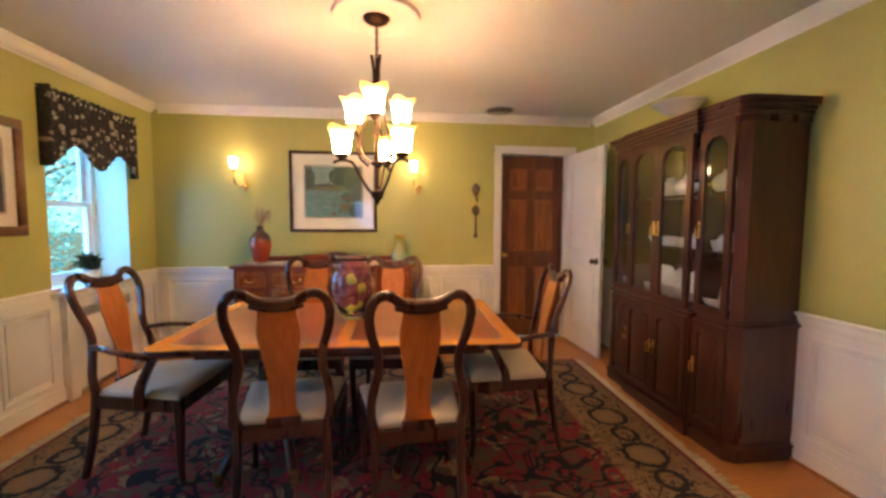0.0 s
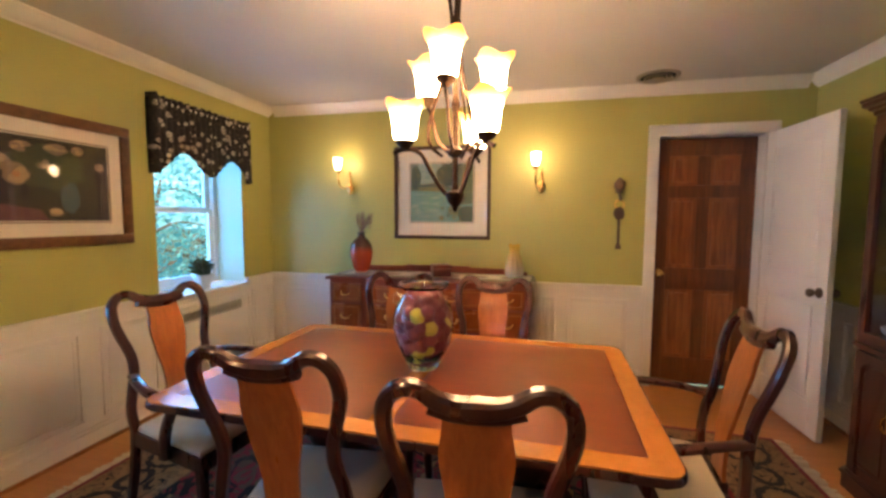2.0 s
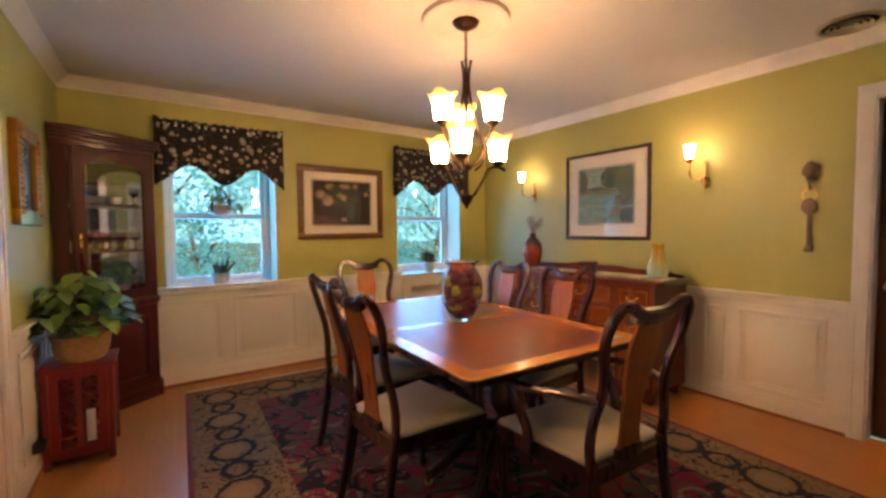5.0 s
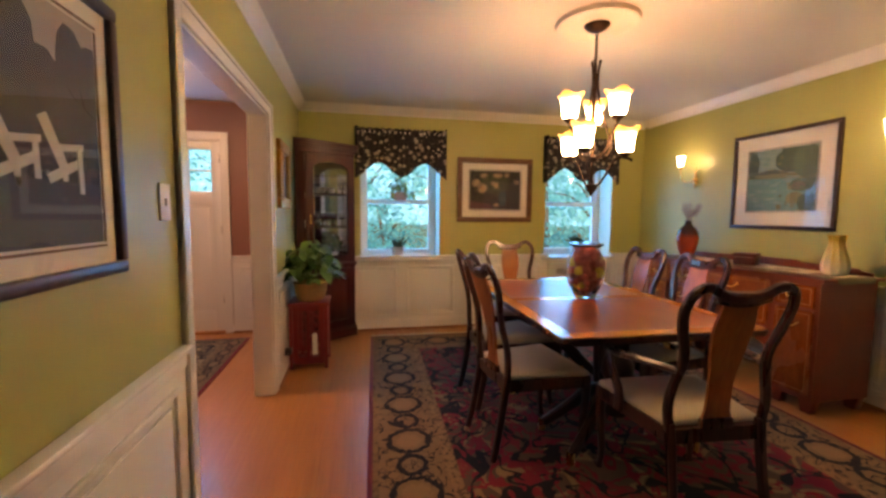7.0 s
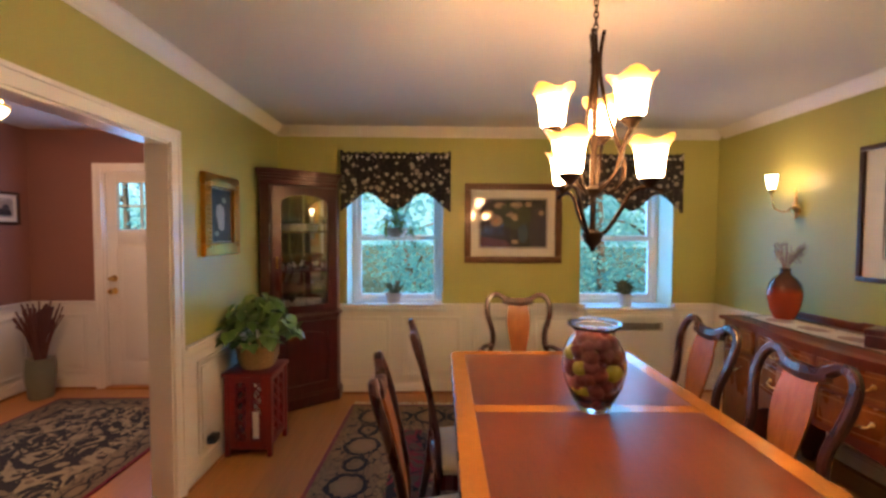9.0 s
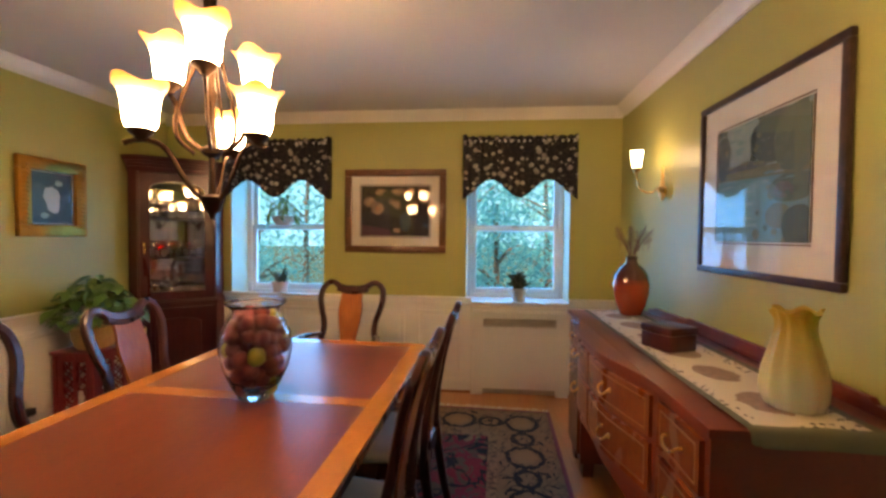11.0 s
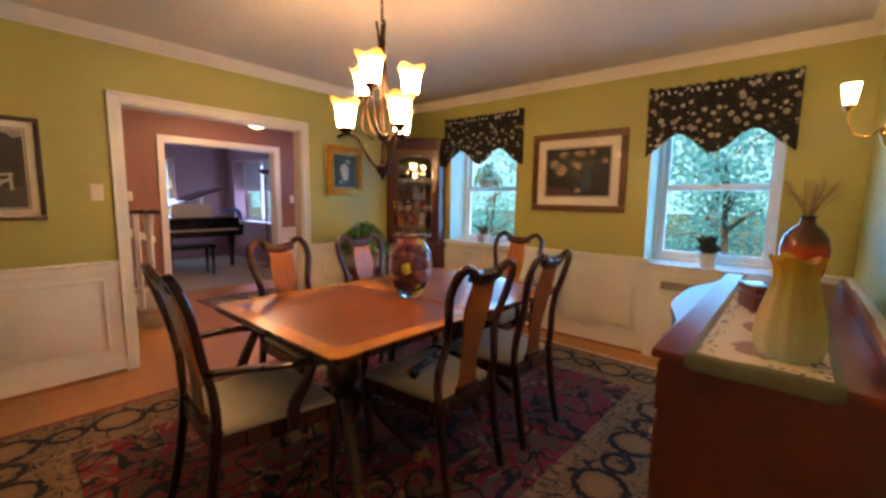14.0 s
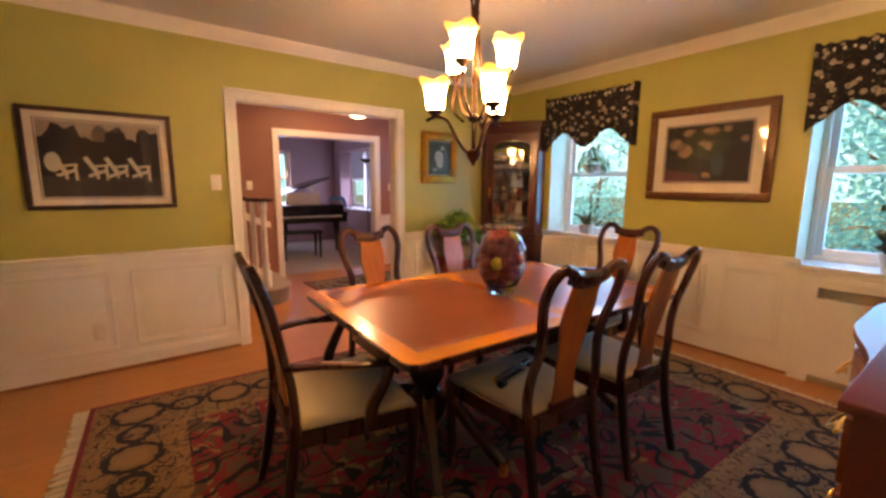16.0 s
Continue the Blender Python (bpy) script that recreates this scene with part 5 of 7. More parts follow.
shapes = [([(-1, 0.55), (1, 0.45), (1, 1), (-1, 1)], I["sepia"]), ([(-1, -1), (1, -1), (1, -0.45), (-1, -0.45)], I["lawn"])]
for k in range(9):
    shapes.append((blob(-0.95 + 0.24 * k, 0.5 + 0.12 * ((k * 5) % 3 - 1), 0.17, 0.22 + 0.08 * ((k * 7) % 3), 10, 0.5, k), I["dark"]))
for cx in (-0.62, -0.12, 0.22, 0.62):
    # a garden chair of pale slats: back, seat, arm, legs
    shapes += [([(cx - 0.22, 0.05), (cx - 0.14, 0.10), (cx + 0.03, -0.30), (cx - 0.04, -0.36)], I["chairwhite"]), ([(cx - 0.16, -0.40), (cx + 0.14, -0.24), (cx + 0.15, -0.32), (cx - 0.14, -0.48)], I["chairwhite"]),
               ([(cx - 0.04, -0.14), (cx + 0.20, -0.10), (cx + 0.20, -0.16), (cx - 0.04, -0.20)], I["chairwhite"]), ([(cx + 0.13, -0.14), (cx + 0.18, -0.14), (cx + 0.19, -0.55), (cx + 0.14, -0.55)], I["chairwhite"]),
               ([(cx - 0.02, -0.3), (cx + 0.03, -0.3), (cx + 0.03, -0.52), (cx - 0.02, -0.52)], I["chairwhite"])]
shapes.append((blob(-0.80, -0.08, 0.13, 0.26, 14, 0.1, 3), I["chairwhite"]))
picture("garden_chairs_photograph", pose(1.475, YS, 1.468, 0, 0, 180), 0.79, 0.645, 0.03, M["frame_dark"], 0.052, I["dark"], shapes, "dark framed sepia photograph of garden chairs on a lawn")
shapes = [([(-1, -1), (1, -1), (1, 1), (-1, 1)], I["teal"]), (blob(0, 0.05, 0.42, 0.42, 8, 0.4, 4), I["figure"]), (blob(0.05, -0.3, 0.3, 0.35, 8, 0.4, 5), I["figure"]), (blob(0.3, 0.6, 0.2, 0.12, 8, 0.4, 6), I["sky"]), (blob(-0.4, -0.7, 0.25, 0.12, 8, 0.4, 7), I["sky"])]
pic = picture("gilt_framed_print", pose(-1.285, YS, 1.60, 0, 0, 180), 0.45, 0.52, 0.078, M["frame_gold"], 0.012, I["teal"], shapes, "small print in a carved gilt frame", 0.035)
for i in range(15):
    z = -0.20 + 0.40 * i / 14
    for x in (-0.186, 0.186):
        bm = bmesh.new()
        sweep(bm, smooth_path([(x - 0.02, -0.034, z), (x, -0.043, z + 0.01), (x + 0.02, -0.034, z)], 3), 0.008, 0.006, (0, 0, 1))
        part("carved_leaf", bm, M["frame_gold"], pic, "carved gilt gadrooning")
shapes = [([(-1, -1), (1, -1), (1, -0.2), (-1, 0.0)], I["dark"]), (blob(0.2, 0.1, 0.5, 0.4, seed=3), I["lawn"])]
picture("small_foyer_picture", pose(-2.27, FY0, 1.70, 0, 0, 180), 0.27, 0.29, 0.026, M["frame_dark"], 0.05, I["sepia"], shapes, "small dark framed picture on the foyer wall", 0.02)


# ---------------------------------------------------------------- valances
def valance(y0, y1, group):
    ob = thing("valance", pose(XW, (y0 + y1) / 2, 0), "black floral fabric valance with scalloped hem over the window", "valance", group)
    hw, n = (y1 - y0) / 2, 72
    bm = bmesh.new()

    def hem(t):
        return 1.775 - 0.075 * math.cos(4 * math.pi * t) - 0.015 * (abs(t - 0.5) > 0.47)
    path = [(0.002, -hw), (0.03, -hw), (0.055, -hw + 0.005)] + [(0.07 + 0.007 * math.sin(37 * i / n * 3.1), -hw + 0.01 + (2 * hw - 0.02) * i / n) for i in range(n + 1)] + [(0.055, hw - 0.005), (0.03, hw), (0.002, hw)]
    for off in (0.0, -0.004):
        cols = []
        for x, y in path:
            t = (y + hw) / (2 * hw)
            zb, zt = hem(t), 2.215 + 0.006 * math.sin(90 * t) + (0.012 if min(t, 1 - t) < 0.05 else 0)
            col = []
            for j in range(9):
                f = j / 8
                ruffle = 0.004 * math.sin(60 * t + 3 * f) * (1 - f) + (0.004 * math.sin(150 * t) if f > 0.8 else 0)
                col.append(bm.verts.new((max(0.001, x + off + ruffle * (1 if x > 0.05 else 0)), y, zb + (zt - zb) * f)))
            cols.append(col)
        for a, b_ in zip(cols, cols[1:]):
            for j in range(8):
                bm.faces.new((a[j], a[j + 1], b_[j + 1], b_[j]))
    part("fabric", bm, M["valance"], ob, angle=80)
    part("rod", boxed(0.002, 0.066, -hw + 0.012, hw - 0.012, 2.165, 2.185, bev=0.004), M["white"], ob)


valance(0.85, 1.855, "window valances")
valance(3.03, 3.997, "window valances")

# ---------------------------------------------------------------- radiator cover
rad = thing("radiator_cover", pose(XW, 3.53, 0), "white painted radiator cover with louvred grille under the window", "radiator cover")
for q in ((-0.41, 0.41, 0.665, 0.735), (-0.41, -0.31, 0.0, 0.665), (0.31, 0.41, 0.0, 0.665), (-0.31, 0.31, 0.055, 0.59)):
    part("casing_board", boxed(0.0, 0.045, *q), M["white"], rad)
part("top_strip", boxed(0.0, 0.035, -0.41, 0.41, 0.736, 0.768, bev=0.004), M["white"], rad)
part("cavity", boxed(0.001, 0.006, -0.31, 0.31, 0.0, 0.665), M["vent"], rad)
for i in range(7):
    bm = bmesh.new()
    z = 0.594 + 0.0098 * i
    slab(bm, [(0.026, z), (0.030, z), (0.044, z + 0.006), (0.040, z + 0.006)], -0.309, 0.309, 0, "y")
    part("louvre", bm, M["white"], rad)
bm = bmesh.new()
for q in ((-0.42, -0.405), (0.405, 0.42)):
    box(bm, 0.045, 0.053, q[0] + (0.008 if q[0] < 0 else -0.008), q[1] + (0.008 if q[0] < 0 else -0.008), 0.0, 0.72, 0.003)
box(bm, 0.045, 0.053, -0.397, 0.397, 0.705, 0.72, 0.003)
part("edge_bead", bm, M["white"], rad)


# ---------------------------------------------------------------- sideboard
SB = pose(-0.595, 4.03, 0)
side = thing("sideboard", SB, "mahogany bow-front sideboard with brass handles against the wall", "sideboard")


def bow(x, off=0.0):
    """The front line of the sideboard: flat ends and a bowed middle."""
    k = max(0.0, min(1.0, (0.56 - abs(x)) / 0.42))
    return -0.255 - 0.085 * (k * k * (3 - 2 * k)) - off


def bow_slab(bm, x0, x1, z0, z1, off, back=0.22, n=24, bev=0.0):
    front = [(x0 + (x1 - x0) * i / n, bow(x0 + (x1 - x0) * i / n, off)) for i in range(n + 1)]
    slab(bm, front + [(x1, back), (x0, back)], z0, z1, bev)


M["string"] = wood("pale_inlay_string", (0.30, 0.13, 0.045), (0.42, 0.20, 0.075), 0.3, (4, 4, 4), 6)


def stringing(x0, x1, z0, z1, off, owner):
    """A pale inlaid line set in from a front's edge."""
    bm = bmesh.new()
    x0, x1, z0, z1 = x0 + 0.018, x1 - 0.018, z0 + 0.018, z1 - 0.018
    for q in ((x0, x1, z1 - 0.005, z1), (x0, x1, z0, z0 + 0.005), (x0, x0 + 0.005, z0 + 0.005, z1 - 0.005), (x1 - 0.005, x1, z0 + 0.005, z1 - 0.005)):
        bow_slab(bm, *q, off + 0.0012, -0.256, 12)
    part("inlay", bm, M["string"], owner, "pale inlaid stringing line", smooth=False)


bm = bmesh.new()
bow_slab(bm, -0.83, 0.83, 0.885, 0.910, 0.02, 0.235, 48, 0.004)
part("top", bm, M["board"], side)
for x0, x1 in ((-0.80, -0.50), (0.50, 0.80)):
    bm = bmesh.new()
    bow_slab(bm, x0, x1, 0.09, 0.884, 0.0, 0.22, 8)
    part("end_cabinet", bm, M["board"], side)
    bm = bmesh.new()
    bow_slab(bm, x0 + 0.025, x1 - 0.025, 0.71, 0.855, 0.014, -0.24, 8, 0.003)
    dr = part("drawer", bm, M["flame"], side)
    stringing(x0 + 0.025, x1 - 0.025, 0.71, 0.855, 0.014, dr)
    bm = bmesh.new()
    bow_slab(bm, x0 + 0.025, x1 - 0.025, 0.13, 0.685, 0.014, -0.24, 8, 0.003)
    dd = part("door", bm, M["flame"], side)
    stringing(x0 + 0.025, x1 - 0.025, 0.13, 0.685, 0.014, dd)
    for z, owner in ((0.79, dr), (0.60, dd)):
        xm = (x0 + x1) / 2
        y = bow(xm, 0.016)
        bm = bmesh.new()
        sweep(bm, smooth_path([(xm - 0.04, y, z), (xm - 0.04, y - 0.018, z - 0.004), (xm - 0.02, y - 0.024, z - 0.022), (xm + 0.02, y - 0.024, z - 0.022), (xm + 0.04, y - 0.018, z - 0.004), (xm + 0.04, y, z)]), 0.004, 0.004, (0, 0, 1))
        part("handle", bm, M["brass"], owner, "brass bail handle")
    for fx in (x0 + 0.05, x1 - 0.05):
        for fy in (-0.21, 0.17):
            bm = bmesh.new()
            slab(bm, [(fx - 0.05, 0.09), (fx + 0.05, 0.09), (fx + 0.035, 0.03), (fx + 0.028, 0.001), (fx - 0.028, 0.001), (fx - 0.035, 0.03)], fy - 0.03, fy + 0.03, 0.004, "y")
            part("foot", bm, M["board"], side)
bm = bmesh.new()
bow_slab(bm, -0.499, 0.499, 0.50, 0.884, 0.0, 0.22, 24)
part("drawer_case", bm, M["board"], side)
for x0, x1 in ((-0.475, -0.01), (0.01, 0.475)):
    for z0, z1 in ((0.715, 0.855), (0.53, 0.695)):
        bm = bmesh.new()
        bow_slab(bm, x0, x1, z0, z1, 0.012, -0.26, 14, 0.003)
        dr = part("drawer", bm, M["flame"], side)
        stringing(x0, x1, z0, z1, 0.012, dr)
        for xm in ((x0 + x1) / 2,):
            z, y = (z0 + z1) / 2 + 0.012, bow(xm, 0.014)
            bm = bmesh.new()
            for dx in (-0.042, 0.042):
                lathe(bm, [(0.0, 0), (0.012, 0.002), (0.008, 0.008), (0.0, 0.012)], 10)
                bm.verts.ensure_lookup_table()
                for v in list(bm.verts)[-40:]:
                    v.co = Vector((xm + dx + v.co.x, y - v.co.z, z + v.co.y))
            sweep(bm, smooth_path([(xm - 0.042, y - 0.01, z), (xm - 0.036, y - 0.024, z - 0.016), (xm, y - 0.028, z - 0.026), (xm + 0.036, y - 0.024, z - 0.016), (xm + 0.042, y - 0.01, z)]), 0.004, 0.004, (0, 0, 1))
            part("handle", bm, M["brass"], dr, "brass bail handle")
# arched skirt under the middle drawers
bm = bmesh.new()
n = 28
for i in range(n):
    xa, xb = -0.499 + 0.998 * i / n, -0.499 + 0.998 * (i + 1) / n
    za, zb = (0.36 + 0.13 * (1 - (abs(x) / 0.5) ** 2.2) for x in (xa, xb))
    va = [(xa, bow(xa, 0.0), za), (xb, bow(xb, 0.0), zb), (xb, bow(xb, 0.0), 0.4999), (xa, bow(xa, 0.0), 0.4999)]
    f = [bm.verts.new(p) for p in va]
    g = [bm.verts.new((p[0], p[1] + 0.018, p[2])) for p in va]
    bm.faces.new(f), bm.faces.new(g[::-1])
    for j in range(4):
        bm.faces.new((f[j], g[j], g[(j + 1) % 4], f[(j + 1) % 4]))
part("skirt", bm, M["board"], side)
bm = bmesh.new()
slab(bm, [(-0.78, 0.9105), (0.78, 0.9105), (0.78, 0.935), (0.70, 0.938), (0.69, 0.955), (0.30, 0.957), (0.28, 0.972), (-0.28, 0.972), (-0.30, 0.957), (-0.69, 0.955), (-0.70, 0.938), (-0.78, 0.935)], 0.195, 0.213, 0.003, "y")
part("gallery_rail", bm, M["board"], side)

runner = thing("table_runner", pose(-0.565, 3.995, 0.9125), "cream floral runner with olive edge on the sideboard", "table runner")
line = [(-0.80 + 0.05 * i, 0.0) for i in range(33)] + [(0.815, -0.006), (0.82, -0.03)]


def runner_strip(y0, y1, cols, lift, rows):
    bm = bmesh.new()
    for off in (lift, lift + 0.003):
        prev = None
        for x, dz in rows:
            row = [bm.verts.new((x, y0 + (y1 - y0) * j / cols, off + dz + 0.0012 * math.sin(9 * x + 33 * (y0 + (y1 - y0) * j / cols)))) for j in range(cols + 1)]
            if prev:
                for j in range(cols):
                    bm.faces.new((prev[j], prev[j + 1], row[j + 1], row[j]))
            prev = row
    return bm


part("fabric", runner_strip(-0.15, 0.15, 10, 0.0, line), M["runner"], runner, angle=60)
M["hem"] = cloth("olive_hem_braid", (0.13, 0.13, 0.075))
for y0, y1 in ((-0.156, -0.136), (0.136, 0.156)):
    part("hem", runner_strip(y0, y1, 2, 0.0045, line), M["hem"], runner, "olive woven edge braid", angle=60)
part("hem", runner_strip(-0.135, 0.135, 8, 0.0045, [(0.788, 0.0), (0.80, 0.0), (0.817, -0.006), (0.824, -0.036)]), M["hem"], runner, "olive woven edge braid", angle=60)

vase = thing("red_vase", pose(-1.25, 4.08, 0.917), "red and brown glazed vase holding dried grasses", "vase")
bm = bmesh.new()
pr = [(0.0, 0.0), (0.055, 0.0), (0.06, 0.006), (0.082, 0.06), (0.097, 0.13), (0.100, 0.18), (0.09, 0.235), (0.065, 0.275), (0.036, 0.30), (0.030, 0.315), (0.030, 0.335), (0.036, 0.343)]
lathe(bm, pr + [(0.029, 0.343), (0.024, 0.33), (0.0, 0.31)], 28, cap=False)
part("body", bm, M["redvase"], vase)
rnd = random.Random(21)
for k in range(26):
    a, sp = rnd.uniform(0, 6.28), rnd.uniform(0.02, 0.125)
    tip = Vector((sp * math.cos(a), sp * math.sin(a), rnd.uniform(0.43, 0.52)))
    bm = bmesh.new()
    sweep(bm, smooth_path([(0.01 * math.cos(a), 0.01 * math.sin(a), 0.25), (0.02 * math.cos(a), 0.02 * math.sin(a), 0.36), tip], 4), 0.0016, 0.0016, (0, 0, 1), None, 4)
    for j in range(7):
        q = tip * (0.86 + 0.022 * j)
        d = Vector((rnd.uniform(-1, 1), rnd.uniform(-1, 1), rnd.uniform(0, 1))) * 0.02
        sweep(bm, [q, q + d * 0.5, q + d], 0.004, 0.0012, (1, 0, 0), lambda t: 1.1 - t, 4)
    part("dried_stem", bm, M["straw"], vase, "")

av = thing("amber_vase", pose(0.085, 4.045, 0.917), "ribbed amber and frosted glass vase on the runner", "vase")
bm = bmesh.new()
pr = [(0.0, 0.0), (0.058, 0.0), (0.066, 0.008), (0.074, 0.035), (0.075, 0.065), (0.069, 0.105), (0.058, 0.145), (0.048, 0.180), (0.042, 0.210), (0.042, 0.232), (0.047, 0.250), (0.053, 0.262)]
lathe(bm, pr + [(r - 0.005, h) for r, h in pr[:0:-1]] + [(0.0, 0.006)], 60, cap=False)
for v in bm.verts:
    a = math.atan2(v.co.y, v.co.x)
    k = v.co.z / 0.27
    f = 1 + (0.03 + 0.045 * k) * math.cos(10 * a + 2 * v.co.z)
    v.co.x, v.co.y = v.co.x * f * (1 - 0.12 * k), v.co.y * f * (1 + 0.12 * k)
    v.co.z += 0.009 * max(0.0, k - 0.8) / 0.2 * math.cos(5 * a + 1)
part("body", bm, M["amber"], av, angle=80)
bx = thing("wooden_box", pose(-0.505, 3.975, 0.917, 0, 0, 25), "small dark red wooden box on the runner", "box")
part("base", boxed(-0.072, 0.072, -0.070, 0.070, 0, 0.062, bev=0.003), M["corner"], bx)
part("lid", boxed(-0.075, 0.075, -0.073, 0.073, 0.064, 0.095, bev=0.005), M["corner"], bx)


# ---------------------------------------------------------------- dishes
def dish_mesh(name, prof, mat=None, n=24):
    bm = bmesh.new()
    lathe(bm, prof, n, cap=False)
    return mesh_of(name, bm, mat or M["dish"], True, 50)


DISH = {
    "plate": (dish_mesh("plate", [(0.0, 0.0), (0.05, 0.0), (0.062, 0.004), (0.1, 0.014), (0.102, 0.016), (0.062, 0.008), (0.0, 0.006)]), "white china plate standing in the cabinet"),
    "bowl": (dish_mesh("bowl", [(0.0, 0.0), (0.03, 0.0), (0.034, 0.01), (0.06, 0.035), (0.072, 0.065), (0.069, 0.066), (0.055, 0.037), (0.0, 0.016)]), "white china bowl on a cabinet shelf"),
    "cup": (dish_mesh("cup", [(0.0, 0.0), (0.022, 0.0), (0.024, 0.006), (0.036, 0.03), (0.04, 0.062), (0.037, 0.062), (0.032, 0.03), (0.0, 0.01)]), "white china cup on a cabinet shelf"),
    "goblet": (dish_mesh("goblet", [(0.0, 0.0), (0.032, 0.001), (0.008, 0.008), (0.005, 0.05), (0.01, 0.07), (0.03, 0.09), (0.034, 0.14), (0.031, 0.14), (0.026, 0.092), (0.0, 0.078)], M["clear"]), "clear crystal goblet on a cabinet shelf"),
    "teapot": (dish_mesh("teapot", [(0.0, 0.0), (0.04, 0.0), (0.065, 0.03), (0.07, 0.06), (0.05, 0.095), (0.03, 0.105), (0.012, 0.115), (0.014, 0.128), (0.0, 0.135)]), "white china teapot on a cabinet shelf"),
}


def dish(kind, m, group):
    me, label = DISH[kind]
    ob = tagged(new(kind, me), label, kind, group)
    ob.matrix_basis = m
    return ob


# ---------------------------------------------------------------- china cabinet
CCM = pose(2.08, 2.56, 0, 0, 0, -90)
cab = thing("china_cabinet", CCM, "tall dark cherry breakfront china cabinet with arched glass doors", "china cabinet")


def cab_front(x):
    return -0.215 - (0.03 if abs(x) < 0.335 else 0.0)


def stepped(bm, grow, z0, z1, bev=0.004, back=0.172):
    """The cabinet's outline, grown outwards, between two heights."""
    e, c, f0, f1 = 0.645 + grow, 0.335 + grow, -0.215 - grow, -0.245 - grow
    slab(bm, [(-e, back), (-e, f0 + 0.05), (-e + 0.04, f0), (-c, f0), (-c, f1), (c, f1), (c, f0), (e - 0.04, f0), (e, f0 + 0.05), (e, back)], z0, z1, bev)


for nm, layers in (("plinth", ((0.02, 0.0, 0.075), (0.028, 0.075, 0.09), (0.012, 0.09, 0.10))),
                   ("waist_moulding", ((0.008, 0.745, 0.757), (0.02, 0.757, 0.775), (0.006, 0.775, 0.79))),
                   ("cornice", ((0.004, 1.86, 1.90), (0.012, 1.90, 1.925), (0.026, 1.925, 1.945), (0.044, 1.945, 1.968), (0.05, 1.968, 1.985)))):
    for g, z0, z1 in layers:
        bm = bmesh.new()
        stepped(bm, g, z0, z1 - 0.0005)
        part(nm, bm, M["china"], cab)
bm = bmesh.new()
stepped(bm, 0.0, 0.10, 0.745, 0.0)
part("base_case", bm, M["china"], cab, smooth=False)
part("back_panel", boxed(-0.64, 0.64, 0.157, 0.17, 0.79, 1.86), M["china"], cab, smooth=False)
for x0, x1 in ((-0.645, -0.622), (0.622, 0.645), (-0.345, -0.325), (0.325, 0.345)):
    part("side_panel" if abs(x0) > 0.5 else "divider", boxed(x0, x1, -0.165 if abs(x0) > 0.5 else -0.205, 0.156, 0.79, 1.86), M["china"], cab, smooth=False)
for z in (0.80, 1.15, 1.50):
    for x0, x1 in ((-0.621, -0.346), (-0.324, 0.324), (0.346, 0.621)):
        part("shelf", boxed(x0, x1, -0.15, 0.156, z - 0.008, z + 0.006), M["china"], cab)
for sx in (-1, 1):
    bm = bmesh.new()
    slab(bm, [(sx * 0.645, -0.165), (sx * 0.605, -0.215), (sx * 0.595, -0.205), (sx * 0.63, -0.16)], 0.79, 1.86)
    part("canted_stile", bm, M["china"], cab, smooth=False)


def arched_ring(x0, x1, z0, z1, fw, rise):
    """Outer rectangle and inner arched light of a door, point for point."""
    n, c, hw = 12, (x0 + x1) / 2, (x1 - x0) / 2
    inner = [(x0 + fw, z0 + fw), (x1 - fw, z0 + fw)]
    outer = [(x0, z0), (x1, z0)]
    spring = z1 - fw - rise
    for i in range(n + 1):
        a = math.pi * i / n
        u, v = math.cos(a), math.sin(a)
        inner.append((c + (hw - fw) * u, spring + rise * v))
        k = 1 / max(abs(u), abs(v))
        outer.append((c + hw * u * k, spring + (z1 - spring) * v * k))
    return outer, inner


def front_door(x0, x1, z0, z1, upper, hand):
    y = cab_front((x0 + x1) / 2)
    outer, inner = arched_ring(x0 + 0.002, x1 - 0.002, z0, z1, 0.042, 0.09 if upper else 0.06)
    bm = bmesh.new()
    ring_face(bm, outer, inner, y - 0.018, y + 0.004, "y")
    d = part("upper_door" if upper else "lower_door", bm, M["china"], cab, smooth=False)
    if upper:
        bm = bmesh.new()
        slab(bm, inner, y - 0.006, y - 0.003, 0, "y")
        g = part("pane", bm, M["cabinet_pane"], d, "clear glass pane")
        g.visible_shadow = False
    else:
        c, m_z = (x0 + x1) / 2, (z0 + z1) / 2
        bm = bmesh.new()
        slab(bm, [(c + (p - c) * 0.84, m_z + (q - m_z) * 0.92) for p, q in inner], y - 0.013, y + 0.002, 0.006, "y")
        part("raised_panel", bm, M["china"], d)
    hx = x0 + 0.024 if hand < 0 else x1 - 0.024
    hz = 1.28 if upper else 0.46
    bm = bmesh.new()
    box(bm, hx - 0.009, hx + 0.009, y - 0.022, y - 0.018, hz - 0.05, hz + 0.05, 0.003)
    sweep(bm, smooth_path([(hx, y - 0.02, hz + 0.03), (hx, y - 0.04, hz + 0.015), (hx, y - 0.042, hz - 0.03), (hx, y - 0.03, hz - 0.045)]), 0.004, 0.004, (1, 0, 0))
    part("handle", bm, M["brass"], d, "brass drop handle")


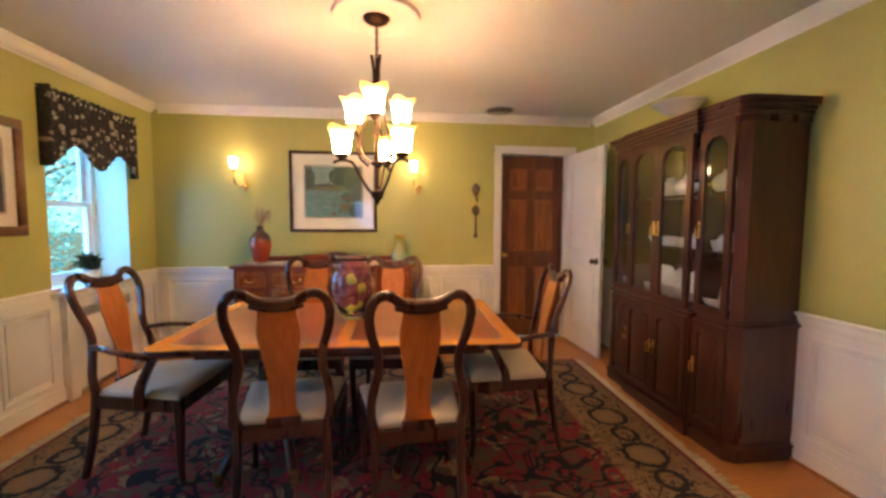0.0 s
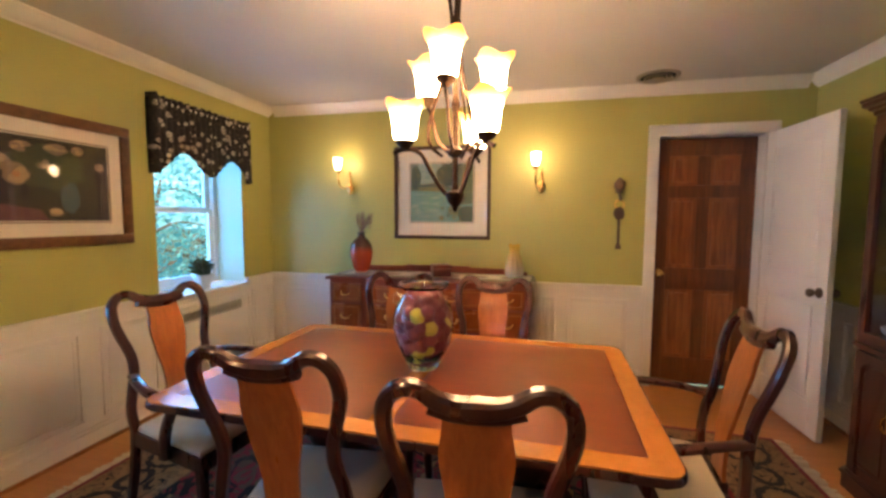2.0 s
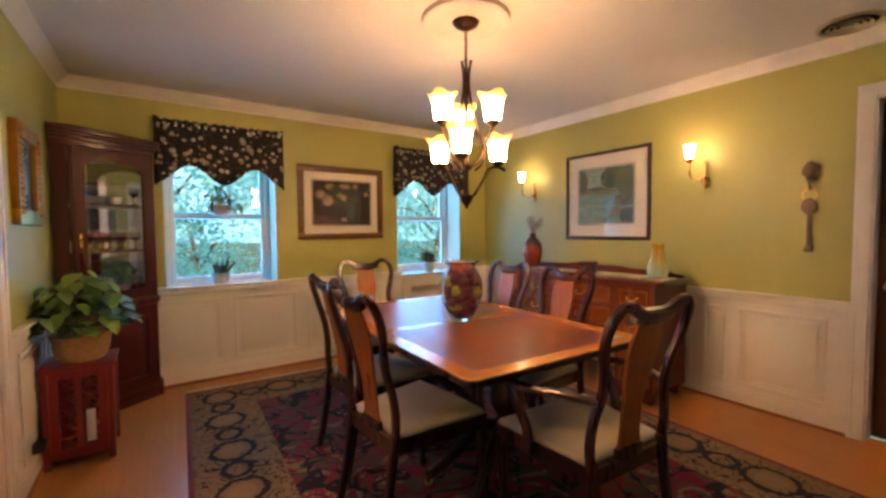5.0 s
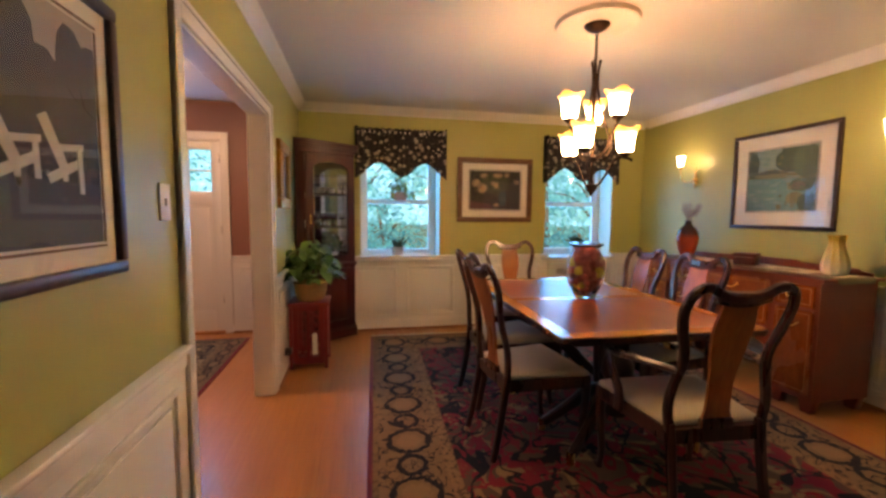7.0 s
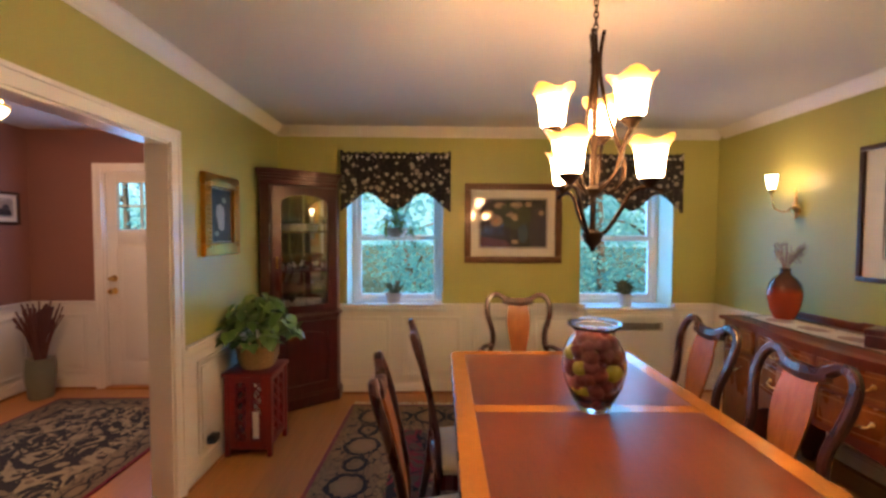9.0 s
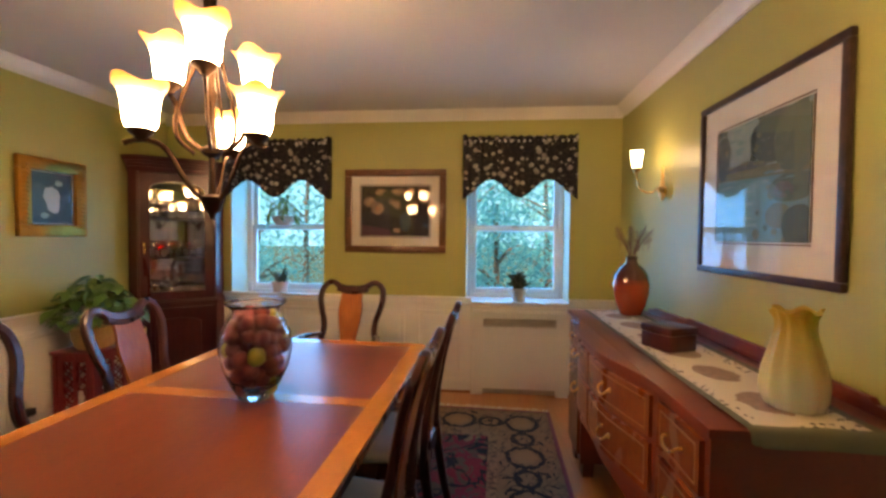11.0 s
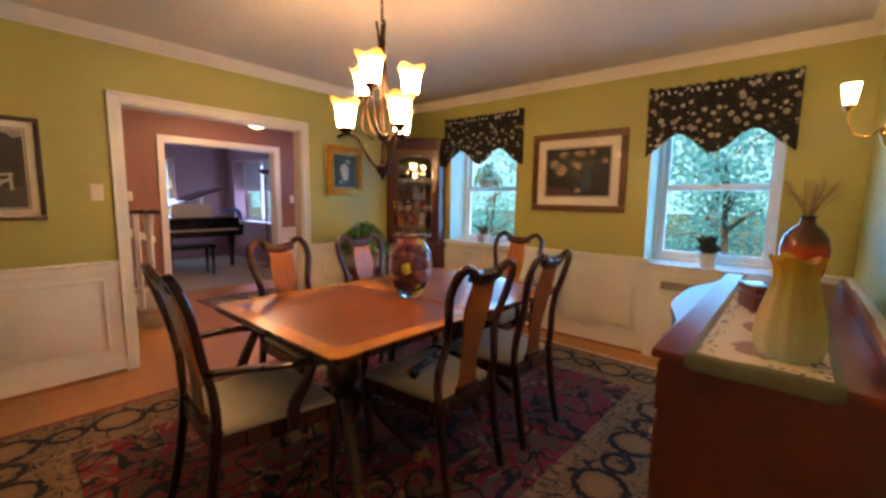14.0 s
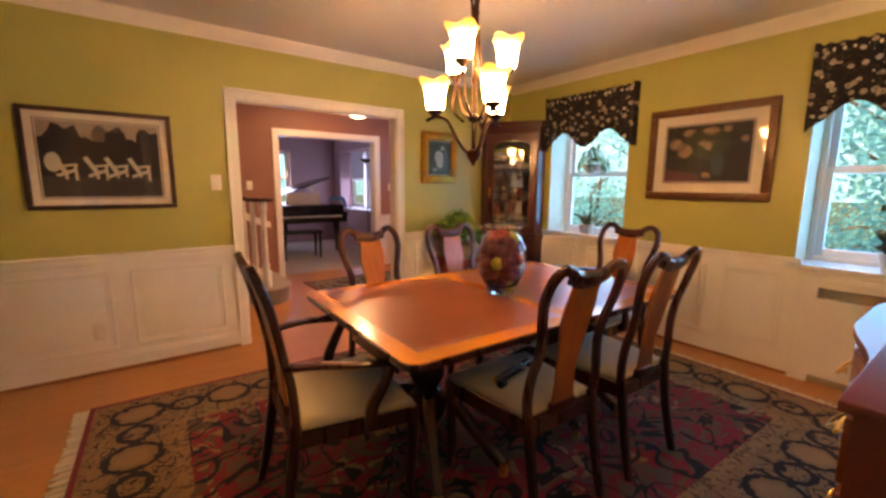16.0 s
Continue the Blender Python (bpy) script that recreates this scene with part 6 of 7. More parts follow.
for upper, z0, z1 in ((True, 0.795, 1.855), (False, 0.115, 0.74)):
    front_door(-0.60, -0.345, z0, z1, upper, 1)
    front_door(-0.325, 0.0, z0, z1, upper, 1)
    front_door(0.0, 0.325, z0, z1, upper, -1)
    front_door(0.345, 0.60, z0, z1, upper, -1)
rnd = random.Random(8)
for z in (0.807, 1.157, 1.507):
    for x in (-0.51, -0.45, -0.38, -0.22, -0.15, -0.07, 0.0, 0.08, 0.15, 0.22, 0.38, 0.45, 0.51):
        if z < 1.0 and round(abs(x) * 100) in (0, 15, 22, 38, 51):
            dish("plate", CCM @ pose(x, -0.05, z + 0.098, 78, 0, 0), "china in the cabinet")
            if rnd.random() < 0.45:
                dish("bowl", CCM @ pose(x, -0.115, z), "china in the cabinet")
        elif z < 1.0:
            dish("cup", CCM @ pose(x, -0.11, z), "china in the cabinet")
        elif z < 1.3:
            dish(rnd.choice(("teapot", "bowl", "cup", "cup")), CCM @ pose(x, rnd.uniform(-0.12, -0.06), z), "china in the cabinet")
        else:
            dish(rnd.choice(("goblet", "goblet", "bowl", "teapot")), CCM @ pose(x, rnd.uniform(-0.12, -0.06), z), "china in the cabinet")

comp = thing("milk_glass_compote", pose(2.06, 2.72, 1.985), "white milk glass footed bowl on top of the cabinet", "bowl")
bm = bmesh.new()
lathe(bm, [(0.0, 0.0), (0.06, 0.001), (0.058, 0.008), (0.02, 0.018), (0.016, 0.09), (0.025, 0.10), (0.0, 0.101)], 24)
part("foot", bm, M["milk"], comp)
bm = bmesh.new()
pr = [(0.0, 0.1015), (0.045, 0.104), (0.095, 0.122), (0.14, 0.155), (0.162, 0.178), (0.175, 0.184)]
lathe(bm, pr + [(0.174, 0.188), (0.16, 0.183), (0.137, 0.161), (0.093, 0.129), (0.0, 0.11)], 36, cap=False)
part("bowl", bm, M["milk"], comp)

# ---------------------------------------------------------------- corner cabinet
cc = thing("corner_cabinet", pose(XW, YS, 0), "tall red mahogany corner cabinet with arched glass door", "corner cabinet")


def corner_outline(g):
    """Grown footprint in the corner; the front runs across the corner."""
    return [(0.012, 0.012), (0.47 + g, 0.012), (0.47 + g, 0.10 + g * 0.6), (0.13 + g * 0.6, 0.56 + g), (0.012, 0.56 + g)]


for nm, layers in (("plinth", ((0.022, 0.0, 0.09), (0.012, 0.09, 0.11))), ("waist_moulding", ((0.008, 0.74, 0.76), (0.02, 0.76, 0.785), (0.006, 0.785, 0.80))),
                   ("cornice", ((0.004, 1.88, 1.92), (0.014, 1.92, 1.945), (0.03, 1.945, 1.965), (0.045, 1.965, 1.99), (0.05, 1.99, 2.005)))):
    for g, z0, z1 in layers:
        bm = bmesh.new()
        slab(bm, corner_outline(g), z0, z1 - 0.0005, 0.003)
        part(nm, bm, M["corner"], cc)
bm = bmesh.new()
slab(bm, corner_outline(0.0), 0.11, 0.74)
part("base_case", bm, M["corner"], cc, smooth=False)
bm = bmesh.new()
slab(bm, [(0.014, 0.014), (0.46, 0.014), (0.46, 0.026), (0.026, 0.026), (0.026, 0.55), (0.014, 0.55)], 0.80, 1.88)
slab(bm, [(0.455, 0.0265), (0.47, 0.0265), (0.47, 0.10), (0.455, 0.095)], 0.80, 1.88)
slab(bm, [(0.0265, 0.545), (0.12, 0.545), (0.13, 0.56), (0.0265, 0.56)], 0.80, 1.88)
part("upper_case", bm, M["corner"], cc, smooth=False)
for z in (0.81, 1.16, 1.50):
    bm = bmesh.new()
    slab(bm, [(0.0315, 0.0315), (0.45, 0.0315), (0.45, 0.08), (0.12, 0.53), (0.0315, 0.53)], z - 0.007, z + 0.005)
    part("shelf", bm, M["corner"], cc, smooth=False)
front = Vector((0.34, -0.46, 0)).normalized()
FM = Matrix.Translation((0.13, 0.56, 0)) @ Matrix(((front.x, -front.y, 0, 0), (front.y, front.x, 0, 0), (0, 0, 1, 0), (0, 0, 0, 1)))
flen = math.hypot(0.34, 0.46)


def on_front(bm):
    for v in bm.verts:
        v.co = FM @ v.co
    return bm


for z0, z1, upper in ((0.805, 1.875, True), (0.125, 0.735, False)):
    outer, inner = arched_ring(0.02, flen - 0.02, z0, z1, 0.07, 0.07 if upper else 0.05)
    bm = bmesh.new()
    ring_face(bm, outer, inner, -0.004, 0.016, "y")
    d = part("upper_door" if upper else "lower_door", on_front(bm), M["corner"], cc, smooth=False)
    bm = bmesh.new()
    if upper:
        slab(bm, inner, 0.004, 0.007, 0, "y")
        g = part("pane", on_front(bm), M["curio_pane"], d, "clear glass pane")
        g.visible_shadow = False
    else:
        m_z, c = (z0 + z1) / 2, flen / 2
        slab(bm, [(c + (p - c) * 0.86, m_z + (q - m_z) * 0.92) for p, q in inner], -0.002, 0.012, 0.006, "y")
        part("raised_panel", on_front(bm), M["corner"], d)
    bm = bmesh.new()
    box(bm, flen - 0.06, flen - 0.045, 0.0165, 0.026, 1.2 if upper else 0.5, 1.29 if upper else 0.59, 0.004)
    part("handle", on_front(bm), M["brass"], d, "brass handle")
for x in (0.003, flen - 0.019):
    bm = bmesh.new()
    box(bm, x, x + 0.016, 0.001, 0.014, 0.81, 1.87, 0.005)
    part("pilaster", on_front(bm), M["corner"], cc)
M["redglass"] = glass("ruby_glass", (0.7, 0.05, 0.05))
s = Sh("mirror_glass")
M["mirror"] = s.done(s.mix(s.noise(6, 2), (0.80, 0.82, 0.80), (0.86, 0.87, 0.85)), 0.03, 1.0)
part("mirror", boxed(0.0275, 0.453, 0.0275, 0.031, 0.815, 1.87), M["mirror"], cc, "mirrored cabinet back")
part("mirror", boxed(0.0275, 0.031, 0.0315, 0.543, 0.815, 1.87), M["mirror"], cc, "mirrored cabinet back")
rnd = random.Random(5)
CM = pose(XW, YS, 0)
for z in (0.815, 1.165, 1.505):
    for x, y in ((0.10, 0.10), (0.20, 0.09), (0.29, 0.10), (0.38, 0.08), (0.09, 0.21), (0.09, 0.32), (0.09, 0.43), (0.19, 0.18)):
        dish(rnd.choice(("goblet", "goblet", "cup", "bowl")), CM @ pose(x + rnd.uniform(-0.01, 0.01), y, z), "glassware in the corner cabinet")
for x, y in ((0.31, 0.17), (0.25, 0.25), (0.18, 0.34)):
    ob = tagged(new("ruby_goblet", dish_mesh("ruby_goblet", [(0.0, 0.0), (0.032, 0.001), (0.008, 0.008), (0.006, 0.05), (0.03, 0.075), (0.036, 0.13), (0.033, 0.13), (0.026, 0.078), (0.0, 0.062)], M["redglass"])), "ruby red glass goblet in the corner cabinet", "goblet", "glassware in the corner cabinet")
    ob.matrix_basis = CM @ pose(x, y, 1.165)


# ---------------------------------------------------------------- plants
def leaf_shape(bm, base, direction, up, length, width, fold=0.25, n=4):
    """One leaf: a creased blade that tapers to a point."""
    d = direction.normalized()
    s_ = d.cross(up)
    s_ = s_.normalized() if s_.length > 1e-5 else d.orthogonal().normalized()
    u = s_.cross(d)
    left, mid, right = [], [], []
    for i in range(n + 1):
        t = i / n
        w = width * math.sin(math.pi * min(1, 0.12 + 0.88 * t) ** 0.8) * 0.5 * (1 if i < n else 0.05)
        p = base + d * (length * t) - u * (0.25 * length * t * t)
        mid.append(bm.verts.new(p))
        left.append(bm.verts.new(p + s_ * w + u * w * fold)), right.append(bm.verts.new(p - s_ * w + u * w * fold))
    for i in range(n):
        bm.faces.new((left[i], left[i + 1], mid[i + 1], mid[i])), bm.faces.new((mid[i], mid[i + 1], right[i + 1], right[i]))


def foliage(count, spread, height, size, seed, z0=0.0, droop=0.0, narrow=0.75):
    r = random.Random(seed)
    bm = bmesh.new()
    for _ in range(count):
        a, e = r.uniform(0, 6.283), r.random() ** 0.7
        rad = spread * (0.15 + 0.85 * e)
        p = Vector((rad * math.cos(a), rad * math.sin(a), z0 + height * (1 - 0.75 * e * e) * r.uniform(0.35, 1.0) - droop * e * e))
        out = Vector((math.cos(a + r.uniform(-0.9, 0.9)), math.sin(a + r.uniform(-0.9, 0.9)), r.uniform(-0.7, 0.5)))
        ln = size * r.uniform(0.6, 1.25)
        leaf_shape(bm, p - out * ln * 0.5, out, Vector((0, 0, 1)), ln, ln * narrow, r.uniform(0.1, 0.4))
    return bm


stand = thing("plant_stand", pose(-1.395, 0.468, 0), "red lacquered plant stand with carved lattice sides", "plant stand")
part("top", boxed(-0.165, 0.165, -0.165, 0.165, 0.535, 0.56, bev=0.005), M["stand"], stand)
for sx in (-1, 1):
    for sy in (-1, 1):
        bm = bmesh.new()
        slab(bm, [(sx * 0.155, 0.0), (sx * 0.125, 0.0), (sx * 0.125, 0.534), (sx * 0.155, 0.534)], *sorted((sy * 0.125, sy * 0.155)), 0.003, "y")
        part("leg", bm, M["stand"], stand)


def lattice(axis, at):
    bm = bmesh.new()

    def b(a0, a1, z0, z1):
        box(bm, a0, a1, at - 0.006, at + 0.006, z0, z1) if axis == "x" else box(bm, at - 0.006, at + 0.006, a0, a1, z0, z1)
    b(-0.124, 0.124, 0.49, 0.534), b(-0.124, 0.124, 0.06, 0.10)
    b(-0.124, -0.085, 0.1001, 0.4899), b(0.085, 0.124, 0.1001, 0.4899), b(-0.012, 0.012, 0.1001, 0.4899)
    for cx in (-0.0485, 0.0485):
        for k in range(5):
            z = 0.1001 + 0.078 * k
            for flip in (1, -1):
                pts = [(cx - 0.036, z + (0.0 if flip > 0 else 0.066)), (cx - 0.036, z + (0.012 if flip > 0 else 0.078)), (cx + 0.036, z + (0.078 if flip > 0 else 0.012)), (cx + 0.036, z + (0.066 if flip > 0 else 0.0))]
                slab(bm, pts, at - 0.004 - 0.0007 * flip, at + 0.004 - 0.0007 * flip, 0, "y" if axis == "x" else "x")
    return bm


for axis, at in (("x", -0.14), ("x", 0.14), ("y", -0.14), ("y", 0.14)):
    part("lattice_panel", lattice(axis, at), M["stand"], stand, "", False)
part("inner_shelf", boxed(-0.124, 0.124, -0.124, 0.124, 0.03, 0.055), M["stand"], stand)
part("tag", boxed(0.1465, 0.149, 0.03, 0.07, 0.12, 0.30), M["paper"], stand, "white paper tag")

plant = thing("potted_plant", pose(-1.40, 0.475, 0.561), "bushy green pothos in a woven pale basket on the stand", "plant")
bm = bmesh.new()
lathe(bm, [(0.0, 0.0), (0.10, 0.0), (0.115, 0.02), (0.130, 0.07), (0.132, 0.11), (0.140, 0.142), (0.146, 0.150), (0.138, 0.156), (0.126, 0.14), (0.0, 0.135)], 32)
for v in bm.verts:
    a = math.atan2(v.co.y, v.co.x)
    f = 1 + 0.02 * math.cos(16 * a + (math.pi if int(v.co.z * 60) % 2 else 0))
    v.co.x, v.co.y = v.co.x * f, v.co.y * f
part("basket", bm, M["basket"], plant)
tagged(part("foliage", foliage(230, 0.275, 0.30, 0.108, 3, 0.20, 0.045), M["leaf"], plant), kind="stuff")
bm = bmesh.new()
rnd = random.Random(31)
for k in range(16):
    a = rnd.uniform(0, 6.28)
    r_ = rnd.uniform(0.08, 0.19)
    sweep(bm, smooth_path([(0.02 * math.cos(a), 0.02 * math.sin(a), 0.10), (0.5 * r_ * math.cos(a), 0.5 * r_ * math.sin(a), 0.25), (r_ * math.cos(a), r_ * math.sin(a), rnd.uniform(0.18, 0.36))], 4), 0.0025, 0.0025, (0, 0, 1), None, 4)
part("stems", bm, M["leaf"], plant)


def sill_plant(m, pot_mat, pot_r, pot_h, seed, label, spiky):
    ob = thing("windowsill_plant", m, label, "plant")
    bm = bmesh.new()
    lathe(bm, [(0.0, 0.0), (pot_r * 0.72, 0.0), (pot_r * 0.95, pot_h * 0.8), (pot_r * 1.05, pot_h * 0.82), (pot_r * 1.06, pot_h), (pot_r * 0.92, pot_h), (pot_r * 0.9, pot_h * 0.88), (0.0, pot_h * 0.87)], 22)
    part("pot", bm, pot_mat, ob)
    r = random.Random(seed)
    bm = bmesh.new()
    for _ in range(26 if spiky else 80):
        a = r.uniform(0, 6.283)
        lean = r.uniform(0.15, 0.9)
        d = Vector((lean * math.cos(a), lean * math.sin(a), 1.0 if spiky else r.uniform(0.1, 1)))
        ln = r.uniform(0.10, 0.21) if spiky else r.uniform(0.06, 0.11)
        start = Vector((r.uniform(-0.4, 0.4) * pot_r, r.uniform(-0.4, 0.4) * pot_r, pot_h * 0.86 + (0 if spiky else r.uniform(0, 0.09))))
        leaf_shape(bm, start, d, Vector((-math.sin(a), math.cos(a), 0.3)), ln, 0.022 if spiky else 0.036, 0.4)
    part("foliage", bm, M["succulent"], ob)
    return ob


sill_plant(pose(-2.44, 1.32, 0.8045), M["clay"], 0.074, 0.125, 2, "spiky green plant in a clay pot on the sill", True)
sill_plant(pose(-2.40, 3.53, 0.8045), M["whitepot"], 0.07, 0.115, 6, "dark leafy succulent in a white pot on the sill", False)
hang = thing("hanging_plant", pose(-2.46, 1.345, 1.455), "green trailing plant in a hanging clay pot before the window", "plant")
bm = bmesh.new()
lathe(bm, [(0.0, 0.0), (0.06, 0.0), (0.092, 0.035), (0.108, 0.085), (0.101, 0.086), (0.09, 0.065), (0.0, 0.062)], 24)
part("pot", bm, M["clay"], hang)
tagged(part("foliage", foliage(110, 0.18, 0.20, 0.10, 9, 0.07, 0.09, 0.30), M["leaf"], hang), kind="stuff")
for k in range(3):
    a = 2.1 * k
    bm = bmesh.new()
    sweep(bm, [Vector((0.10 * math.cos(a), 0.10 * math.sin(a), 0.08)), Vector((0.01 * math.cos(a), 0.01 * math.sin(a), 0.50)), Vector((0, 0, 0.5949))], 0.0012, 0.0012, (1, 0, 0), None, 4)
    part("cord", bm, M["iron"], hang)

# ---------------------------------------------------------------- small things on the walls and ceiling
orn = thing("key_wall_ornament", pose(0.910, YN, 0), "dark cast metal hook with ring and key on wall", "wall ornament")
bm = bmesh.new()
bmesh.ops.create_icosphere(bm, subdivisions=3, radius=0.05, matrix=Matrix.Translation((0, -0.03, 1.665)) @ Matrix.Diagonal((0.85, 0.55, 1.15, 1)))
for v in bm.verts:
    v.co += Vector((1, 0.4, 1)) * 0.012 * noise.noise(v.co * 30)
sweep(bm, smooth_path([(-0.01, -0.02, 1.62), (0, -0.045, 1.58), (0.006, -0.05, 1.555), (0.0, -0.03, 1.545)]), 0.009, 0.009, (1, 0, 0))
box(bm, -0.03, 0.03, -0.018, -0.001, 1.60, 1.71, 0.006)
part("hook", bm, M["iron"], orn)
bm = bmesh.new()
sweep(bm, [Vector((0.036 * math.cos(a), -0.035, 1.508 + 0.036 * math.sin(a))) for a in [2 * math.pi * j / 20 for j in range(20)]], 0.005, 0.005, (0, 1, 0), None, 6, True)
part("ring", bm, M["brass"], orn)
bm = bmesh.new()
slab(bm, blob(0, 1.435, 0.042, 0.055, 16, 0.25, 3), -0.04, -0.022, 0.003, "y")
box(bm, -0.011, 0.011, -0.038, -0.024, 1.17, 1.40, 0.004)
box(bm, -0.022, 0.022, -0.038, -0.024, 1.14, 1.18, 0.004)
part("key", bm, M["iron"], orn)


def wall_plate(name, m, label, slots):
    ob = thing(name, m, label, "switch" if "switch" in name else "outlet")
    part("plate", boxed(-0.036, 0.036, -0.006, -0.0005, -0.058, 0.058, bev=0.002), M["plastic"], ob)
    for z in slots:
        part("toggle" if "switch" in name else "socket", boxed(-0.008, 0.008, -0.014, -0.0055, z - 0.012, z + 0.012, bev=0.002), M["plastic"], ob)


wall_plate("light_switch", pose(0.815, YS, 1.33, 0, 0, 180), "ivory plastic light switch beside the opening", (0.0,))
wall_plate("light_switch", pose(-2.02, FY0, 1.28, 0, 0, 180), "ivory plastic light switch in the foyer", (0.0,))
wall_plate("light_switch", pose(0.10, FY0, 1.30, 0, 0, 180), "ivory plastic light switch by the stairs", (0.0,))
wall_plate("wall_outlet", pose(1.60, YS + 0.0175, 0.30, 0, 0, 180), "white wall outlet in a wainscot panel", (-0.022, 0.022))
wall_plate("wall_outlet", pose(-1.06, YS + 0.0175, 0.215, 0, 0, 180), "white wall outlet low on the wainscot", (-0.022, 0.022))
plug = thing("power_adapter", pose(-1.06, YS + 0.032, 0.215), "black plug-in power adapter in the outlet", "adapter")
part("body", boxed(-0.04, 0.03, 0.0005, 0.05, -0.022, 0.026, bev=0.006), M["blackplastic"], plug)

vent = thing("ceiling_vent", pose(1.11, 4.13, TOP), "round grey metal ceiling air diffuser with concentric rings", "vent")
bm = bmesh.new()
lathe(bm, [(0.122, -0.002), (0.150, -0.002), (0.150, -0.006), (0.136, -0.016), (0.122, -0.012), (0.122, -0.002)], 36, cap=False)
part("frame", bm, M["vent"], vent)
# Near-black disc: the shade inside the duct is put into its colour.
bm = bmesh.new()
lathe(bm, [(0.0, -0.001), (0.123, -0.001), (0.123, -0.004), (0.0, -0.004)], 36, cap=False)
part("backing", bm, M["slot"], vent)
for r in (0.098, 0.070, 0.042):
    bm = bmesh.new()
    lathe(bm, [(r - 0.014, -0.008), (r, -0.022), (r + 0.003, -0.021), (r - 0.010, -0.006), (r - 0.014, -0.008)], 32, cap=False)
    part("ring", bm, M["vent"], vent)
bm = bmesh.new()
lathe(bm, [(0.0, -0.004), (0.012, -0.004), (0.022, -0.020), (0.0, -0.024)], 20, cap=False)
part("hub", bm, M["vent"], vent)

# ---------------------------------------------------------------- foyer
frug = thing("foyer_rug", pose(-1.32, -0.93, 0), "dark patterned wool rug with tan border in the foyer", "rug")
part("woven_field", boxed(-0.92, 0.92, -0.70, 0.70, 0.002, 0.011, bev=0.003), M["hallrug"], frug)
fl = thing("foyer_ceiling_lamp", pose(-0.90, -0.85, 0.51) @ Matrix.Diagonal((0.76, 0.76, 0.76, 1)), "brass semi-flush ceiling lamp with lit alabaster bowl", "ceiling lamp")
bm = bmesh.new()
lathe(bm, [(0.0, 2.552), (0.075, 2.552), (0.075, 2.538), (0.03, 2.522), (0.014, 2.51), (0.014, 2.33), (0.022, 2.32), (0.012, 2.30), (0.0, 2.30)], 20)
part("stem", bm, M["brass"], fl)
for k in range(3):
    a = 2.1 * k + 0.3
    bm = bmesh.new()
    sweep(bm, smooth_path([(0.012 * math.cos(a), 0.012 * math.sin(a), 2.35), (0.09 * math.cos(a), 0.09 * math.sin(a), 2.33), (0.165 * math.cos(a), 0.165 * math.sin(a), 2.225)]), 0.005, 0.005, (0, 0, 1))
    part("arm", bm, M["brass"], fl)
bm = bmesh.new()
pr = [(0.0, 2.10), (0.05, 2.103), (0.11, 2.125), (0.155, 2.165), (0.18, 2.215)]
lathe(bm, pr + [(0.175, 2.216), (0.15, 2.17), (0.108, 2.131), (0.0, 2.107)], 32, cap=False)
part("bowl", bm, M["bowl"], fl, "lit alabaster glass bowl")
bm = bmesh.new()
ring_face(bm, [(0.186 * math.cos(2 * math.pi * i / 32), 0.186 * math.sin(2 * math.pi * i / 32)) for i in range(32)], [(0.176 * math.cos(2 * math.pi * i / 32), 0.176 * math.sin(2 * math.pi * i / 32)) for i in range(32)], 2.208, 2.232, "z")
lathe(bm, [(0.0, 2.072), (0.012, 2.08), (0.008, 2.09), (0.016, 2.099), (0.0, 2.0995)], 12)
part("rim", bm, M["brass"], fl)

urn = thing("floor_urn", pose(-2.28, -1.83, 0), "mottled green floor vase with dark dried reeds", "vase")
bm = bmesh.new()
lathe(bm, [(0.0, 0.0), (0.085, 0.0), (0.09, 0.02), (0.105, 0.15), (0.11, 0.27), (0.10, 0.34), (0.105, 0.36), (0.09, 0.36), (0.0, 0.33)], 24)
part("body", bm, M["urn"], urn)
rnd = random.Random(17)
bm = bmesh.new()
for k in range(90):
    a, sp = rnd.uniform(0, 6.28), rnd.uniform(0.02, 0.17)
    sweep(bm, smooth_path([(0.03 * math.cos(a), 0.03 * math.sin(a), 0.30), (0.5 * sp * math.cos(a), 0.5 * sp * math.sin(a), 0.55), (sp * math.cos(a), sp * math.sin(a), rnd.uniform(0.65, 0.86))], 3), 0.004, 0.003, (1, 0, 0), lambda t: 0.5 + 1.2 * t, 4)
tagged(part("reeds", bm, M["reed"], urn, "dark red dried reeds"), kind="stuff")

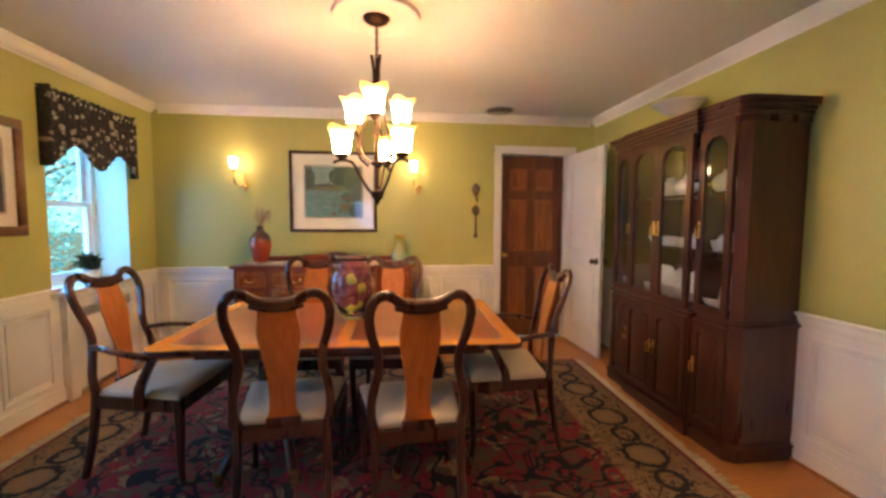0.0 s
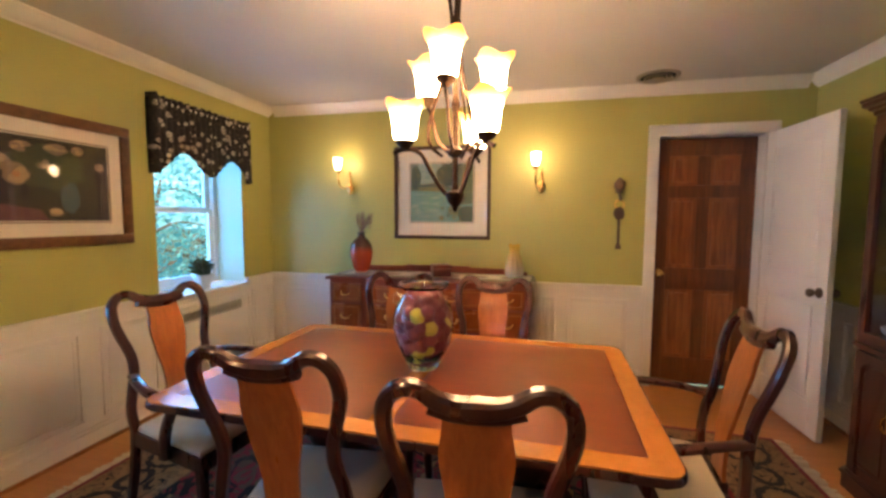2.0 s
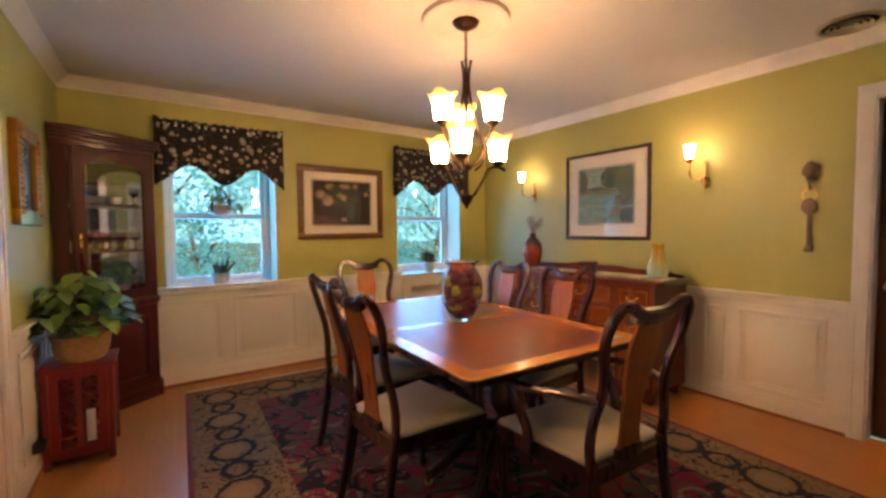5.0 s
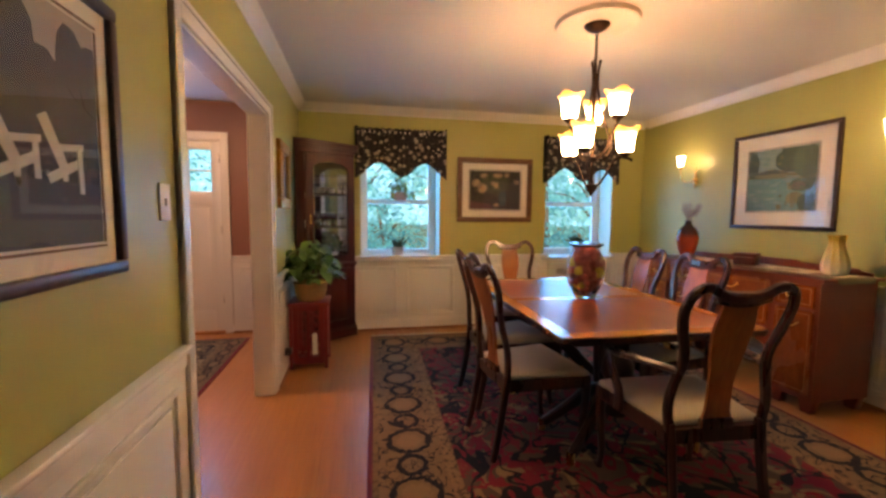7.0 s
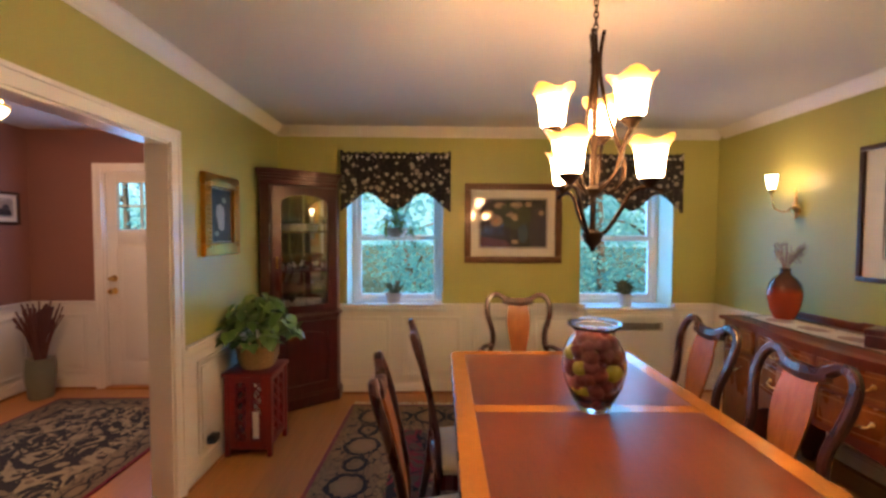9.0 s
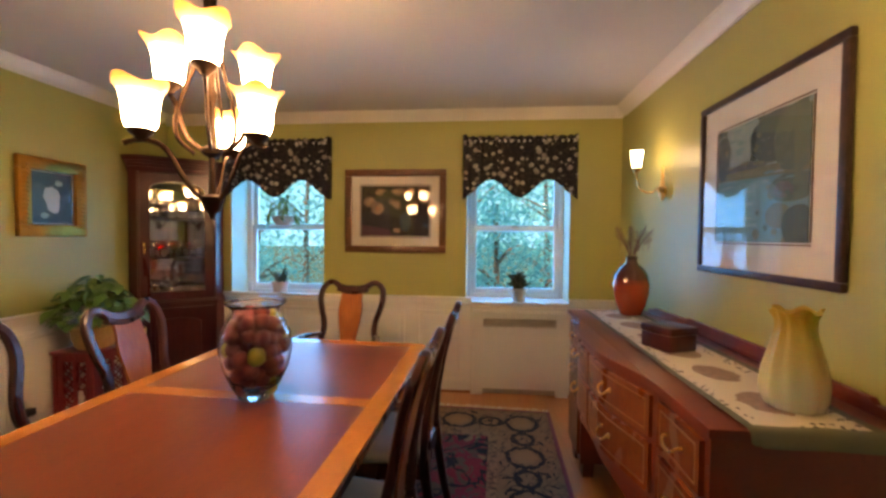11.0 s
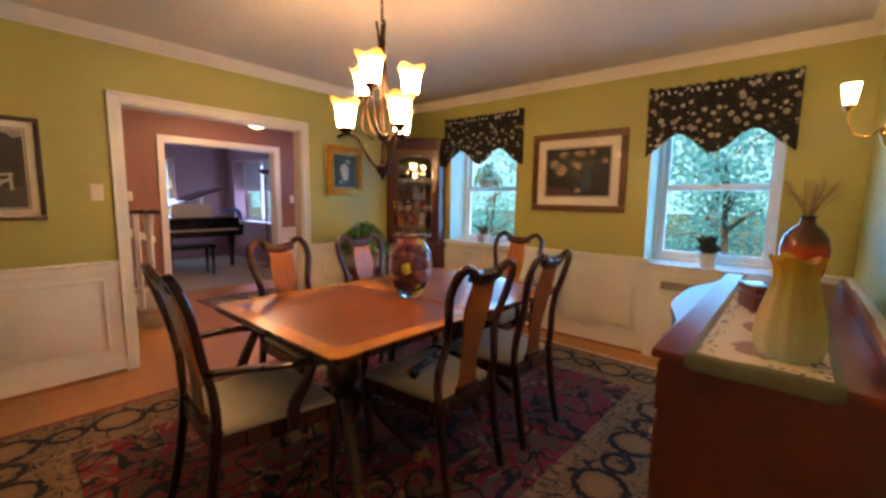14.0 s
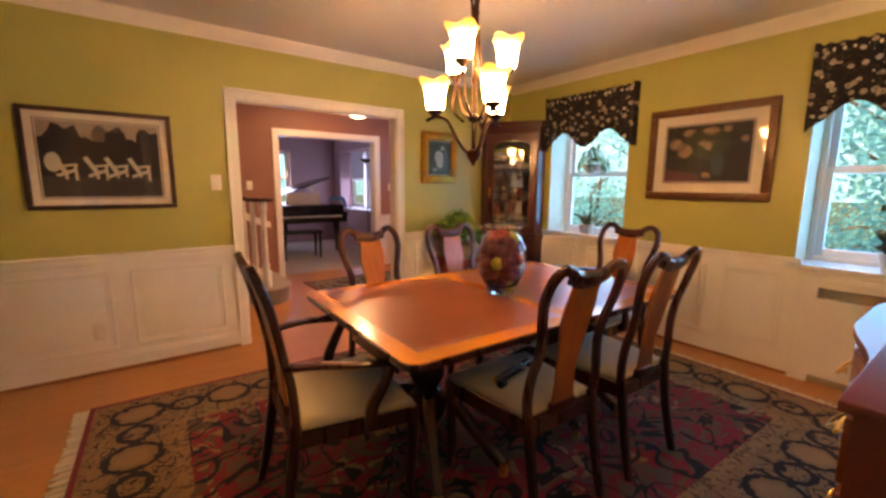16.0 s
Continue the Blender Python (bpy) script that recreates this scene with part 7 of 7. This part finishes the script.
# ---------------------------------------------------------------- stairs, rising to the east along the foyer's south wall
st = tagged(new("stairs"), "staircase with wooden treads, white risers and white balusters", "stairs", "", "structure")
SX, SY0, SY1 = 0.08, FY0, -0.98
for k in range(9):
    z, x0 = 0.18 * (k + 1), SX + 0.26 * k
    if k == 0:
        pts = [(-0.02, SY0 + 0.001), (-0.06, -1.6), (-0.07, -1.25), (-0.05, -0.98), (0.02, -0.83), (0.12, -0.75), (0.24, -0.735), (0.34, -0.79), (0.40, -0.95), (0.40, SY0 + 0.001)]
        bm = bmesh.new()
        slab(bm, [(a, b) for a, b in pts], 0.001, z - 0.028)
        part("riser", bm, M["carpet"], st, "carpeted curved bottom riser")
        bm = bmesh.new()
        c0 = Vector((sum(p[0] for p in pts) / len(pts), sum(p[1] for p in pts) / len(pts)))
        slab(bm, [(c0.x + (a - c0.x) * 1.05, max(SY0 + 0.001, c0.y + (b - c0.y) * 1.04)) for a, b in pts], z - 0.0275, z, 0.006)
        part("tread", bm, M["carpet"], st, "carpeted curved bottom tread")
    else:
        part("riser", boxed(x0, x0 + 0.02, SY0 + 0.001, SY1, z - 0.18, z - 0.0285), M["white"], st, "white painted riser")
        part("tread", boxed(x0 - 0.02, x0 + 0.28, SY0 + 0.001, SY1 + 0.02, z - 0.028, z, bev=0.006), M["carpet"], st, "beige carpeted tread")
    if k:
        part("string", boxed(x0 + 0.0205, x0 + 0.26, SY1 - 0.03, SY1 - 0.001, 0.001, z - 0.029), M["white"], st)
bm = bmesh.new()
lathe(bm, [(0.0, 0.18), (0.05, 0.181), (0.05, 0.36), (0.036, 0.38), (0.042, 0.42), (0.03, 0.46), (0.026, 0.9), (0.034, 0.95), (0.03, 1.0), (0.04, 1.05), (0.045, 1.13), (0.0, 1.135)], 18, (SX + 0.14, SY1 + 0.07, 0))
part("newel", bm, M["white"], st, "white turned newel post")
bal = [(0.0, 0.0), (0.021, 0.0), (0.021, 0.16), (0.014, 0.18), (0.023, 0.26), (0.016, 0.36), (0.014, 0.74), (0.017, 0.80), (0.0, 0.80)]
bm = bmesh.new()
lathe(bm, bal, 10)
bal_me = mesh_of("baluster", bm, M["white"], True, 50)
spots = [(SX + 0.24, SY1 + 0.10, 0.18), (SX + 0.24, SY1 - 0.02, 0.18)]
for k in range(1, 9):
    spots += [(SX + 0.26 * k + 0.05, SY1 - 0.02, 0.18 * (k + 1)), (SX + 0.26 * k + 0.18, SY1 - 0.02, 0.18 * (k + 1))]
for x, y, z in spots:
    ob = new("baluster", bal_me)
    ob.parent = st
    over = max(0.0, (x - SX - 0.3)) / 0.26 * 0.18
    ob.matrix_basis = Matrix.Translation((x, y, z)) @ Matrix.Diagonal((1, 1, max(0.9, (1.13 + over - z) / 0.80), 1))
bm = bmesh.new()
sweep(bm, smooth_path([(SX + 0.06, SY1 + 0.10, 1.145), (SX + 0.14, SY1 + 0.13, 1.15), (SX + 0.24, SY1 + 0.10, 1.15), (SX + 0.32, SY1 + 0.0, 1.17), (SX + 0.6, SY1 - 0.02, 1.36), (SX + 1.4, SY1 - 0.02, 1.92), (SX + 2.1, SY1 - 0.02, 2.40)]), 0.032, 0.022, (0, 1, 0))
part("handrail", bm, M["chair"], st, "dark polished handrail")
bm = bmesh.new()
slab(bm, [(-0.14, 0.72), (-0.14, 0.80), (0.1, 0.90), (2.3, 2.44), (2.42, 2.44), (0.1, 0.80)], FY0 + 0.001, FY0 + 0.014, 0.003, "y")
part("wall_string", bm, M["white"], st)

# ---------------------------------------------------------------- living room
pn = thing("grand_piano", pose(-1.25, -4.62, 0.006), "black lacquered grand piano with its lid raised", "piano")
out = [(-0.72, 0.72), (0.72, 0.72), (0.72, 0.30), (0.70, -0.1), (0.52, -0.42), (0.25, -0.62), (-0.1, -0.72), (-0.5, -0.74), (-0.72, -0.62)]
bm = bmesh.new()
slab(bm, [(-a, b) for a, b in out[::-1]], 0.66, 0.92, 0.008)
part("case", bm, M["black"], pn)
part("key_bed", boxed(-0.70, 0.70, 0.721, 0.93, 0.60, 0.70, bev=0.008), M["black"], pn)
part("keys", boxed(-0.62, 0.62, 0.725, 0.87, 0.701, 0.722), M["key_white"], pn, "row of ivory piano keys")
for sx in (-1, 1):
    part("cheek", boxed(*sorted((sx * 0.63, sx * 0.72)), 0.721, 0.92, 0.7005, 0.80, bev=0.01), M["black"], pn)
for x, y in ((-0.60, 0.62), (0.60, 0.62), (0.1, -0.5)):
    bm = bmesh.new()
    lathe(bm, [(0.0, 0.0), (0.03, 0.0), (0.04, 0.06), (0.035, 0.1), (0.06, 0.45), (0.07, 0.599), (0.0, 0.6)], 12, (x, y, 0))
    part("leg", bm, M["black"], pn)
bm = bmesh.new()
slab(bm, [(-a, b) for a, b in out[::-1] if b < 0.35] + [(0.72, 0.30)], 0.0, 0.022, 0.004)
for v in bm.verts:
    v.co = pose(0.72, 0, 0.925, 0, 21, 0) @ (v.co - Vector((0.72, 0, 0)))
lid = part("lid", bm, M["black"], pn)
bm = bmesh.new()
sweep(bm, [Vector((-0.45, -0.15, 0.92)), Vector((-0.36, -0.12, 1.33))], 0.01, 0.01, (0, 1, 0))
part("lid_prop", bm, M["brass"], pn)
bm = bmesh.new()
slab(bm, [(-0.34, 0.925), (0.34, 0.925), (0.30, 1.16), (-0.30, 1.16)], 0.50, 0.515, 0.003, "y")
part("music_desk", bm, M["paper"], pn, "pale sheet music on the music desk")
bn = thing("piano_bench", pose(-0.98, -3.52, 0.006), "black padded piano bench", "bench")
part("seat", boxed(-0.36, 0.36, -0.17, 0.17, 0.44, 0.50, bev=0.015), M["black"], bn)
for sx in (-1, 1):
    for sy in (-1, 1):
        bm = bmesh.new()
        lathe(bm, [(0.0, 0.0), (0.018, 0.0), (0.028, 0.439), (0.0, 0.4395)], 10, (sx * 0.31, sy * 0.13, 0))
        part("leg", bm, M["black"], bn)
bm = bmesh.new()
rows_ = []
rr = random.Random(3)
for i in range(13):
    rows_.append([bm.verts.new((-0.17 + 0.028 * i, -0.13 + 0.03 * j, 0.03 + 0.05 * math.sin(i * 0.9 + j * 0.5) * math.cos(j * 0.7) + 0.06 * math.exp(-((i - 6) ** 2 + (j - 4) ** 2) / 14) + (-0.12 if i < 2 else 0))) for j in range(9)])
for a, b_ in zip(rows_, rows_[1:]):
    for j in range(8):
        bm.faces.new((a[j], a[j + 1], b_[j + 1], b_[j]))
bl = tagged(part("blue_cloth", bm, M["bluecloth"], None, "", True, 80), "crumpled blue cloth lying on the piano", "cloth")
bl.matrix_basis = pose(-1.93, -4.10, 0.98)
sol = bl.modifiers.new("thickness", "SOLIDIFY")
sol.thickness = 0.012
tor = thing("torchiere_lamp", pose(-2.30, -3.505, 0.006), "tall black torchiere floor lamp, unlit", "floor lamp")
bm = bmesh.new()
lathe(bm, [(0.0, 0.0), (0.12, 0.0), (0.12, 0.015), (0.03, 0.03), (0.012, 0.06), (0.012, 1.70), (0.02, 1.72), (0.0, 1.725)], 18)
part("pole", bm, M["iron"], tor)
bm = bmesh.new()
lathe(bm, [(0.0, 1.72), (0.04, 1.722), (0.10, 1.76), (0.13, 1.80), (0.126, 1.801), (0.096, 1.766), (0.0, 1.73)], 22, cap=False)
part("shade", bm, M["iron"], tor)

# ---------------------------------------------------------------- outdoors
s = Sh("lawn")
gcol = s.mix(s.noise(0.6, 4), (0.02, 0.06, 0.04), (0.04, 0.09, 0.055))
M["lawn"] = s.done(s.mix(s.m("MULTIPLY", s.noise(30, 3), 0.4), gcol, (0.025, 0.05, 0.03)), 0.95)
bm = bmesh.new()
ring_pts = [(FX0 - 0.9, LY0 - 0.5), (4.2, LY0 - 0.5), (4.2, YN + 1.0), (FX0 - 0.9, YN + 1.0)]
far = [(-900, -900), (900, -900), (900, 900), (-900, 900)]
for i in range(4):
    j = (i + 1) % 4
    bm.faces.new([bm.verts.new((*p, -0.45)) for p in (ring_pts[i], far[i], far[j], ring_pts[j])])
bmesh.ops.remove_doubles(bm, verts=bm.verts, dist=0.001)
bm.faces.new([v for p in ring_pts for v in bm.verts if (v.co.xy - Vector(p)).length < 0.01])
tagged(part("ground", bm, M["lawn"], None, "", False), "green lawn round the house", "lawn", "", "structure")

# Daylight on the distant woods, blue cast included, is put in as emission.
s = Sh("glowing_woods")
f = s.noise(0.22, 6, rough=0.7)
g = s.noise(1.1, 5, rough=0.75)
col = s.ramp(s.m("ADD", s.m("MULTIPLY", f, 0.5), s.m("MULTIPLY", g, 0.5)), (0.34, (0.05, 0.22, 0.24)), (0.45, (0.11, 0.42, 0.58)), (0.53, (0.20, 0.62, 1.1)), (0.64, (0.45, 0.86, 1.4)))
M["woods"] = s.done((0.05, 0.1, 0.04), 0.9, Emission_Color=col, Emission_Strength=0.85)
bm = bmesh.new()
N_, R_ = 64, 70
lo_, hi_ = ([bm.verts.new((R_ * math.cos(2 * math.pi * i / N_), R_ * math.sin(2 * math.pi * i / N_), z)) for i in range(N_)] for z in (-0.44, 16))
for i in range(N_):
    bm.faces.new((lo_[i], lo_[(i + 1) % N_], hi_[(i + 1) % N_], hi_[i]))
tagged(part("backdrop_woods", bm, M["woods"], None, "", True), "glowing blue-tinted backdrop of woods in the distance", "woods", "", "structure")


def tree(x, y, height, spread, leaves, seed, leaf_size=0.16, low=0.3):
    ob = thing("tree", pose(x, y, -0.45), "leafy green tree in sunlight outside the window, leaves tinted daylight blue", "tree", "trees outside")
    r = random.Random(seed)
    bm = bmesh.new()
    tips = []
    sweep(bm, smooth_path([(0, 0, -0.05), (r.uniform(-0.1, 0.1), r.uniform(-0.1, 0.1), height * 0.35), (r.uniform(-0.3, 0.3), r.uniform(-0.3, 0.3), height * 0.9)], 5), 0.09, 0.09, (1, 0, 0), lambda t: 1.1 - 0.95 * t, 8)
    for k in range(16):
        z = height * r.uniform(low * 0.7, 0.85)
        a = r.uniform(0, 6.283)
        ln = spread * r.uniform(0.5, 1.0) * (1.1 - 0.5 * z / height)
        tip = Vector((ln * math.cos(a), ln * math.sin(a), z + r.uniform(-0.1, 0.5) * ln))
        tips.append((Vector((0, 0, z)), tip))
        sweep(bm, smooth_path([(0, 0, z - 0.1), tip * 0.5 + Vector((0, 0, z * 0.5 + 0.1)), tip], 4), 0.028, 0.028, (0, 0, 1), lambda t: 1.1 - 0.95 * t, 5)
    part("trunk", bm, M["bark"], ob)
    verts, faces = [], []
    for _ in range(leaves):
        a_, b_ = r.choice(tips)
        t = r.random() ** 0.6
        p = a_.lerp(b_, t) + Vector((r.gauss(0, 1), r.gauss(0, 1), r.gauss(0, 0.8))) * spread * 0.16
        d = Vector((r.gauss(0, 1), r.gauss(0, 1), r.gauss(-0.2, 0.6))).normalized()
        s_ = d.orthogonal().normalized()
        w, ln = leaf_size * r.uniform(0.25, 0.45), leaf_size * r.uniform(0.6, 1.2)
        i = len(verts)
        verts += [tuple(p), tuple(p + d * ln * 0.5 + s_ * w), tuple(p + d * ln), tuple(p + d * ln * 0.5 - s_ * w)]
        faces.append((i, i + 1, i + 2, i + 3))
    me = bpy.data.meshes.new("crown")
    me.from_pydata(verts, [], faces)
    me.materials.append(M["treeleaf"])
    crown_ob = new("crown", me)
    crown_ob.parent = ob
    tagged(crown_ob, kind="stuff")


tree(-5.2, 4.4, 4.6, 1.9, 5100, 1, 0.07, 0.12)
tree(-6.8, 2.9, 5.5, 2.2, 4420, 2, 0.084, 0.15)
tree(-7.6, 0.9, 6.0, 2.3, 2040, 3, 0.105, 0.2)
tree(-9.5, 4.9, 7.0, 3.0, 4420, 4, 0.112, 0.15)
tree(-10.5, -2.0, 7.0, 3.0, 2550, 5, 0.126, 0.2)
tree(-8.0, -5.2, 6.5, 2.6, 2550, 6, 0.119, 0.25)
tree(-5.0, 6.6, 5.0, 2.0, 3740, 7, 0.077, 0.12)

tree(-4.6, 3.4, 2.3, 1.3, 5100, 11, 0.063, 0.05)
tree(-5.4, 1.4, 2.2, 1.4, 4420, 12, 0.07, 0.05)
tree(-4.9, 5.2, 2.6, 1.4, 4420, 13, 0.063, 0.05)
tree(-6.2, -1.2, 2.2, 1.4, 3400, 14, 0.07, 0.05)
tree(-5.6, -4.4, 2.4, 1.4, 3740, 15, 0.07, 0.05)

# ---------------------------------------------------------------- oak floor boards
PW = 0.075
rnd = random.Random(2)
board_meshes = {}
for ln in (0.7, 1.0, 1.3):
    board_meshes[ln] = mesh_of("floor_board", boxed(-ln / 2 + 0.0002, ln / 2 - 0.0002, -PW / 2 + 0.0002, PW / 2 - 0.0002, -0.0032, 0.0, bev=0.0003), M["oak"], False)
rest_v, rest_f, count = [], [], 0
y = FY0 - 0.14
while y < YN + 0.05:
    left = (FX0 if y < YS - 0.1 else XW) - 0.05
    x = left - rnd.uniform(0, 0.9)
    while x < 2.33:
        ln = rnd.choice((0.7, 1.0, 1.3))
        if x + ln < left + 0.1:
            x += ln
            continue
        cx, cy = x + ln / 2, y + PW / 2
        near = (YS - 0.5 < cy < 1.05 and -2.4 < cx < 2.3) or (cy > 3.6 and 0.0 < cx < 2.2) or (-1.2 < cy < YS and -1.0 < cx < 1.0)
        if near and x > left and x + ln < 2.37 and count < 290:
            count += 1
            b_ = new("floor_board", board_meshes[ln])
            b_.parent = floor
            b_.location = (cx, cy, 0)
        else:
            i = len(rest_v)
            x0, x1, y0, y1 = max(x, left) + 0.0003, min(x + ln, 2.37) - 0.0003, y + 0.0003, y + PW - 0.0003
            rest_v += [(x0, y0, 0), (x1, y0, 0), (x1, y1, 0), (x0, y1, 0), (x0, y0, -0.0032), (x1, y0, -0.0032), (x1, y1, -0.0032), (x0, y1, -0.0032)]
            rest_f += [(i, i + 1, i + 2, i + 3), (i, i + 4, i + 5, i + 1), (i + 1, i + 5, i + 6, i + 2), (i + 2, i + 6, i + 7, i + 3), (i + 3, i + 7, i + 4, i)]
        x += ln
    y += PW
me = bpy.data.meshes.new("floor_boards_rest")
me.from_pydata(rest_v, [], rest_f)
me.materials.append(M["oak"])
rest = new("floor_board_rest", me)
rest.parent = floor
tagged(rest, kind="stuff")
